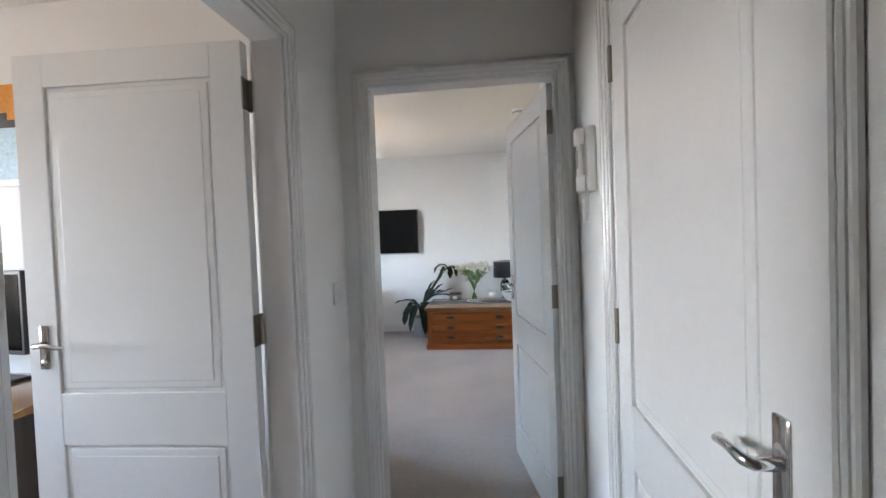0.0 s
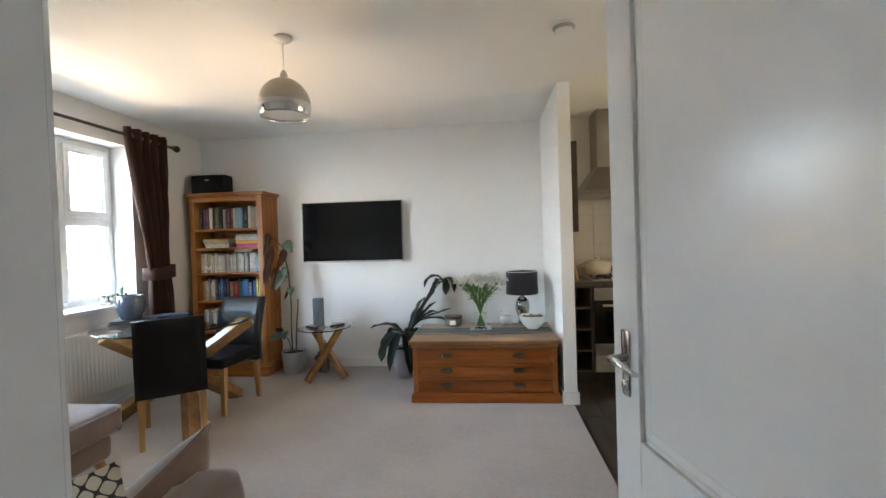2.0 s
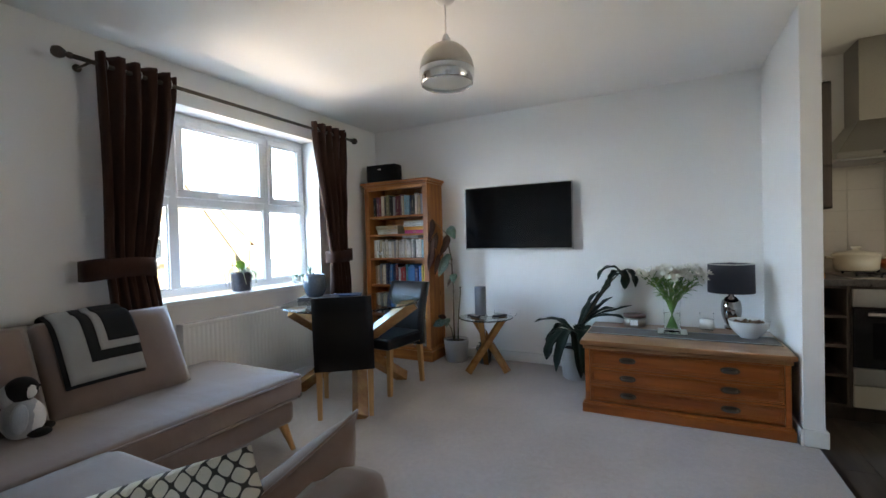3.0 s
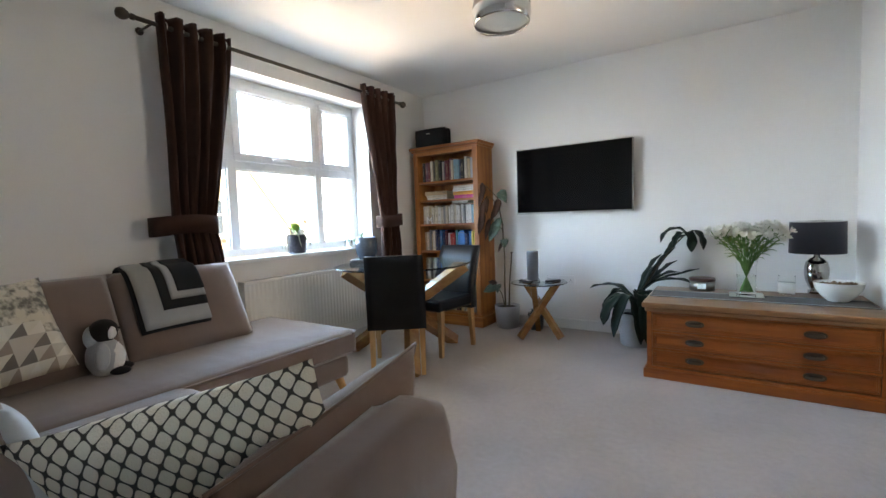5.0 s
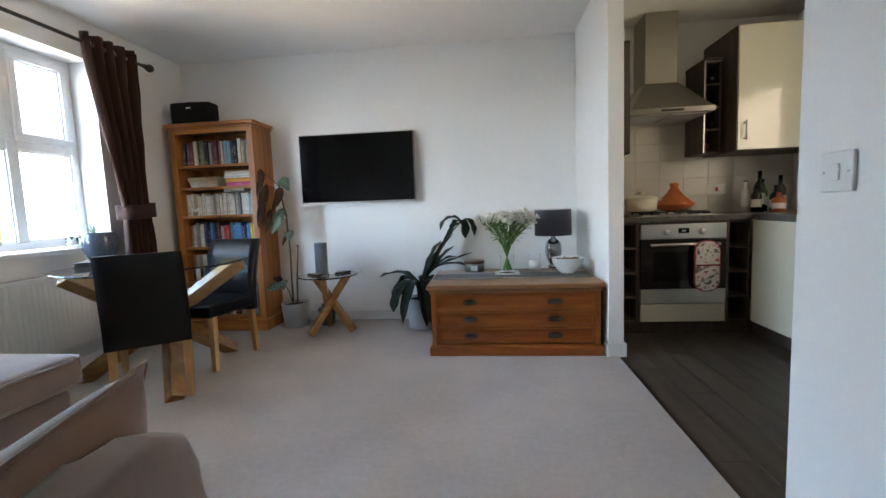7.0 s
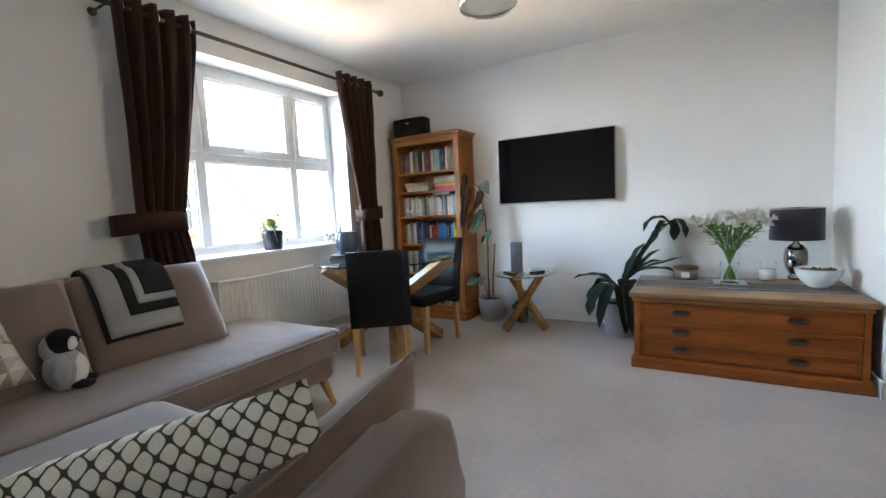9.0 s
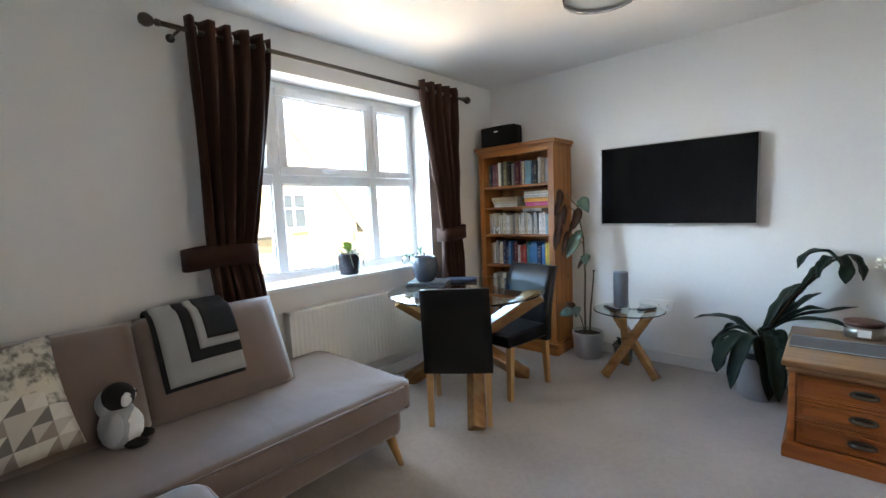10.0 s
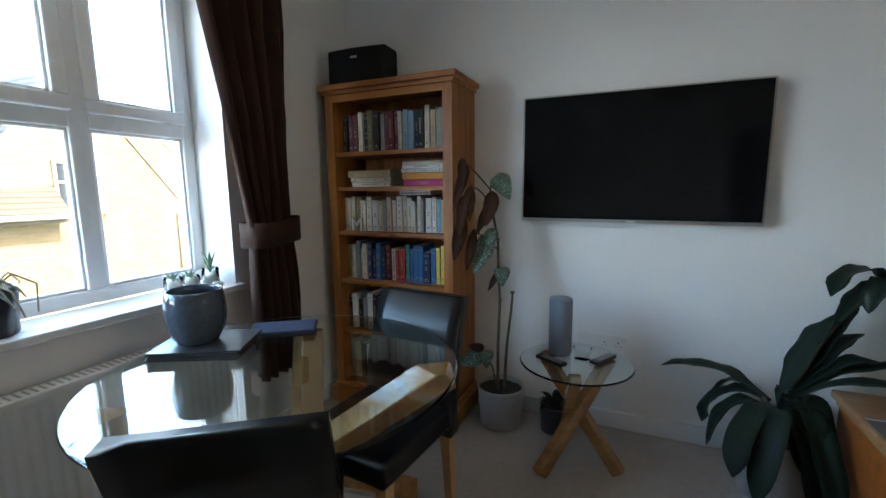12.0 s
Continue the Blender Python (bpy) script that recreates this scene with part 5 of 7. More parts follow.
def big_plant():
    p = thing("potted_plant", "large drooping dark green plant in a grey pot", "plant", pose(-0.365, 6.09, 0))
    pot(p, 0.125, 0.27, GREYPOT)
    tube("stem", [(0, 0, 0.24), (-0.02, 0.0, 0.34), (-0.05, -0.01, 0.42)], [0.016, 0.014, 0.012], STEM, p)
    tube("stem", [(0.02, 0, 0.24), (0.04, 0.02, 0.42), (0.14, 0.09, 0.62), (0.27, 0.16, 0.81), (0.36, 0.19, 0.905)], [0.012, 0.010, 0.008, 0.006, 0.005], STEM, p)
    rnd = random.Random(4)

    def strap(pts, width):
        """A long channelled strap leaf along a curved rib, blunt at its tip."""
        bm = bmesh.new()
        rib = curve_points([Vector(q) for q in pts], 14)
        rows = []
        for i, c in enumerate(rib):
            t = i / (len(rib) - 1)
            d = (rib[min(i + 1, len(rib) - 1)] - rib[max(i - 1, 0)]).normalized()
            side = d.cross(Vector((0, 0, 1)))
            side = side.normalized() if side.length > 0.05 else Vector((1, 0, 0))
            nrm = side.cross(d).normalized()
            w = width / 2 * min(1.0, 0.22 + 2.2 * t) * (1.0 if t < 0.72 else max(0.06, 1 - ((t - 0.72) / 0.28) ** 2.2))
            wav = 0.10 * w * math.sin(t * 21 + width * 90)
            rows.append([bm.verts.new(c + side * (k * w) + nrm * (abs(k) ** 1.4 * w * 0.32 + (wav * k if abs(k) == 1 else 0))) for k in (-1, -0.5, 0, 0.5, 1)])
        for a, b in zip(rows, rows[1:]):
            for k in range(4):
                bm.faces.new((a[k], a[k + 1], b[k + 1], b[k]))
        o = obj("leaf", bm, LEAF, p, True)
        so = o.modifiers.new("thick", "SOLIDIFY")
        so.thickness = 0.002
    # rosette of arching blades round the short stem
    for pts, w in (
            (((-0.03, 0.03, 0.40), (-0.15, 0.10, 0.47), (-0.30, 0.17, 0.455), (-0.42, 0.21, 0.41)), 0.085),
            (((-0.03, 0.0, 0.41), (-0.13, 0.02, 0.43), (-0.22, 0.03, 0.36), (-0.25, 0.02, 0.25)), 0.08),
            (((-0.03, -0.03, 0.40), (-0.10, -0.12, 0.41), (-0.16, -0.22, 0.32), (-0.19, -0.28, 0.20)), 0.085),
            (((0.0, -0.03, 0.40), (-0.04, -0.15, 0.42), (-0.08, -0.24, 0.30), (-0.11, -0.28, 0.12)), 0.09),
            (((0.02, -0.03, 0.40), (0.04, -0.13, 0.40), (0.06, -0.20, 0.26), (0.07, -0.22, 0.06)), 0.085),
            (((0.03, -0.02, 0.40), (0.07, -0.10, 0.43), (0.10, -0.17, 0.34), (0.11, -0.21, 0.16)), 0.08),
            (((0.05, -0.03, 0.41), (0.09, -0.12, 0.40), (0.11, -0.22, 0.28), (0.12, -0.28, 0.10)), 0.08),
            (((0.05, 0.0, 0.42), (0.09, -0.04, 0.46), (0.115, -0.10, 0.38), (0.12, -0.15, 0.20)), 0.075),
            (((-0.02, 0.03, 0.40), (-0.12, 0.08, 0.45), (-0.20, 0.12, 0.36), (-0.24, 0.14, 0.22)), 0.08),
            (((0.03, -0.02, 0.42), (0.16, -0.06, 0.53), (0.30, -0.10, 0.56), (0.43, -0.12, 0.535)), 0.07),
            (((0.03, 0.0, 0.42), (0.17, 0.02, 0.54), (0.32, 0.03, 0.585), (0.45, 0.03, 0.635)), 0.065),
            # the upright growth that leans to the wall, and its hanging head
            (((0.02, 0.02, 0.42), (0.07, 0.06, 0.55), (0.13, 0.09, 0.66), (0.19, 0.11, 0.75)), 0.09),
            (((0.03, 0.03, 0.42), (0.12, 0.09, 0.58), (0.20, 0.13, 0.70), (0.27, 0.16, 0.79)), 0.095),
            (((0.03, 0.03, 0.42), (0.14, 0.08, 0.55), (0.22, 0.12, 0.64), (0.30, 0.13, 0.69)), 0.085),
            (((0.03, 0.01, 0.42), (0.13, 0.03, 0.52), (0.22, 0.05, 0.59), (0.31, 0.06, 0.605)), 0.08),
            (((0.20, 0.12, 0.72), (0.26, 0.15, 0.80), (0.31, 0.17, 0.86), (0.36, 0.18, 0.89)), 0.085),
            (((0.36, 0.19, 0.90), (0.31, 0.17, 0.945), (0.23, 0.15, 0.915), (0.18, 0.13, 0.84)), 0.095),
            (((0.36, 0.19, 0.905), (0.41, 0.17, 0.92), (0.45, 0.15, 0.86), (0.47, 0.14, 0.77)), 0.075),
            (((0.36, 0.18, 0.90), (0.37, 0.13, 0.91), (0.39, 0.09, 0.85), (0.40, 0.07, 0.76)), 0.07),
            (((0.36, 0.18, 0.90), (0.32, 0.12, 0.91), (0.29, 0.09, 0.86), (0.28, 0.08, 0.78)), 0.07)):
        strap([(x + rnd.uniform(-0.008, 0.008), y, z + rnd.uniform(-0.008, 0.008)) for x, y, z in pts], w * 1.08)
    for k in range(11):
        a = rnd.uniform(0, 6.28)
        l, z = rnd.uniform(0.13, 0.25), rnd.uniform(0.36, 0.42)
        ca, sa = min(0.4, math.cos(a)), min(0.6, math.sin(a))
        strap([(0.02 * ca, 0.02 * sa, z), (l * 0.5 * ca, l * 0.5 * sa, z + 0.04), (l * 0.9 * ca, l * 0.9 * sa, z - 0.02), (l * 1.1 * ca, l * 1.1 * sa, z - rnd.uniform(0.10, 0.2))], rnd.uniform(0.06, 0.085))
    return p


def tall_plant():
    p = thing("potted_plant", "tall spotted begonia on bare stems in a grey pot", "plant", pose(-1.555, 6.19, 0))
    pot(p, 0.125, 0.22, GREYPOT, taper=0.86)
    # two canes: the tall one bends over at the top, the short one is cut off
    tall = [(-0.01, -0.02, 0.20), (-0.012, -0.02, 0.45), (0.0, -0.03, 0.70), (-0.005, -0.04, 0.88), (-0.01, -0.04, 1.02), (-0.03, -0.05, 1.14), (-0.045, -0.06, 1.27), (-0.03, -0.07, 1.33)]
    cut = [(0.02, 0.0, 0.20), (0.03, 0.0, 0.42), (0.055, 0.0, 0.66), (0.06, 0.0, 0.74)]
    low = [(-0.02, -0.02, 0.22), (-0.035, -0.04, 0.33), (-0.07, -0.07, 0.42)]
    arch = [(-0.035, -0.05, 1.18), (-0.08, -0.09, 1.26), (-0.13, -0.12, 1.29), (-0.16, -0.13, 1.24)]
    arch_high = [(-0.04, -0.06, 1.27), (-0.09, -0.10, 1.34), (-0.14, -0.13, 1.40), (-0.165, -0.14, 1.43)]
    side = [(-0.01, -0.04, 0.97), (-0.06, -0.08, 1.02), (-0.11, -0.12, 1.08)]
    for cane, r in ((tall, 0.0085), (cut, 0.0085), (low, 0.005), (arch, 0.0045), (arch_high, 0.0045), (side, 0.0045)):
        pts = curve_points([Vector(q) for q in cane], 12) if len(cane) == 4 else cane
        tube("stem", pts, [r * (1 - 0.4 * i / len(pts)) for i in range(len(pts))], STEM, p, 8)
    for at, r in (((0.0, -0.03, 0.70), 0.0115), ((-0.005, -0.04, 0.88), 0.011), ((-0.01, -0.04, 1.02), 0.011), ((0.06, 0.0, 0.74), 0.012)):
        lathe("node_ring", [(0, -0.006), (r * 0.9, -0.005), (r, 0), (r * 0.9, 0.005), (0, 0.006)], STEM, p, 10, at=at)
    # angel-wing blades: spotted green faces, and red-brown ones that hang with their backs to the room
    for a, b, w, red in (
            ((-0.03, -0.07, 1.335), (0.075, -0.12, 1.235), 0.105, 0), ((-0.03, -0.07, 1.33), (0.045, -0.10, 1.29), 0.07, 0),
            ((-0.03, -0.07, 1.27), (-0.045, -0.13, 1.105), 0.105, 1), ((-0.035, -0.06, 1.22), (-0.10, -0.12, 1.06), 0.075, 1),
            ((-0.05, -0.06, 1.06), (-0.105, -0.15, 0.865), 0.105, 0), ((-0.02, -0.05, 1.08), (-0.075, -0.10, 0.98), 0.075, 0),
            ((0.0, -0.04, 0.875), (0.035, -0.10, 0.80), 0.085, 0), ((-0.005, -0.03, 0.86), (-0.055, -0.06, 0.76), 0.045, 1),
            ((-0.165, -0.14, 1.43), (-0.15, -0.18, 1.28), 0.07, 1), ((-0.14, -0.13, 1.40), (-0.20, -0.17, 1.20), 0.075, 1), ((-0.16, -0.13, 1.25), (-0.165, -0.19, 1.06), 0.09, 1),
            ((-0.13, -0.12, 1.29), (-0.115, -0.17, 1.13), 0.065, 1), ((-0.16, -0.14, 1.15), (-0.195, -0.19, 0.93), 0.10, 1), ((-0.11, -0.12, 1.08), (-0.135, -0.17, 0.88), 0.07, 1), ((-0.12, -0.13, 1.30), (-0.17, -0.17, 1.12), 0.06, 1),
            ((-0.07, -0.07, 0.42), (-0.195, -0.13, 0.37), 0.09, 0), ((-0.07, -0.07, 0.43), (-0.035, -0.14, 0.37), 0.08, 0), ((-0.07, -0.07, 0.44), (-0.15, -0.10, 0.47), 0.07, 1)):
        leaf_part("leaf", BEGONIA_RED if red else BEGONIA, p, a, b, w * (0.72 if red else 0.95), 0.020, 0.28, 10, (0.3, -1, 0.4), lop=0.22)
    q = thing("plant_pot", "small dark pot with a trailing plant behind the side table", "plant pot", pose(-1.27, 6.22, 0))
    pot(q, 0.075, 0.15, paint("dark_glazed_pot", (0.06, 0.06, 0.062), 0.35, 0.2, 10, 60))
    rnd = random.Random(8)
    for k in range(14):
        a = rnd.uniform(0, 6.28)
        leaf_part("leaf", LEAF, q, (0.03 * math.cos(a), 0.03 * math.sin(a), 0.14), (0.10 * math.cos(a), 0.10 * math.sin(a), rnd.uniform(0.10, 0.2)), 0.035, 0.02, 0.2, 6)


big_plant()
tall_plant()


# ---- on the chest ----
RUNNER = fabric("grey_brown_runner_cloth", (0.075, 0.064, 0.055), 0.2, 420, 0.1)
TOP = 0.497


def chest_things():
    bm = bmesh.new()
    add_box(bm, (-0.19, 5.60, TOP), (0.975, 5.86, TOP + 0.004), 0.001, 1)
    r = thing("table_runner", "grey-brown woven runner along the chest top", "table runner")
    obj("cloth", bm, RUNNER, r)
    for y in (5.605, 5.84):
        box("border", (-0.19, y, TOP + 0.004), (0.975, y + 0.012, TOP + 0.0055), KNIT_LIGHT, r)
    # vase of white flowers on a mirrored coaster
    c = thing("coaster", "square silvered glass coaster under the vase", "coaster", pose(0.37, 5.80, TOP + 0.005))
    box("mirror", (-0.095, -0.095, 0), (0.095, 0.095, 0.009), paint("mirror_silver", (0.72, 0.78, 0.74), 0.05, 0.02, metal=1.0), c, 0.003)
    v = thing("flower_vase", "glass vase of white flowers with green leaves", "vase of flowers", pose(0.37, 5.80, TOP + 0.014))
    g = lathe("vase", [(0, 0), (0.052, 0), (0.055, 0.006), (0.052, 0.10), (0.056, 0.20), (0.066, 0.265)], THIN, v, 36)
    g.visible_shadow = False
    w = lathe("water", [(0, 0.021), (0.0482, 0.021), (0.0472, 0.10), (0.048, 0.13), (0, 0.13)], glass("water", (0.95, 0.99, 0.95), 0, 1.05), v, 32)
    w.visible_shadow = False
    rnd = random.Random(21)
    for k in range(22):
        a = 2.4 * k
        rr = 0.175 * math.sqrt((k + 0.5) / 22)
        tip = Vector((rr * math.cos(a) * 1.08, rr * math.sin(a) * 0.85, 0.43 - rr * 0.32 + rnd.uniform(-0.025, 0.025)))
        foot = Vector((-0.030 * math.cos(a), -0.030 * math.sin(a), 0.025))
        neck = Vector((0.030 * math.cos(a), 0.030 * math.sin(a), 0.215))
        tube("stem", [foot, (foot + neck) / 2, neck, neck.lerp(tip, 0.55) + Vector((0, 0, 0.012)), tip], 0.0032, STEM_GREEN, v, 6)
        for j in range(4):
            b = a + rnd.uniform(-1.5, 1.5)
            st = neck.lerp(tip, rnd.uniform(0.15, 0.85))
            leaf_part("leaf", LEAF_BRIGHT if j % 2 else STEM_GREEN, v, st, st + Vector((0.075 * math.cos(b), 0.075 * math.sin(b), rnd.uniform(0.0, 0.07))), 0.020, 0.010, 0.3, 6)
        # an umbel of small funnel flowers on short stalks
        for j in range(7):
            at = tip + Vector((rnd.uniform(-0.045, 0.045), rnd.uniform(-0.045, 0.045), rnd.uniform(0.0, 0.05)))
            bm = bmesh.new()
            out = (at - Vector((0, 0, 0.24))).normalized()
            e1 = out.orthogonal().normalized()
            e2 = out.cross(e1)
            ph = rnd.uniform(0, 1)
            for q in range(6):
                an = ph + 2 * math.pi * q / 6
                d = (e1 * math.cos(an) + e2 * math.sin(an)) * rnd.uniform(0.020, 0.028) + out * 0.032
                add_leaf(bm, at, at + d, 0.023, -0.004, 0.3, 4, out)
            obj("flower", bm, PETAL, v, True)
            tube("stalk", [tip - Vector((0, 0, 0.02)), at], 0.0016, STEM_GREEN, v, 5)
    # lamp
    l = thing("table_lamp", "smoked chrome glass lamp with a grey drum shade", "table lamp", pose(0.765, 6.10, TOP))
    lathe("base", [(0, 0), (0.045, 0), (0.045, 0.02), (0.03, 0.026), (0.045, 0.05), (0.06, 0.09), (0.066, 0.13), (0.066, 0.17), (0.058, 0.21), (0.035, 0.235), (0.018, 0.245), (0.014, 0.26), (0, 0.26)], paint("smoked_mirror_glass", (0.42, 0.42, 0.42), 0.08, 0.2, 5, 40, metal=1.0), l, 40)
    tube("lamp_holder", [(0, 0, 0.255), (0, 0, 0.36)], 0.012, STEEL, l, 12)
    lathe("shade", [(0.150, 0.272), (0.147, 0.485), (0.144, 0.485), (0.147, 0.272), (0.150, 0.272)], fabric("charcoal_shade_cloth", (0.055, 0.058, 0.075), 0.08, 900, 0.2), l, 56)
    lathe("shade_ring", [(0.1485, 0.481), (0.1485, 0.487), (0.143, 0.487), (0.143, 0.481), (0.1485, 0.481)], STEEL, l, 56)
    # bowl of fruit stones, candle, tin
    b = thing("bowl", "white ceramic bowl filled with dried pods", "bowl", pose(0.825, 5.79, TOP + 0.006) @ Matrix.Diagonal((0.94, 0.94, 0.98, 1)))
    lathe("dish", [(0, 0), (0.055, 0), (0.058, 0.006), (0.09, 0.035), (0.118, 0.075), (0.126, 0.112), (0.129, 0.115), (0.122, 0.117), (0.114, 0.078), (0.085, 0.04), (0, 0.018)], CERAMIC, b, 44)
    bm = bmesh.new()
    for k in range(40):
        a, rr = rnd.uniform(0, 6.28), 0.1 * math.sqrt(rnd.random())
        r2 = bmesh.ops.create_icosphere(bm, subdivisions=1, radius=rnd.uniform(0.012, 0.02))
        bmesh.ops.translate(bm, verts=r2["verts"], vec=(rr * math.cos(a), rr * math.sin(a), 0.088 + rnd.uniform(0, 0.016)))
    bmesh.ops.create_cone(bm, segments=20, radius1=0.06, radius2=0.108, depth=0.05, cap_ends=True, matrix=Matrix.Translation((0, 0, 0.062)))
    tagged(obj("dried_pods", bm, paint("dried_pod", (0.20, 0.12, 0.07), 0.8, 0.4, 40, 90), b, True), kind="stuff")
    k = thing("candle_jar", "white candle in a clear glass jar", "candle", pose(0.60, 6.0, TOP) @ Matrix.Diagonal((1.3, 1.3, 1.45, 1)))
    g = lathe("jar", [(0, 0), (0.034, 0), (0.036, 0.004), (0.036, 0.085)], THIN, k, 28)
    g.visible_shadow = False
    lathe("wax", [(0, 0.009), (0.0328, 0.009), (0.0328, 0.055), (0, 0.055)], CERAMIC, k, 24)
    lathe("paper_label", [(0.0364, 0.012), (0.0368, 0.012), (0.0368, 0.05), (0.0364, 0.05), (0.0364, 0.012)], WHITE, k, 28)
    t = thing("tin", "low round metal tin with a white label", "tin", pose(0.11, 6.0, TOP) @ Matrix.Diagonal((1.32, 1.32, 1.35, 1)))
    lathe("body", [(0, 0), (0.062, 0), (0.062, 0.052), (0, 0.052)], paint("dull_tin", (0.30, 0.27, 0.23), 0.35, 0.1, 9, 60, metal=0.9), t, 32)
    lathe("lid", [(0, 0.052), (0.064, 0.052), (0.064, 0.066), (0.058, 0.068), (0, 0.068)], paint("brown_lid", (0.10, 0.04, 0.03), 0.4, 0.1), t, 32)
    box("paper_label", (-0.02, -0.0632, 0.012), (0.02, -0.0615, 0.042), WHITE, t)


chest_things()


# ---- side table, window sill and dining table ----
def small_things():
    s = thing("cylinder_speaker", "grey cloth-covered cylinder speaker on the side table", "speaker", pose(-1.225, 6.05, 0.50))
    lathe("cloth_sleeve", [(0, 0.004), (0.05, 0.004), (0.053, 0.01), (0.053, 0.262), (0.050, 0.269), (0, 0.269)], fabric("grey_speaker_cloth", (0.22, 0.25, 0.29), 0.06, 900, 0.1), s, 36)
    lathe("base_ring", [(0, 0), (0.048, 0), (0.048, 0.006), (0, 0.006)], BLACK, s, 28)
    for x, y, a in ((-1.245, 5.93, 60), (-1.03, 6.03, 150)):
        r = thing("remote_control", "black remote control lying on the side table", "remote control", pose(x, y, 0.50, 0, 0, a), "remote controls")
        box("body", (-0.022, -0.075, 0), (0.022, 0.075, 0.016), BLACK, r, 0.005)
        bm = bmesh.new()
        for i in range(3):
            for j in range(7):
                add_box(bm, (-0.015 + i * 0.012, -0.06 + j * 0.016, 0.016), (-0.008 + i * 0.012, -0.052 + j * 0.016, 0.0178))
        tagged(obj("buttons", bm, GREYPOT, r), kind="stuff")
    g = thing("glass_coaster", "clear glass tumbler on the side table", "glass", pose(-1.12, 6.03, 0.50))
    o = lathe("glass", [(0, 0), (0.036, 0), (0.042, 0.05)], THIN, g, 24)
    o.visible_shadow = False
    # orchid
    z = WZ0
    p = thing("orchid", "orchid with trailing roots in a dark pot on the sill", "plant", pose(-2.70, 4.62, z) @ Matrix.Diagonal((1.2, 1.2, 1.2, 1)))
    DARKPOT = paint("dark_mottled_pot", (0.035, 0.032, 0.04), 0.25, 0.5, 14, 60)
    lathe("pot", [(0, 0), (0.056, 0), (0.06, 0.006), (0.068, 0.115), (0.068, 0.125), (0.064, 0.125), (0.06, 0.10), (0, 0.10)], DARKPOT, p, 32)
    rnd = random.Random(5)
    for a, l, w, up in ((1.35, 0.15, 0.058, 0.055), (4.4, 0.13, 0.055, 0.035), (5.4, 0.10, 0.06, 0.085), (2.8, 0.08, 0.045, 0.03)):
        leaf_part("leaf", LEAF_BRIGHT, p, (0, 0, 0.125), (l * math.cos(a) * 0.7, l * math.sin(a), 0.135 + up), w, 0.03, 0.15, 9)
    for k in range(12):
        a = rnd.uniform(0, 6.28)
        r = rnd.uniform(0.075, 0.11)
        tube("root", [(0.02 * math.cos(a), 0.02 * math.sin(a), 0.12), (0.06 * math.cos(a), 0.06 * math.sin(a), 0.155), (r * math.cos(a + 0.3), r * math.sin(a + 0.3), 0.12), (r * math.cos(a + 0.5), r * math.sin(a + 0.5), rnd.uniform(0.03, 0.1))], [0.003, 0.003, 0.0028, 0.002], paint("pale_root", (0.36, 0.36, 0.27), 0.7, 0.2), p, 5)
    # small succulents in glass jars
    for k, (y, x, h) in enumerate(((5.20, -2.70, 0.07), (5.29, -2.715, 0.06), (5.375, -2.70, 0.08))):
        j = thing("succulent", "small succulent in a clear glass jar on the sill", "plant", pose(x, y, z), "succulents on the sill")
        o = lathe("jar", [(0, 0), (0.036, 0), (0.038, 0.004), (0.036, h), (0.034, h), (0.034, 0.006), (0, 0.006)], THIN, j, 24)
        o.visible_shadow = False
        lathe("gravel", [(0, 0.007), (0.0335, 0.007), (0.0335, h * 0.6), (0, h * 0.66)], paint("white_gravel", (0.6, 0.58, 0.54), 0.9, 0.3, 60, 200, 0.004), j, 20)
        for i in range(10):
            a = 2.4 * i
            up = 0.075 if k == 2 else 0.035
            leaf_part("leaf", paint("succulent_leaf", (0.16, 0.26, 0.17), 0.5, 0.2) if i == 0 else bpy.data.materials["succulent_leaf"], j, (0, 0, h * 0.6), (0.036 * math.cos(a), 0.036 * math.sin(a), h * 0.6 + up * (0.6 + 0.5 * (i % 3))), 0.016, 0.006, 0.3, 5)
        lathe("pebble", [(0, 0), (0.022, 0.004), (0.026, 0.012), (0.018, 0.022), (0, 0.025)], paint("pale_pebble", (0.55, 0.53, 0.49), 0.7, 0.1), j, 14, at=(0.055, -0.01, 0))
    f = thing("flower_pot", "small white pot with red flowers on the sill", "plant", pose(-2.70, 3.90, z))
    lathe("pot", [(0, 0), (0.04, 0), (0.05, 0.08), (0.05, 0.088), (0.046, 0.088), (0.04, 0.07), (0, 0.07)], CERAMIC, f, 26)
    RED = paint("red_petal", (0.45, 0.02, 0.03), 0.5, 0.2)
    for i in range(12):
        a = 2.4 * i
        at = Vector((0.03 * math.cos(a), 0.03 * math.sin(a), 0.12 + 0.03 * ((i * 7) % 3) / 3))
        tube("stem", [(0, 0, 0.07), at], 0.002, STEM_GREEN, f, 5)
        bm = bmesh.new()
        for q in range(6):
            an = q * 1.047
            add_leaf(bm, at, at + Vector((0.02 * math.cos(an), 0.02 * math.sin(an), 0.012)), 0.018, -0.003, 0.2, 4)
        obj("flower", bm, RED, f, True)
    # glazed pot on a pile of place mats
    m = thing("place_mats", "pile of dark place mats on the glass table", "place mats", pose(-2.25, 5.0, 0.7475, 0, 0, 28))
    MAT = paint("dark_slate_mat", (0.05, 0.052, 0.058), 0.3, 0.2, 6, 80)
    for k in range(5):
        box("mat", (-0.145, -0.11, k * 0.0062), (0.145, 0.11, k * 0.0062 + 0.0055), MAT, m, 0.001, pose(0.004 * (k % 3), 0.003 * (k % 2), 0, 0, 0, (k * 37) % 5 - 2))
    b = thing("leather_folder", "dark blue folded cloth beside the place mats", "folder", pose(-2.14, 5.24, 0.7475, 0, 0, 35))
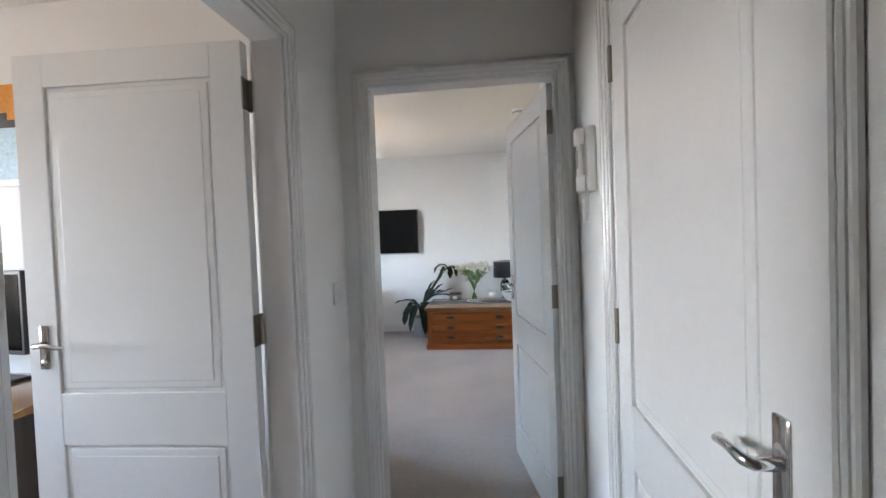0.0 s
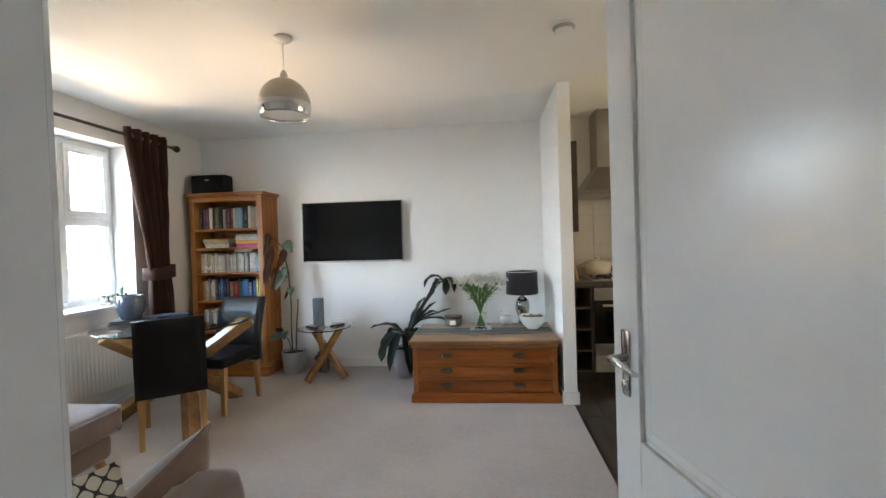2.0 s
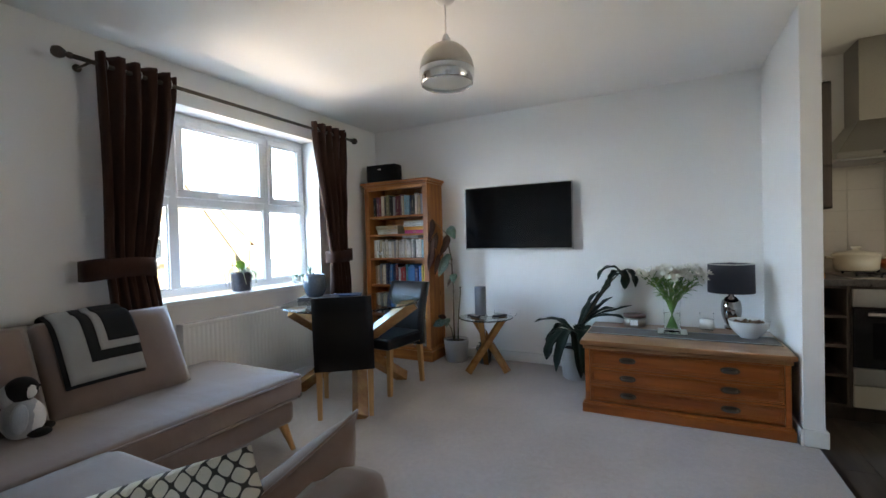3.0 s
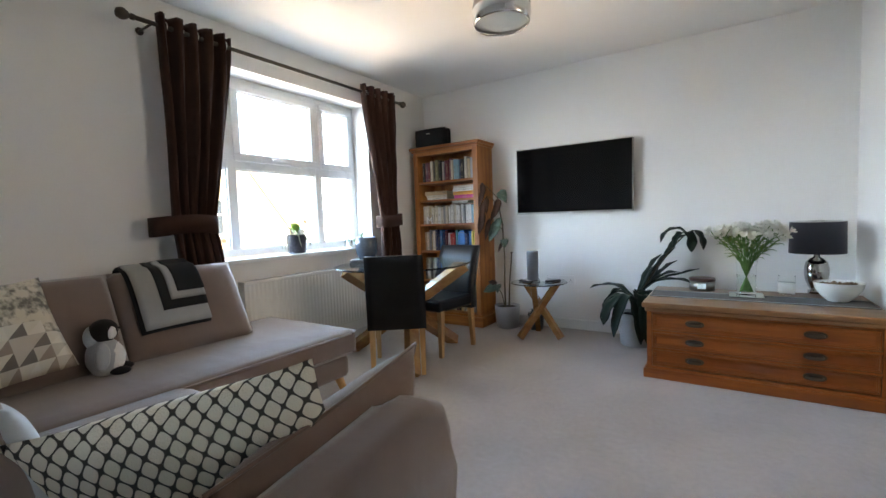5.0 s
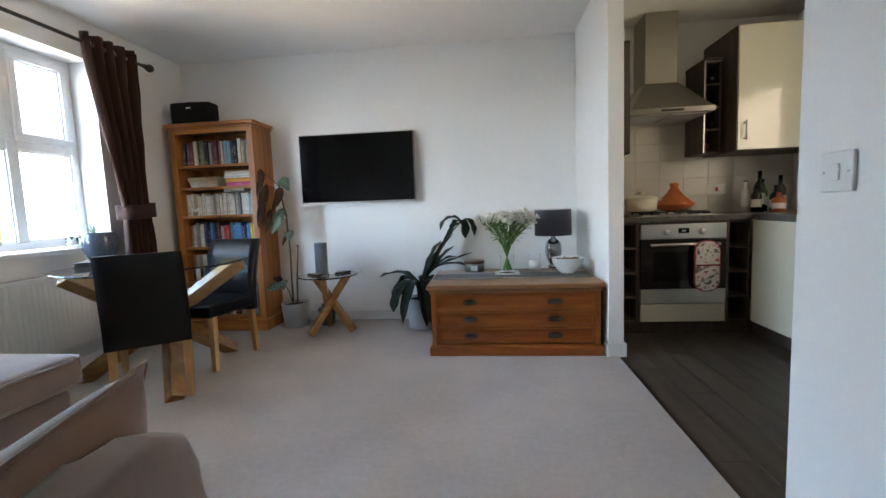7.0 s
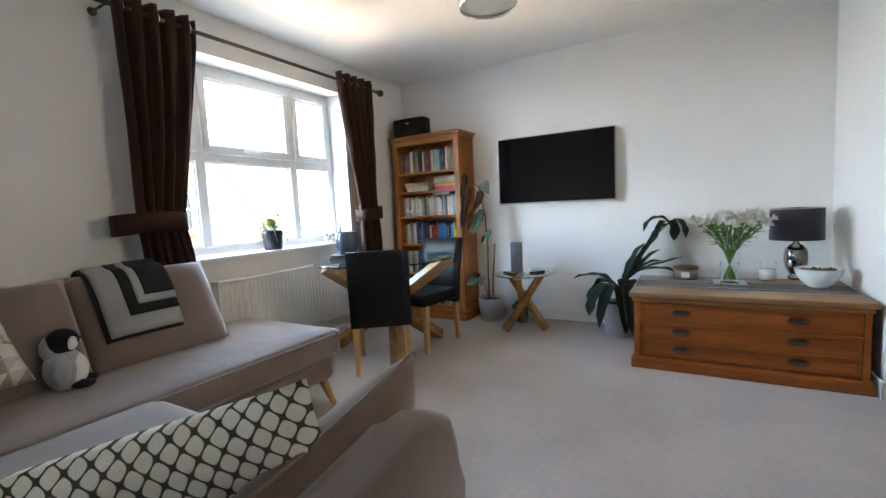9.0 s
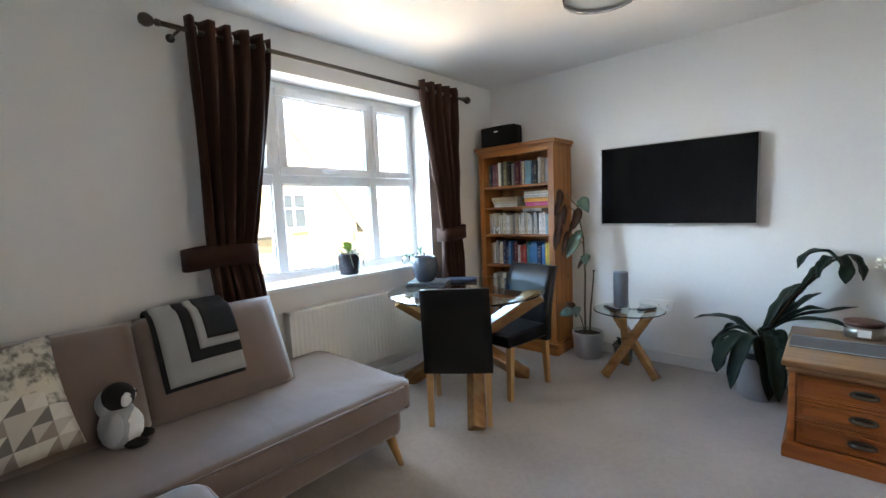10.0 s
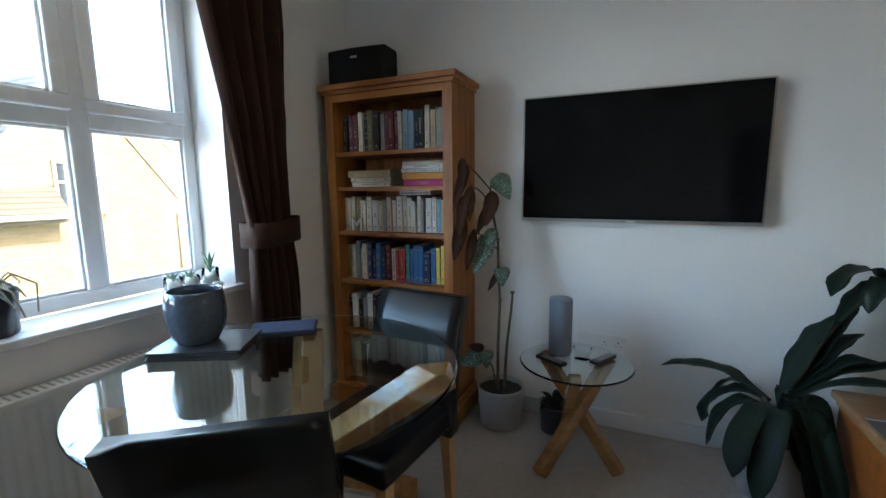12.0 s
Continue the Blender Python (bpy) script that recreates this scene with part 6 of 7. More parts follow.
    box("cover", (-0.12, -0.07, 0), (0.12, 0.07, 0.022), paint("dark_blue_cloth", (0.02, 0.035, 0.07), 0.5, 0.2), b, 0.006)
    v = thing("glazed_pot", "round blue-grey glazed ceramic pot on the place mats", "pot", pose(-2.27, 4.985, 0.7475 + 0.0312))
    lathe("body", [(0, 0), (0.058, 0), (0.065, 0.006), (0.084, 0.04), (0.093, 0.08), (0.0945, 0.11), (0.091, 0.15), (0.086, 0.178), (0.083, 0.181), (0.080, 0.178), (0.085, 0.15), (0.088, 0.11), (0.086, 0.08), (0.05, 0.02), (0, 0.016)], paint("blue_grey_glaze", (0.06, 0.078, 0.105), 0.10, 0.25, 8, 70, coat=0.4), v, 44)


small_things()


def plate(name, label, m, w, h, rockers, sockets=0, rocker_mat=WHITE):
    """A white wall plate that faces -y of its pose."""
    p = thing(name, label, "light switch" if rockers else "wall socket", m)
    box("plate", (-w / 2, -0.009, -h / 2), (w / 2, 0, h / 2), WHITE, p, 0.003)
    for k in range(rockers):
        x = (k - (rockers - 1) / 2) * 0.03
        box("rocker", (x - 0.011, -0.0135, -0.018), (x + 0.011, -0.009, 0.018), rocker_mat, p, 0.002, pose(0, 0, 0, 3))
    for x in (-w / 2 + 0.010, w / 2 - 0.010):
        box("screw_cap", (x - 0.003, -0.0105, -0.003), (x + 0.003, -0.009, 0.003), STEEL if rockers else WHITE, p, 0.001)
    for k in range(sockets):
        x = (k - (sockets - 1) / 2) * 0.066
        box("switch", (x - 0.007, -0.013, 0.012), (x + 0.007, -0.009, 0.028), WHITE, p, 0.002)
        bm = bmesh.new()
        add_box(bm, (x - 0.003, -0.0096, 0.002), (x + 0.003, -0.0088, 0.010))
        add_box(bm, (x - 0.014, -0.0096, -0.014), (x - 0.008, -0.0088, -0.010))
        add_box(bm, (x + 0.008, -0.0096, -0.014), (x + 0.014, -0.0088, -0.010))
        tagged(obj("pin_holes", bm, BLACK, p), kind="stuff")
    return p


plate("light_switch", "white light switch on the hall wall", pose(0.0, 2.045, 1.114, 0, 0, 90), 0.088, 0.088, 1)
plate("light_switch", "white light switch on the partition wall", pose(XP0, 3.50, 1.075, 0, 0, -90), 0.088, 0.088, 1)
plate("double_socket", "white double socket on the wall", pose(-1.01, YT, 0.465), 0.147, 0.088, 0, 2)
plate("data_socket", "white aerial socket plate on the wall", pose(-1.14, YT, 0.465), 0.088, 0.088, 0, 0)
plate("kitchen_switch", "white cooker switch with a red rocker", pose(2.16, YT - 0.0105, 1.095), 0.147, 0.088, 1, 1, paint("red_rocker_plastic", (0.45, 0.02, 0.02), 0.35, 0.05))


def entry_phone():
    p = thing("entry_phone", "white wall entry phone with a coiled cord", "entry phone", pose(HX, 1.885, 1.565, 0, 0, -90))
    box("base", (-0.045, -0.03, -0.11), (0.045, 0, 0.105), WHITE, p, 0.008)
    bm = bmesh.new()
    add_box(bm, (-0.024, -0.062, 0.045), (0.024, -0.03, 0.105), 0.010, 3)
    add_box(bm, (-0.022, -0.054, -0.06), (0.022, -0.038, 0.06), 0.008, 3)
    add_box(bm, (-0.024, -0.058, -0.11), (0.024, -0.03, -0.052), 0.010, 3)
    obj("handset", bm, WHITE, p, True)
    box("hook_slot", (-0.012, -0.0562, -0.03), (0.012, -0.054, 0.03), GREYPOT, p, 0.003)
    pts = []
    for k in range(260):
        t = k / 259
        a = t * math.pi
        c = Vector((-0.01 + 0.05 * t, -0.035, -0.11 - 0.10 * math.sin(a)))
        pts.append(c + Vector((0.0065 * math.cos(k * 0.9), 0.0065 * math.sin(k * 0.9), 0.002 * math.cos(k * 0.9))))
    tube("coiled_cord", pts, 0.0022, WHITE, p, 5)


entry_phone()
sm = thing("smoke_alarm", "white round smoke alarm on the ceiling", "smoke alarm", pose(0.907, 4.437, H))
lathe("body", [(0, 0), (0.062, 0), (0.062, -0.012), (0.056, -0.028), (0.045, -0.036), (0, -0.038)], WHITE, sm, 32)
lathe("vent_ring", [(0.050, -0.030), (0.058, -0.022), (0.060, -0.018), (0.062, -0.018), (0.058, -0.027), (0.050, -0.0335)], GREYPOT, sm, 32)


# ---- kitchen ----
CREAM = paint("cream_gloss_door", (0.66, 0.64, 0.53), 0.12, 0.02, 2, 30, coat=0.5)
CARCASS = wood("dark_oak_carcass", (0.085, 0.065, 0.052), (0.045, 0.034, 0.028), "z", 0.45, 1.0, knots=False)
WORKTOP = paint("dark_stone_worktop", (0.075, 0.07, 0.068), 0.3, 0.5, 40, 220)
TILE = paint("pale_glazed_tile", (0.66, 0.63, 0.57), 0.2, 0.03, 4, 60)
GROUT = paint("grey_grout", (0.57, 0.545, 0.49), 0.9, 0.08)
OVEN_GLASS = paint("black_oven_glass", (0.008, 0.008, 0.009), 0.06, 0.05)
TERRACOTTA = paint("orange_terracotta", (0.50, 0.13, 0.04), 0.35, 0.15, 8, 60)
ENAMEL = paint("cream_enamel", (0.72, 0.69, 0.56), 0.2, 0.04)
BOTTLE = glass("green_bottle_glass", (0.10, 0.22, 0.10))


def bar_handle(parent, m, length=0.14):
    bm = bmesh.new()
    add_tube(bm, [(0, -0.028, -length / 2), (0, -0.028, length / 2)], 0.006, 10)
    for z in (-length / 2 + 0.015, length / 2 - 0.015):
        add_tube(bm, [(0, 0, z), (0, -0.028, z)], 0.005, 8)
    bmesh.ops.transform(bm, matrix=m, verts=bm.verts)
    return tagged(obj("handle", bm, STEEL, parent, True), "brushed steel bar handle")


def bottle(name, label, m, r, h, mat, group="bottles"):
    b = thing(name, label, "bottle", m, group)
    lathe("glass_body", [(0, 0), (r, 0), (r, h * 0.6), (r * 0.85, h * 0.67), (r * 0.36, h * 0.76), (r * 0.34, h * 0.97), (0, h * 0.97)], mat, b, 20)
    lathe("cap", [(0, h * 0.965), (r * 0.4, h * 0.965), (r * 0.4, h), (0, h)], BLACK, b, 14)
    lathe("paper_label", [(r * 1.01, h * 0.18), (r * 1.01, h * 0.45)], CERAMIC, b, 20)
    return b


def wine_rack(name, label, x0, x1, y0, y1, z0, z1, n, full):
    k = thing(name, label, "wine rack", pose(0, 0, 0))
    t = 0.016
    for x in (x0, x1 - t):
        box("side", (x, y0, z0), (x + t, y1, z1), CARCASS, k, 0.001)
    box("back", (x0 + t, y1 - 0.01, z0), (x1 - t, y1, z1), CARCASS, k)
    for i in range(n + 1):
        z = z0 + (z1 - z0 - t) * i / n
        box("shelf", (x0 + t, y0 + 0.003, z), (x1 - t, y1 - 0.01, z + t), CARCASS, k)
        if i in full:
            bottle("wine_bottle", "wine bottle lying in the rack", pose((x0 + x1) / 2, y1 - 0.02, z + t + 0.04, 90, 0, 0), 0.037, min(0.29, y1 - y0 - 0.03), BOTTLE if i % 2 else TERRACOTTA, "wine bottles in the racks")
    if name == "open_wine_rack":
        boxes("edge_trim", [((x0 - 0.001, y0 - 0.003, z0), (x0 + 0.006, y0, z1)), ((x0, y0 - 0.003, z1 - 0.01), (x1, y0, z1))], STEEL, k)
    return k


HOOD = paint("brushed_hood_steel", (0.33, 0.31, 0.28), 0.33, 0.08, 4, 160, metal=1.0)


def kitchen():
    yf, yb = 5.80, YT - 0.01
    wine_rack("wine_rack", "narrow dark wine rack beside the oven", 1.125, 1.345, yf, yb, 0.10, 0.86, 4, (0, 1, 2))
    wine_rack("wine_rack", "narrow dark wine rack beside the oven", 1.965, 2.125, yf, yb, 0.10, 0.86, 4, (3,))
    # oven
    o = thing("built_in_oven", "stainless steel built-in oven with a glass door", "oven", pose(1.655, yf, 0))
    w = 0.298
    box("housing", (-w - 0.008, 0.004, 0.10), (w + 0.008, 0.58, 0.86), CARCASS, o)
    box("control_panel", (-w, -0.018, 0.735), (w, 0.004, 0.842), STEEL, o, 0.002)
    d = box("door", (-w, -0.02, 0.36), (w, 0.004, 0.728), OVEN_GLASS, o, 0.003)
    box("lower_trim", (-w, -0.02, 0.252), (w, 0.004, 0.357), STEEL, o, 0.002)
    box("drawer_front", (-w, -0.016, 0.112), (w, 0.004, 0.245), paint("cream_drawer", (0.50, 0.47, 0.40), 0.3, 0.02), o, 0.002)
    box("door_window", (-0.21, -0.0215, 0.42), (0.21, -0.02, 0.64), SCREEN, d)
    bm = bmesh.new()
    add_tube(bm, [(-0.24, -0.055, 0.695), (0.24, -0.055, 0.695)], 0.010, 12)
    for x in (-0.21, 0.21):
        add_tube(bm, [(x, -0.02, 0.695), (x, -0.055, 0.695)], 0.008, 8)
    obj("handle", bm, STEEL, d, True)
    for x in (-0.12, 0.13):
        lathe("knob", [(0, 0), (0.022, 0), (0.020, 0.02), (0.017, 0.024), (0, 0.024)], STEEL, o, 20, m=Matrix.Translation((x, -0.018, 0.785)) @ pose(0, 0, 0, 90))
    box("clock_display", (-0.035, -0.0195, 0.775), (0.04, -0.018, 0.812), SCREEN, o)
    box("clock_digits", (-0.012, -0.0203, 0.787), (0.018, -0.0195, 0.799), paint("grey_digits", (0.3, 0.32, 0.32), 0.4), o)
    # worktop and hob
    c = thing("worktop", "dark stone-effect kitchen worktop with square edge", "worktop")
    boxes("slab", [((1.11, 5.775, 0.862), (KX, YT - 0.002, 0.90)), ((2.125, 4.2, 0.862), (KX, 5.775, 0.90))], WORKTOP, c, 0.003)
    h = thing("gas_hob", "steel gas hob with black pan supports", "hob", pose(1.655, 6.08, 0.90))
    box("plate", (-0.29, -0.25, 0), (0.29, 0.25, 0.008), STEEL, h, 0.003)
    bm = bmesh.new()
    for x in (-0.14, 0.14):
        for y in (-0.12, 0.12):
            for a in (0, 90):
                m = Matrix.Translation((x, y, 0.02)) @ pose(0, 0, 0, 0, 0, a)
                add_box(bm, (-0.10, -0.005, 0.0), (0.10, 0.005, 0.014), 0.0, 1, m)
                for s in (-0.095, 0.085):
                    add_box(bm, (s, -0.005, -0.013), (s + 0.01, 0.005, 0.002), 0.0, 1, m)
            add_lathe(bm, [(0, 0.022), (0.03, 0.02), (0.034, 0.008), (0, 0.008)], 16, (x, y, 0))
    obj("pan_support", bm, BLACK, h)
    for k in range(4):
        lathe("knob", [(0, 0.008), (0.016, 0.008), (0.014, 0.026), (0, 0.026)], BLACK, h, 16, at=(0.24, -0.15 + 0.07 * k, 0))
    p = thing("casserole", "cream enamel casserole with a lid on the hob", "casserole", pose(1.472, 6.12, 0.935))
    lathe("body", [(0, 0), (0.10, 0), (0.112, 0.012), (0.122, 0.10), (0, 0.10)], ENAMEL, p, 40)
    lathe("lid", [(0.126, 0.10), (0.126, 0.108), (0.09, 0.125), (0.03, 0.134), (0.02, 0.137), (0.016, 0.148), (0.026, 0.152), (0.026, 0.162), (0, 0.165)], ENAMEL, p, 40)
    for s in (-1, 1):
        tube("handle", [(s * 0.118, -0.03, 0.085), (s * 0.15, -0.026, 0.088), (s * 0.15, 0.026, 0.088), (s * 0.118, 0.03, 0.085)], 0.008, ENAMEL, p, 8)
    t = thing("tagine", "orange terracotta tagine on the hob", "tagine", pose(1.722, 6.12, 0.935))
    lathe("dish", [(0, 0), (0.095, 0), (0.13, 0.025), (0.15, 0.05), (0.15, 0.058), (0, 0.058)], TERRACOTTA, t, 40)
    lathe("cone_lid", [(0.135, 0.058), (0.132, 0.068), (0.09, 0.105), (0.055, 0.14), (0.034, 0.172), (0.026, 0.186), (0.034, 0.196), (0.034, 0.212), (0.022, 0.222), (0, 0.223)], TERRACOTTA, t, 40)
    b = thing("chopping_board", "wooden chopping board leaning on the partition by the hob", "chopping board", pose(1.245, 5.86, 0.90, 0, -11, 0))
    box("board", (-0.02, 0, 0), (0.004, 0.24, 0.34), OAK, b, 0.006)
    # oven gloves over the door handle
    g = thing("oven_gloves", "patterned oven gloves with red edging on the handle", "oven gloves", pose(1.80, yf - 0.068, 0))
    m, nt, bs = nodes_of("printed_cotton")
    n = noise_node(nt, 32, 4)
    r = ramp(nt, n.outputs[0], [(0.40, (0.16, 0.14, 0.14)), (0.47, (0.70, 0.66, 0.62)), (0.60, (0.70, 0.66, 0.62)), (0.66, (0.45, 0.08, 0.09))])
    nt.links.new(r.outputs[0], bs.inputs["Base Color"])
    bs.inputs["Roughness"].default_value = 0.9
    RED = fabric("red_binding", (0.30, 0.02, 0.03), 0.1)
    slab_m = pose(0, 0, 0)
    bm = bmesh.new()
    round_slab(bm, 0.165, 0.36, -0.010, 0.010, 0.07, 0.006)
    bmesh.ops.transform(bm, matrix=Matrix.Translation((0, 0, 0.535)) @ pose(0, 0, 0, 90), verts=bm.verts)
    obj("quilted_panel", bm, m, g, True)
    bm = bmesh.new()
    round_slab(bm, 0.18, 0.375, -0.007, 0.007, 0.075, 0.004)
    bmesh.ops.transform(bm, matrix=Matrix.Translation((0, 0.002, 0.535)) @ pose(0, 0, 0, 90), verts=bm.verts)
    obj("binding", bm, RED, g, True)
    box("pocket_edge", (-0.082, -0.0125, 0.535), (0.082, -0.009, 0.548), RED, g, 0.001)
    # base units along the side
    u = thing("base_cabinet", "cream gloss base cabinet with a steel handle", "cabinet", pose(2.145, 5.785, 0))
    box("body", (0.004, -0.60, 0.10), (0.58, 0.0, 0.86), CARCASS, u)
    dd = box("door", (-0.016, -0.597, 0.115), (0.004, -0.004, 0.855), CREAM, u, 0.002)
    bar_handle(dd, Matrix.Translation((-0.016, -0.5, 0.70)) @ pose(0, 0, 0, 0, 0, -90), 0.16)
    u2 = copy_thing(u, pose(2.145, 5.183, 0))
    k = thing("plinth_board", "dark kitchen plinth under the units", "plinth")
    boxes("board", [((1.125, 5.86, 0.0), (2.19, 5.875, 0.10)), ((2.19, 4.58, 0.0), (2.205, 5.875, 0.10))], CARCASS, k)
    # wall units
    wine_rack("open_wine_rack", "open dark wall rack with bottles", 1.905, 2.03, 6.05, yb, 1.37, 2.06, 4, (0, 1, 3))
    s = thing("wall_cabinet", "tall corner wall cabinet with a cream gloss door", "cabinet")
    bm = bmesh.new()
    foot = [(2.045, yb), (2.045, 5.882), (KX - 0.004, 5.882), (KX - 0.004, yb)]
    lo = [bm.verts.new((x, y, 1.36)) for x, y in foot]
    hi = [bm.verts.new((x, y, 2.24)) for x, y in foot]
    for i in range(len(foot)):
        bm.faces.new((lo[i], lo[(i + 1) % len(foot)], hi[(i + 1) % len(foot)], hi[i]))
    bm.faces.new(lo[::-1])
    bm.faces.new(hi)
    obj("body", bm, CARCASS, s)
    q = box("door", (0.002, -0.02, 1.365), (0.44, 0, 2.235), CREAM, s, 0.002, pose(2.05, 5.88, 0))
    bar_handle(q, pose(2.05, 5.88, 0) @ Matrix.Translation((0.045, -0.02, 1.50)), 0.14)
    box("cornice", (1.90, 6.03, 2.062), (2.03, yb, 2.075), CARCASS, s)
    # extractor
    e = thing("cooker_hood", "brushed steel chimney cooker hood", "cooker hood", pose(1.61, yb, 0))
    bm = bmesh.new()
    add_box(bm, (-0.30, -0.49, 1.66), (0.30, 0, 1.70), 0.003)
    obj("canopy_edge", bm, HOOD, e)
    bm = bmesh.new()
    base = [bm.verts.new(v) for v in ((-0.29, -0.48, 1.70), (0.29, -0.48, 1.70), (0.29, 0, 1.70), (-0.29, 0, 1.70))]
    top = [bm.verts.new(v) for v in ((-0.125, -0.27, 1.93), (0.125, -0.27, 1.93), (0.125, 0, 1.93), (-0.125, 0, 1.93))]
    for i in range(4):
        bm.faces.new((base[i], base[(i + 1) % 4], top[(i + 1) % 4], top[i]))
    obj("canopy", bm, HOOD, e)
    box("chimney", (-0.12, -0.265, 1.92), (0.12, 0, H - 0.002), HOOD, e, 0.002)
    boxes("filter", [((-0.27, -0.45, 1.652), (-0.01, -0.05, 1.66)), ((0.01, -0.45, 1.652), (0.27, -0.05, 1.66))], GREYPOT, e)
    box("button_strip", (-0.08, -0.492, 1.672), (0.08, -0.49, 1.688), BLACK, e)
    # rack on the partition's kitchen side, bottles on the worktop
    r = thing("spice_rack", "dark wall rack of jars on the partition", "spice rack", pose(XP1, 5.60, 1.33))
    for z in (0.0, 0.23, 0.46, 0.69):
        box("shelf", (0.0, -0.20, z), (0.055, 0.20, z + 0.012), CARCASS, r)
    for y in (-0.2, 0.188):
        box("upright", (0.0, y, 0), (0.055, y + 0.012, 0.702), CARCASS, r)
    rnd = random.Random(3)
    cols = [TERRACOTTA, BOTTLE, CERAMIC, BOOK_MATS["yellow"], STEEL, BOOK_MATS["red"]]
    for z in (0.012, 0.242, 0.472):
        for i in range(6):
            lathe("spice_jar", [(0, 0), (0.021, 0), (0.021, 0.09), (0.018, 0.095), (0.018, 0.12), (0, 0.12)], rnd.choice(cols), r, 14, at=(0.029, -0.16 + 0.06 * i, z))
    for x, y, rr, hh, mt in ((2.30, 6.2, 0.034, 0.25, CERAMIC), (2.36, 6.12, 0.04, 0.32, BOTTLE), (2.44, 6.22, 0.036, 0.26, BOTTLE), (2.30, 6.05, 0.035, 0.22, OVEN_GLASS), (2.42, 6.02, 0.04, 0.2, BLACK), (2.5, 6.1, 0.04, 0.28, BOTTLE), (2.38, 5.92, 0.045, 0.15, TERRACOTTA)):
        bottle("bottle", "oil and sauce bottle on the worktop", pose(x, y, 0.90), rr, hh, mt, "bottles on the worktop")


kitchen()


# ---- study, seen past its open door ----
def study():
    d = thing("desk", "wooden desk against the study wall", "desk", pose(-1.85, 1.86, 0))
    box("top", (-0.75, -0.33, 0.72), (0.75, 0.33, 0.75), OAK_X, d, 0.004)
    for x in (-0.72, 0.66):
        box("leg", (x, -0.3, 0), (x + 0.06, 0.3, 0.72), CARCASS, d, 0.003)
    m = thing("monitor", "black computer monitor on the desk", "monitor", pose(-1.62, 2.02, 0.75, 0, 0, -8))
    box("panel", (-0.28, -0.02, 0.14), (0.28, 0.02, 0.50), BLACK, m, 0.004)
    box("screen", (-0.265, -0.0225, 0.16), (0.265, -0.02, 0.485), SCREEN, m)
    box("stand", (-0.03, 0.0, 0.012), (0.03, 0.03, 0.2), BLACK, m, 0.004)
    box("foot", (-0.13, -0.09, 0), (0.13, 0.09, 0.014), BLACK, m, 0.004)
    k = thing("keyboard", "black keyboard on the desk", "keyboard", pose(-1.55, 1.72, 0.75, 0, 0, -6))
    box("case", (-0.21, -0.065, 0), (0.21, 0.065, 0.016), BLACK, k, 0.004)
    bm = bmesh.new()
    for i in range(16):
        for j in range(5):
            add_box(bm, (-0.2 + i * 0.025, -0.056 + j * 0.0225, 0.016), (-0.18 + i * 0.025, -0.038 + j * 0.0225, 0.021))
    tagged(obj("keys", bm, BLACK, k), kind="stuff")
    p = thing("poster", "framed print of an orange sky over pale blue", "picture", pose(-1.85, YD0, 1.88))
    w, h = 0.31, 0.24
    box("backing", (-w, -0.012, -h), (w, 0, h), WHITE, p, 0.002)
    box("orange_field", (-w + 0.01, -0.014, 0.06), (w - 0.01, -0.012, h - 0.01), paint("orange_print", (0.70, 0.26, 0.03), 0.5, 0.2), p)
    boxes("skyline", [((-w + 0.01, -0.0155, 0.03), (w - 0.01, -0.012, 0.065)), ((0.20, -0.0155, 0.065), (0.25, -0.014, 0.10)), ((0.05, -0.0155, 0.065), (0.12, -0.014, 0.085))], BLACK, p)
    box("blue_field", (-w + 0.01, -0.014, -h + 0.03), (w - 0.01, -0.012, 0.028), paint("blue_print", (0.35, 0.50, 0.60), 0.5, 0.3), p)


study()


# ---- outside the window ----
def brick_material(name, colour, mortar):
    m, nt, b = nodes_of(name)
    t = nt.nodes.new("ShaderNodeTexBrick")
    t.inputs["Scale"].default_value = 1.0
    t.inputs["Brick Width"].default_value, t.inputs["Row Height"].default_value, t.inputs["Mortar Size"].default_value = 0.225, 0.075, 0.006
    t.inputs["Color1"].default_value, t.inputs["Color2"].default_value, t.inputs["Mortar"].default_value = (*colour, 1), (*shade(colour, 0.82), 1), (*mortar, 1)
    tc, sp = nt.nodes.new("ShaderNodeTexCoord"), nt.nodes.new("ShaderNodeSeparateXYZ")
    add, cx = nt.nodes.new("ShaderNodeMath"), nt.nodes.new("ShaderNodeCombineXYZ")
    nt.links.new(tc.outputs["Object"], sp.inputs[0])
    nt.links.new(sp.outputs[0], add.inputs[0])
    nt.links.new(sp.outputs[1], add.inputs[1])
    nt.links.new(add.outputs[0], cx.inputs[0])
    nt.links.new(sp.outputs[2], cx.inputs[1])
    nt.links.new(cx.outputs[0], t.inputs["Vector"])
    nt.links.new(t.outputs[0], b.inputs["Base Color"])
    b.inputs["Roughness"].default_value = 0.9
    return m


YELLOW_BRICK = brick_material("yellow_brick", (0.60, 0.49, 0.34), (0.50, 0.47, 0.42))
RED_BRICK = brick_material("red_brick", (0.32, 0.12, 0.07), (0.40, 0.36, 0.32))
ROOF = paint("grey_roof_tile", (0.20, 0.19, 0.185), 0.8, 0.15, 1, 20)
ROOF_RED = paint("red_roof_tile", (0.26, 0.13, 0.09), 0.8, 0.15, 1, 20)
TARMAC = paint("tarmac", (0.07, 0.07, 0.072), 0.9, 0.15, 1, 40)
PAVING = paint("pale_paving", (0.32, 0.31, 0.29), 0.9, 0.12, 1, 40)
DARKPANE = paint("far_window_glass", (0.08, 0.11, 0.15), 0.05, 0.05)
GROUND = -2.85
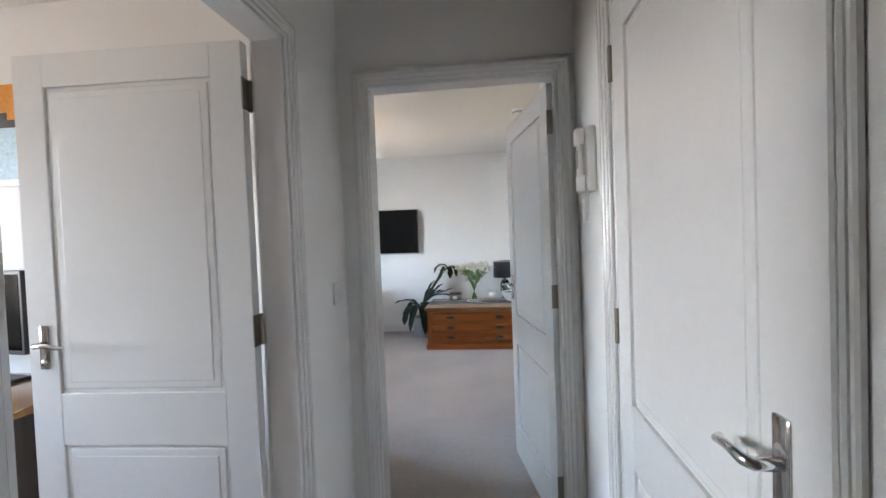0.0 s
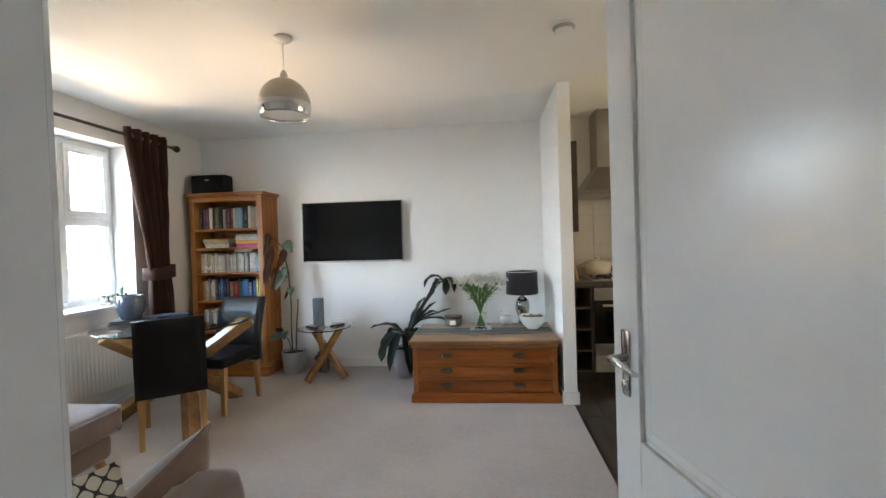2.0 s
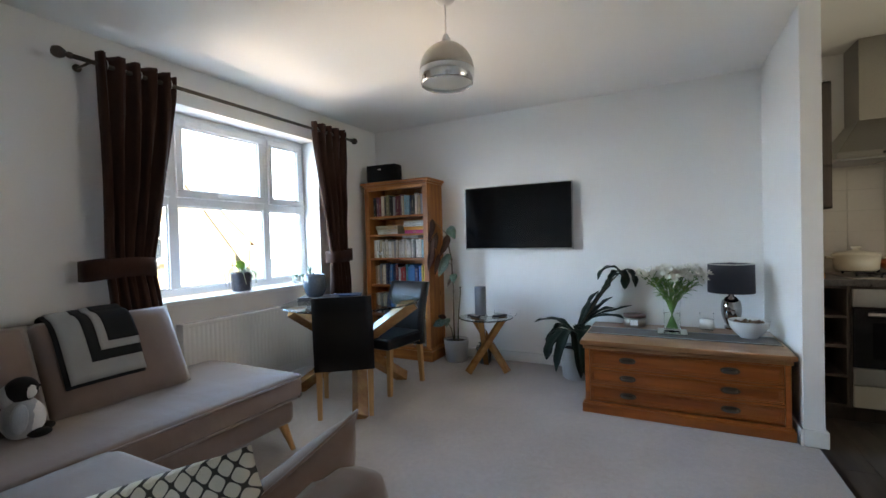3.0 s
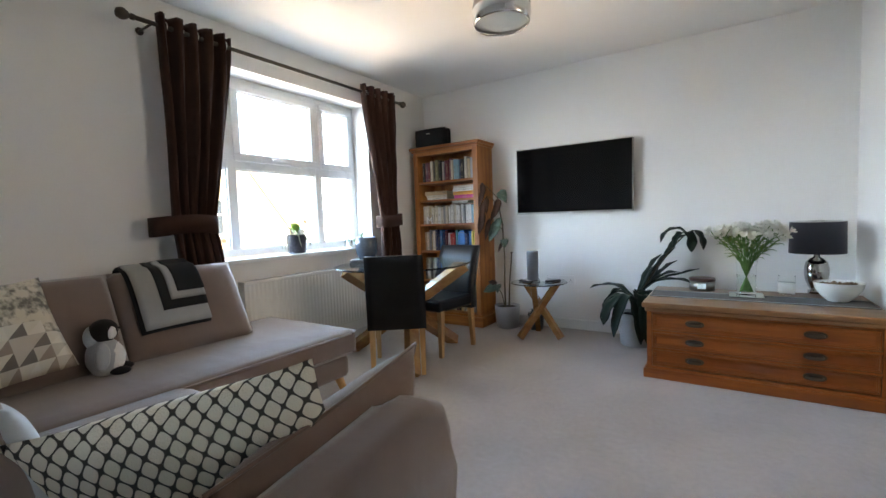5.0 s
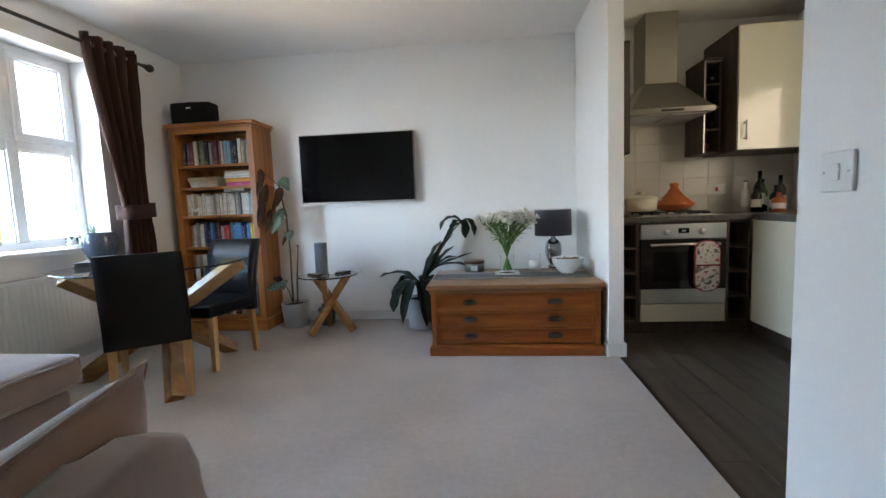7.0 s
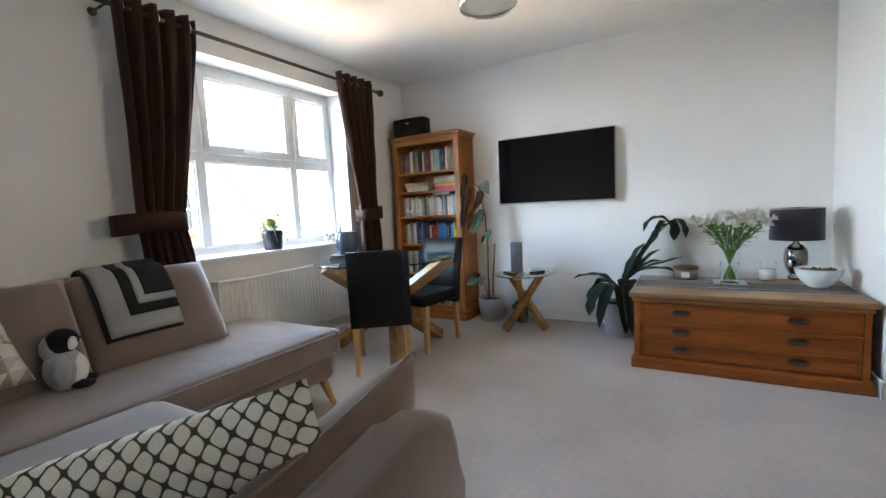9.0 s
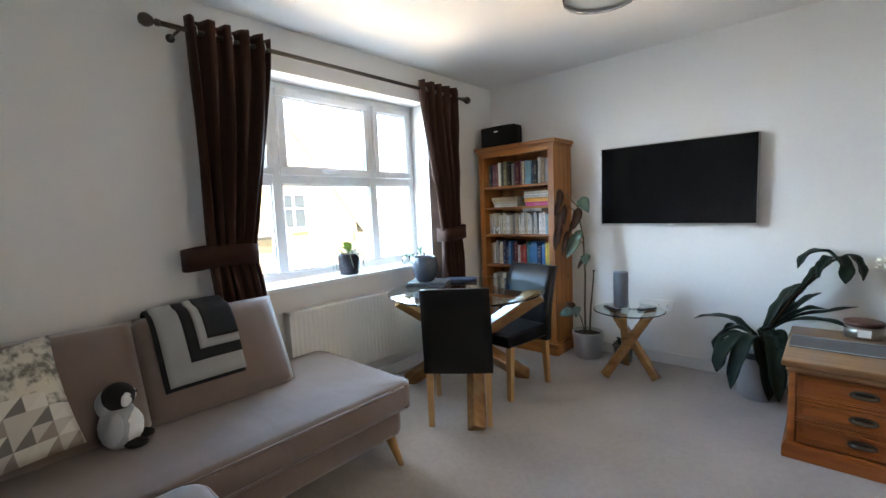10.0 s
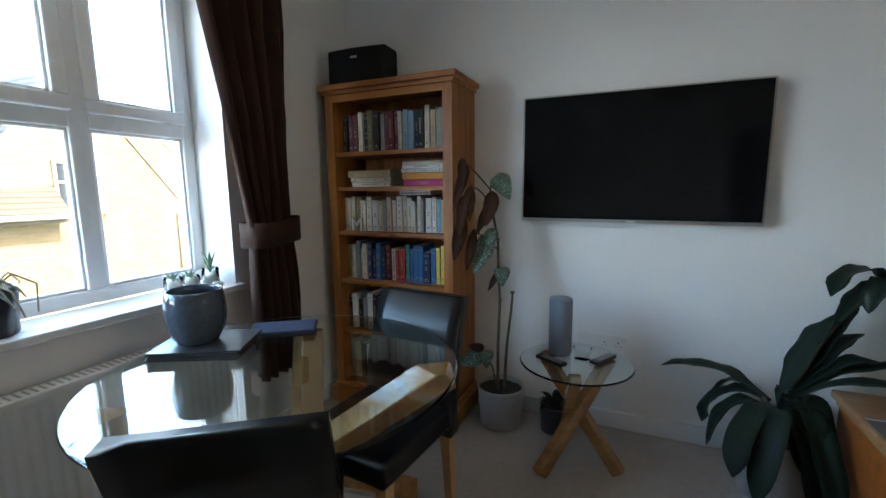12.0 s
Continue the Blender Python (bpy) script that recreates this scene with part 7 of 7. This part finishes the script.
VERGE = paint("pale_verge_tile", (0.72, 0.68, 0.63), 0.8, 0.08, 6, 40)


def house(label, m, w, d, eave, ridge, brick, roof, wins):
    """Gable faces +x at x = 0, w wide along y, d deep to -x. Windows: (side, along, z, width, height)."""
    h = thing("house", label, "house", m, "houses outside")
    bm = bmesh.new()
    prof = [(-w / 2, 0), (w / 2, 0), (w / 2, eave), (0, ridge), (-w / 2, eave)]
    a, b = [bm.verts.new((0, y, z)) for y, z in prof], [bm.verts.new((-d, y, z)) for y, z in prof]
    for i in range(5):
        if i not in (2, 3):
            bm.faces.new((a[i], a[(i + 1) % 5], b[(i + 1) % 5], b[i]))
    bm.faces.new(a)
    bm.faces.new(b[::-1])
    obj("wall", bm, brick, h)
    bm = bmesh.new()
    sl = (ridge - eave) / (w / 2)
    for s in (-1, 1):
        y1, z1 = s * (w / 2 + 0.35), eave - 0.35 * sl
        n = 22
        for k in range(n):
            t0, t1 = k / n, (k + 1) / n
            p = [(0.012, y1 * (1 - t), z1 + (ridge + 0.05 - z1) * t) for t in (t0, t1)]
            lift = 0.05
            v = [bm.verts.new(q) for q in ((p[0][0], p[0][1], p[0][2] + lift + 0.03), (p[1][0], p[1][1], p[1][2] + lift), (-d - 0.15, p[1][1], p[1][2] + lift), (-d - 0.15, p[0][1], p[0][2] + lift + 0.03))]
            u = [bm.verts.new(q) for q in ((p[0][0], p[0][1], p[0][2] - 0.03), (p[1][0], p[1][1], p[1][2] - 0.03), (-d - 0.15, p[1][1], p[1][2] - 0.03), (-d - 0.15, p[0][1], p[0][2] - 0.03))]
            bm.faces.new(v)
            bm.faces.new(u[::-1])
            for i in range(4):
                bm.faces.new((v[i], v[(i + 1) % 4], u[(i + 1) % 4], u[i]))
    obj("roof", bm, roof, h)
    for side in (-1, 1):
        bm = bmesh.new()
        beam(bm, (0.025, side * (w / 2 + 0.35), eave - 0.35 * sl + 0.04), (0.025, 0, ridge + 0.09), 0.03, 0.06)
        obj("verge_board", bm, VERGE, h)
        tube("downpipe", [(0.07, side * (w / 2 - 0.12), 0.1), (0.07, side * (w / 2 - 0.12), eave - 0.3)], 0.04, VERGE, h, 8)
    for y, z, ww, hh in wins:
        f = boxes("window", [((0.0, y - ww / 2, z), (0.05, y - ww / 2 + 0.07, z + hh)), ((0.0, y + ww / 2 - 0.07, z), (0.05, y + ww / 2, z + hh)), ((0, y - ww / 2, z), (0.05, y + ww / 2, z + 0.07)), ((0, y - ww / 2, z + hh - 0.07), (0.05, y + ww / 2, z + hh)), ((0, y - 0.04, z), (0.05, y + 0.04, z + hh)), ((0, y - ww / 2, z + hh * 0.55), (0.05, y + ww / 2, z + hh * 0.55 + 0.06))], UPVC, h)
        box("pane", (0.005, y - ww / 2 + 0.05, z + 0.05), (0.02, y + ww / 2 - 0.05, z + hh - 0.05), DARKPANE, f)
        box("sill", (0, y - ww / 2 - 0.08, z - 0.10), (0.12, y + ww / 2 + 0.08, z - 0.0), WHITE, f)
    for z in (eave - 0.25,):
        for s in (-1, 1):
            tube("gutter", [(0.1, s * (w / 2 + 0.38), z), (-d, s * (w / 2 + 0.38), z)], 0.06, UPVC, h, 8)
    return h


def outside():
    setting(box("ground", (-900, -900, GROUND - 0.3), (900, 900, GROUND), paint("grass_and_soil", (0.10, 0.12, 0.06), 0.95, 0.3, 0.2, 8)), "open ground between the houses", "ground")
    setting(box("road", (-60, -8, GROUND), (-10, 4.3, GROUND + 0.02), TARMAC), "grey tarmac road and parking", "road")
    setting(box("pavement", (-60, 4.3, GROUND), (-4, 7.0, GROUND + 0.12), PAVING), "pale paved footway with a raised kerb", "pavement")
    setting(box("pavement_near", (-10, -8, GROUND), (-3.0, 4.3, GROUND + 0.12), PAVING), "pale paved footway by the wall", "pavement")
    house("yellow brick house with a pitched tiled roof", pose(-13.5, 10.25, GROUND, 0, 0, 4), 5.2, 9, 3.85, 7.0, YELLOW_BRICK, ROOF, [(-0.1, 3.7, 1.0, 1.2), (-0.3, 0.6, 0.9, 1.2), (1.5, 0.6, 0.9, 1.2)])
    house("yellow brick house with a long tiled roof", pose(-15.3, 6.5, GROUND, 0, 0, -90), 4.4, 3, 3.85, 6.1, YELLOW_BRICK, ROOF, [(-1.2, 3.2, 1.1, 1.2)])
    house("brick house with a red tiled roof", pose(-24.0, 18.5, GROUND, 0, 0, 4), 7.0, 8, 4.4, 7.4, YELLOW_BRICK, ROOF_RED, [(0.5, 3.1, 1.1, 1.2)])
    for k in range(5):
        house("red brick terraced house across the road", pose(-62.0, -9.0 + 5.2 * k, GROUND, 0, 0, 0), 5.2, 8, 3.0, 4.6, RED_BRICK, ROOF, [(-1.2, 1.8, 1.0, 0.9), (1.2, 1.8, 1.0, 0.9), (-1.2, 0.4, 1.0, 0.9)])
    car_mats = [paint("car_paint_" + n, c, 0.25, 0.03, 2, 30, coat=0.8) for n, c in (("teal", (0.10, 0.32, 0.34)), ("white", (0.75, 0.75, 0.75)), ("red", (0.40, 0.03, 0.03)), ("dark", (0.03, 0.03, 0.035)))]
    names = ("teal", "white", "red", "dark grey")
    for k, (x, y) in enumerate(((-45, 2.6), (-47, 5.0), (-51, 4.8), (-53, 7.2))):
        c = thing("car", names[k] + " hatchback car parked by the road", "car", pose(x, y, GROUND + 0.02, 0, 0, 70), "parked cars")
        bm = bmesh.new()
        prof = [(-2.0, 0.3), (2.0, 0.3), (2.05, 0.65), (1.3, 0.85), (0.7, 1.35), (-1.2, 1.42), (-1.9, 0.9), (-2.05, 0.6)]
        a, b = [bm.verts.new((px, -0.82 if pz < 0.9 else -0.66, pz)) for px, pz in prof], [bm.verts.new((px, 0.82 if pz < 0.9 else 0.66, pz)) for px, pz in prof]
        for i in range(8):
            bm.faces.new((a[i], a[(i + 1) % 8], b[(i + 1) % 8], b[i]))
        bm.faces.new(a[::-1])
        bm.faces.new(b)
        bmesh.ops.bevel(bm, geom=bm.edges[:], offset=0.07, segments=2, affect="EDGES")
        obj("body", bm, car_mats[k], c, True)
        boxes("windows", [((-1.1, -0.80, 0.92), (0.75, -0.70, 1.28)), ((-1.1, 0.70, 0.92), (0.75, 0.80, 1.28))], DARKPANE, c, 0.03)
        for wx in (-1.3, 1.3):
            for wy in (-0.76, 0.76):
                lathe("wheel", [(0, -0.09), (0.2, -0.1), (0.3, -0.09), (0.31, 0), (0.3, 0.09), (0.2, 0.1), (0, 0.09)], BLACK, c, 18, m=Matrix.Translation((wx, wy, 0.31)) @ pose(0, 0, 0, 90))
    rnd = random.Random(9)
    BUSH = paint("bush_leaf", (0.12, 0.20, 0.03), 0.6, 0.4, 3, 20)
    for x, y, s in ((-27.5, 4.9, 1.0), (-16.5, 6.2, 0.7)):
        p = thing("bush", "small green garden bush by the footway", "bush", pose(x, y, GROUND + 0.02))
        tube("trunk", [(0, 0, 0), (0, 0, 0.5 * s)], [0.05, 0.03], STEM, p, 6)
        bm = bmesh.new()
        for k in range(500):
            a, e, r = rnd.uniform(0, 6.28), rnd.uniform(-0.3, 1.4), s * rnd.uniform(0.5, 1.0)
            c = Vector((r * math.cos(a) * math.cos(e), r * math.sin(a) * math.cos(e), 0.35 * s + 0.9 * r * math.sin(e)))
            add_leaf(bm, c, c + Vector((rnd.uniform(-0.14, 0.14), rnd.uniform(-0.14, 0.14), rnd.uniform(-0.05, 0.14))), 0.08, 0.01, 0.2, 2)
        tagged(obj("foliage", bm, BUSH, p), kind="stuff")


outside()


# ---- pieces of the floors and walls ----
def kitchen_planks():
    f = setting(box("kitchen_floor", (XF, YD1, -0.2), (KX, YT, -0.004), BLACK), "dark wood-effect plank floor in the kitchen", "floor")
    w = 0.155
    meshes = {}
    n = int((KX - XF - 0.01) / w)
    for i in range(n + 1):
        x0 = XF + 0.005 + i * w
        x1 = min(x0 + w - 0.0015, KX - 0.001)
        y = YD1 + 0.002 - (i * 0.37 % 1.0) * 0.9
        while y < YT - 0.01:
            a, b = max(y, YD1 + 0.002), min(y + 0.95 - 0.0015, YT - 0.002)
            if b - a > 0.03:
                key = (round(x1 - x0, 4), round(b - a, 4))
                if key not in meshes:
                    bm = bmesh.new()
                    add_box(bm, (0, 0, -0.006), (key[0], key[1], 0.0), 0.0012, 1)
                    me = bpy.data.meshes.new("plank")
                    bm.to_mesh(me)
                    bm.free()
                    me.materials.append(VINYL)
                    meshes[key] = me
                o = new("plank", meshes[key])
                o.parent = f
                o.location = (x0, a, 0.0015)
            y += 0.95
    setting(box("threshold_trim", (XF - 0.015, 3.66, 0.0), (XF + 0.01, 5.325, 0.004), BRONZE, None, 0.0015), "thin metal strip between carpet and planks", "trim")


def wall_tiles():
    t = setting(box("splashback", (XP1, YT - 0.005, 0.90), (KX, YT - 0.0005, 1.66), GROUT), "pale glazed wall tiles behind the hob", "tiles")
    w, h = 0.198, 0.148
    bm = bmesh.new()
    add_box(bm, (0, -0.006, 0), (w - 0.004, 0, h - 0.004), 0.0015, 1)
    me = bpy.data.meshes.new("tile")
    bm.to_mesh(me)
    bm.free()
    me.materials.append(TILE)
    for j in range(5):
        for i in range(8):
            x = XP1 + 0.003 + i * w
            if x + w > KX + 0.02:
                continue
            o = new("tile", me)
            o.parent = t
            o.location = (x, YT - 0.004, 0.904 + j * (h + 0.0))


kitchen_planks()
wall_tiles()
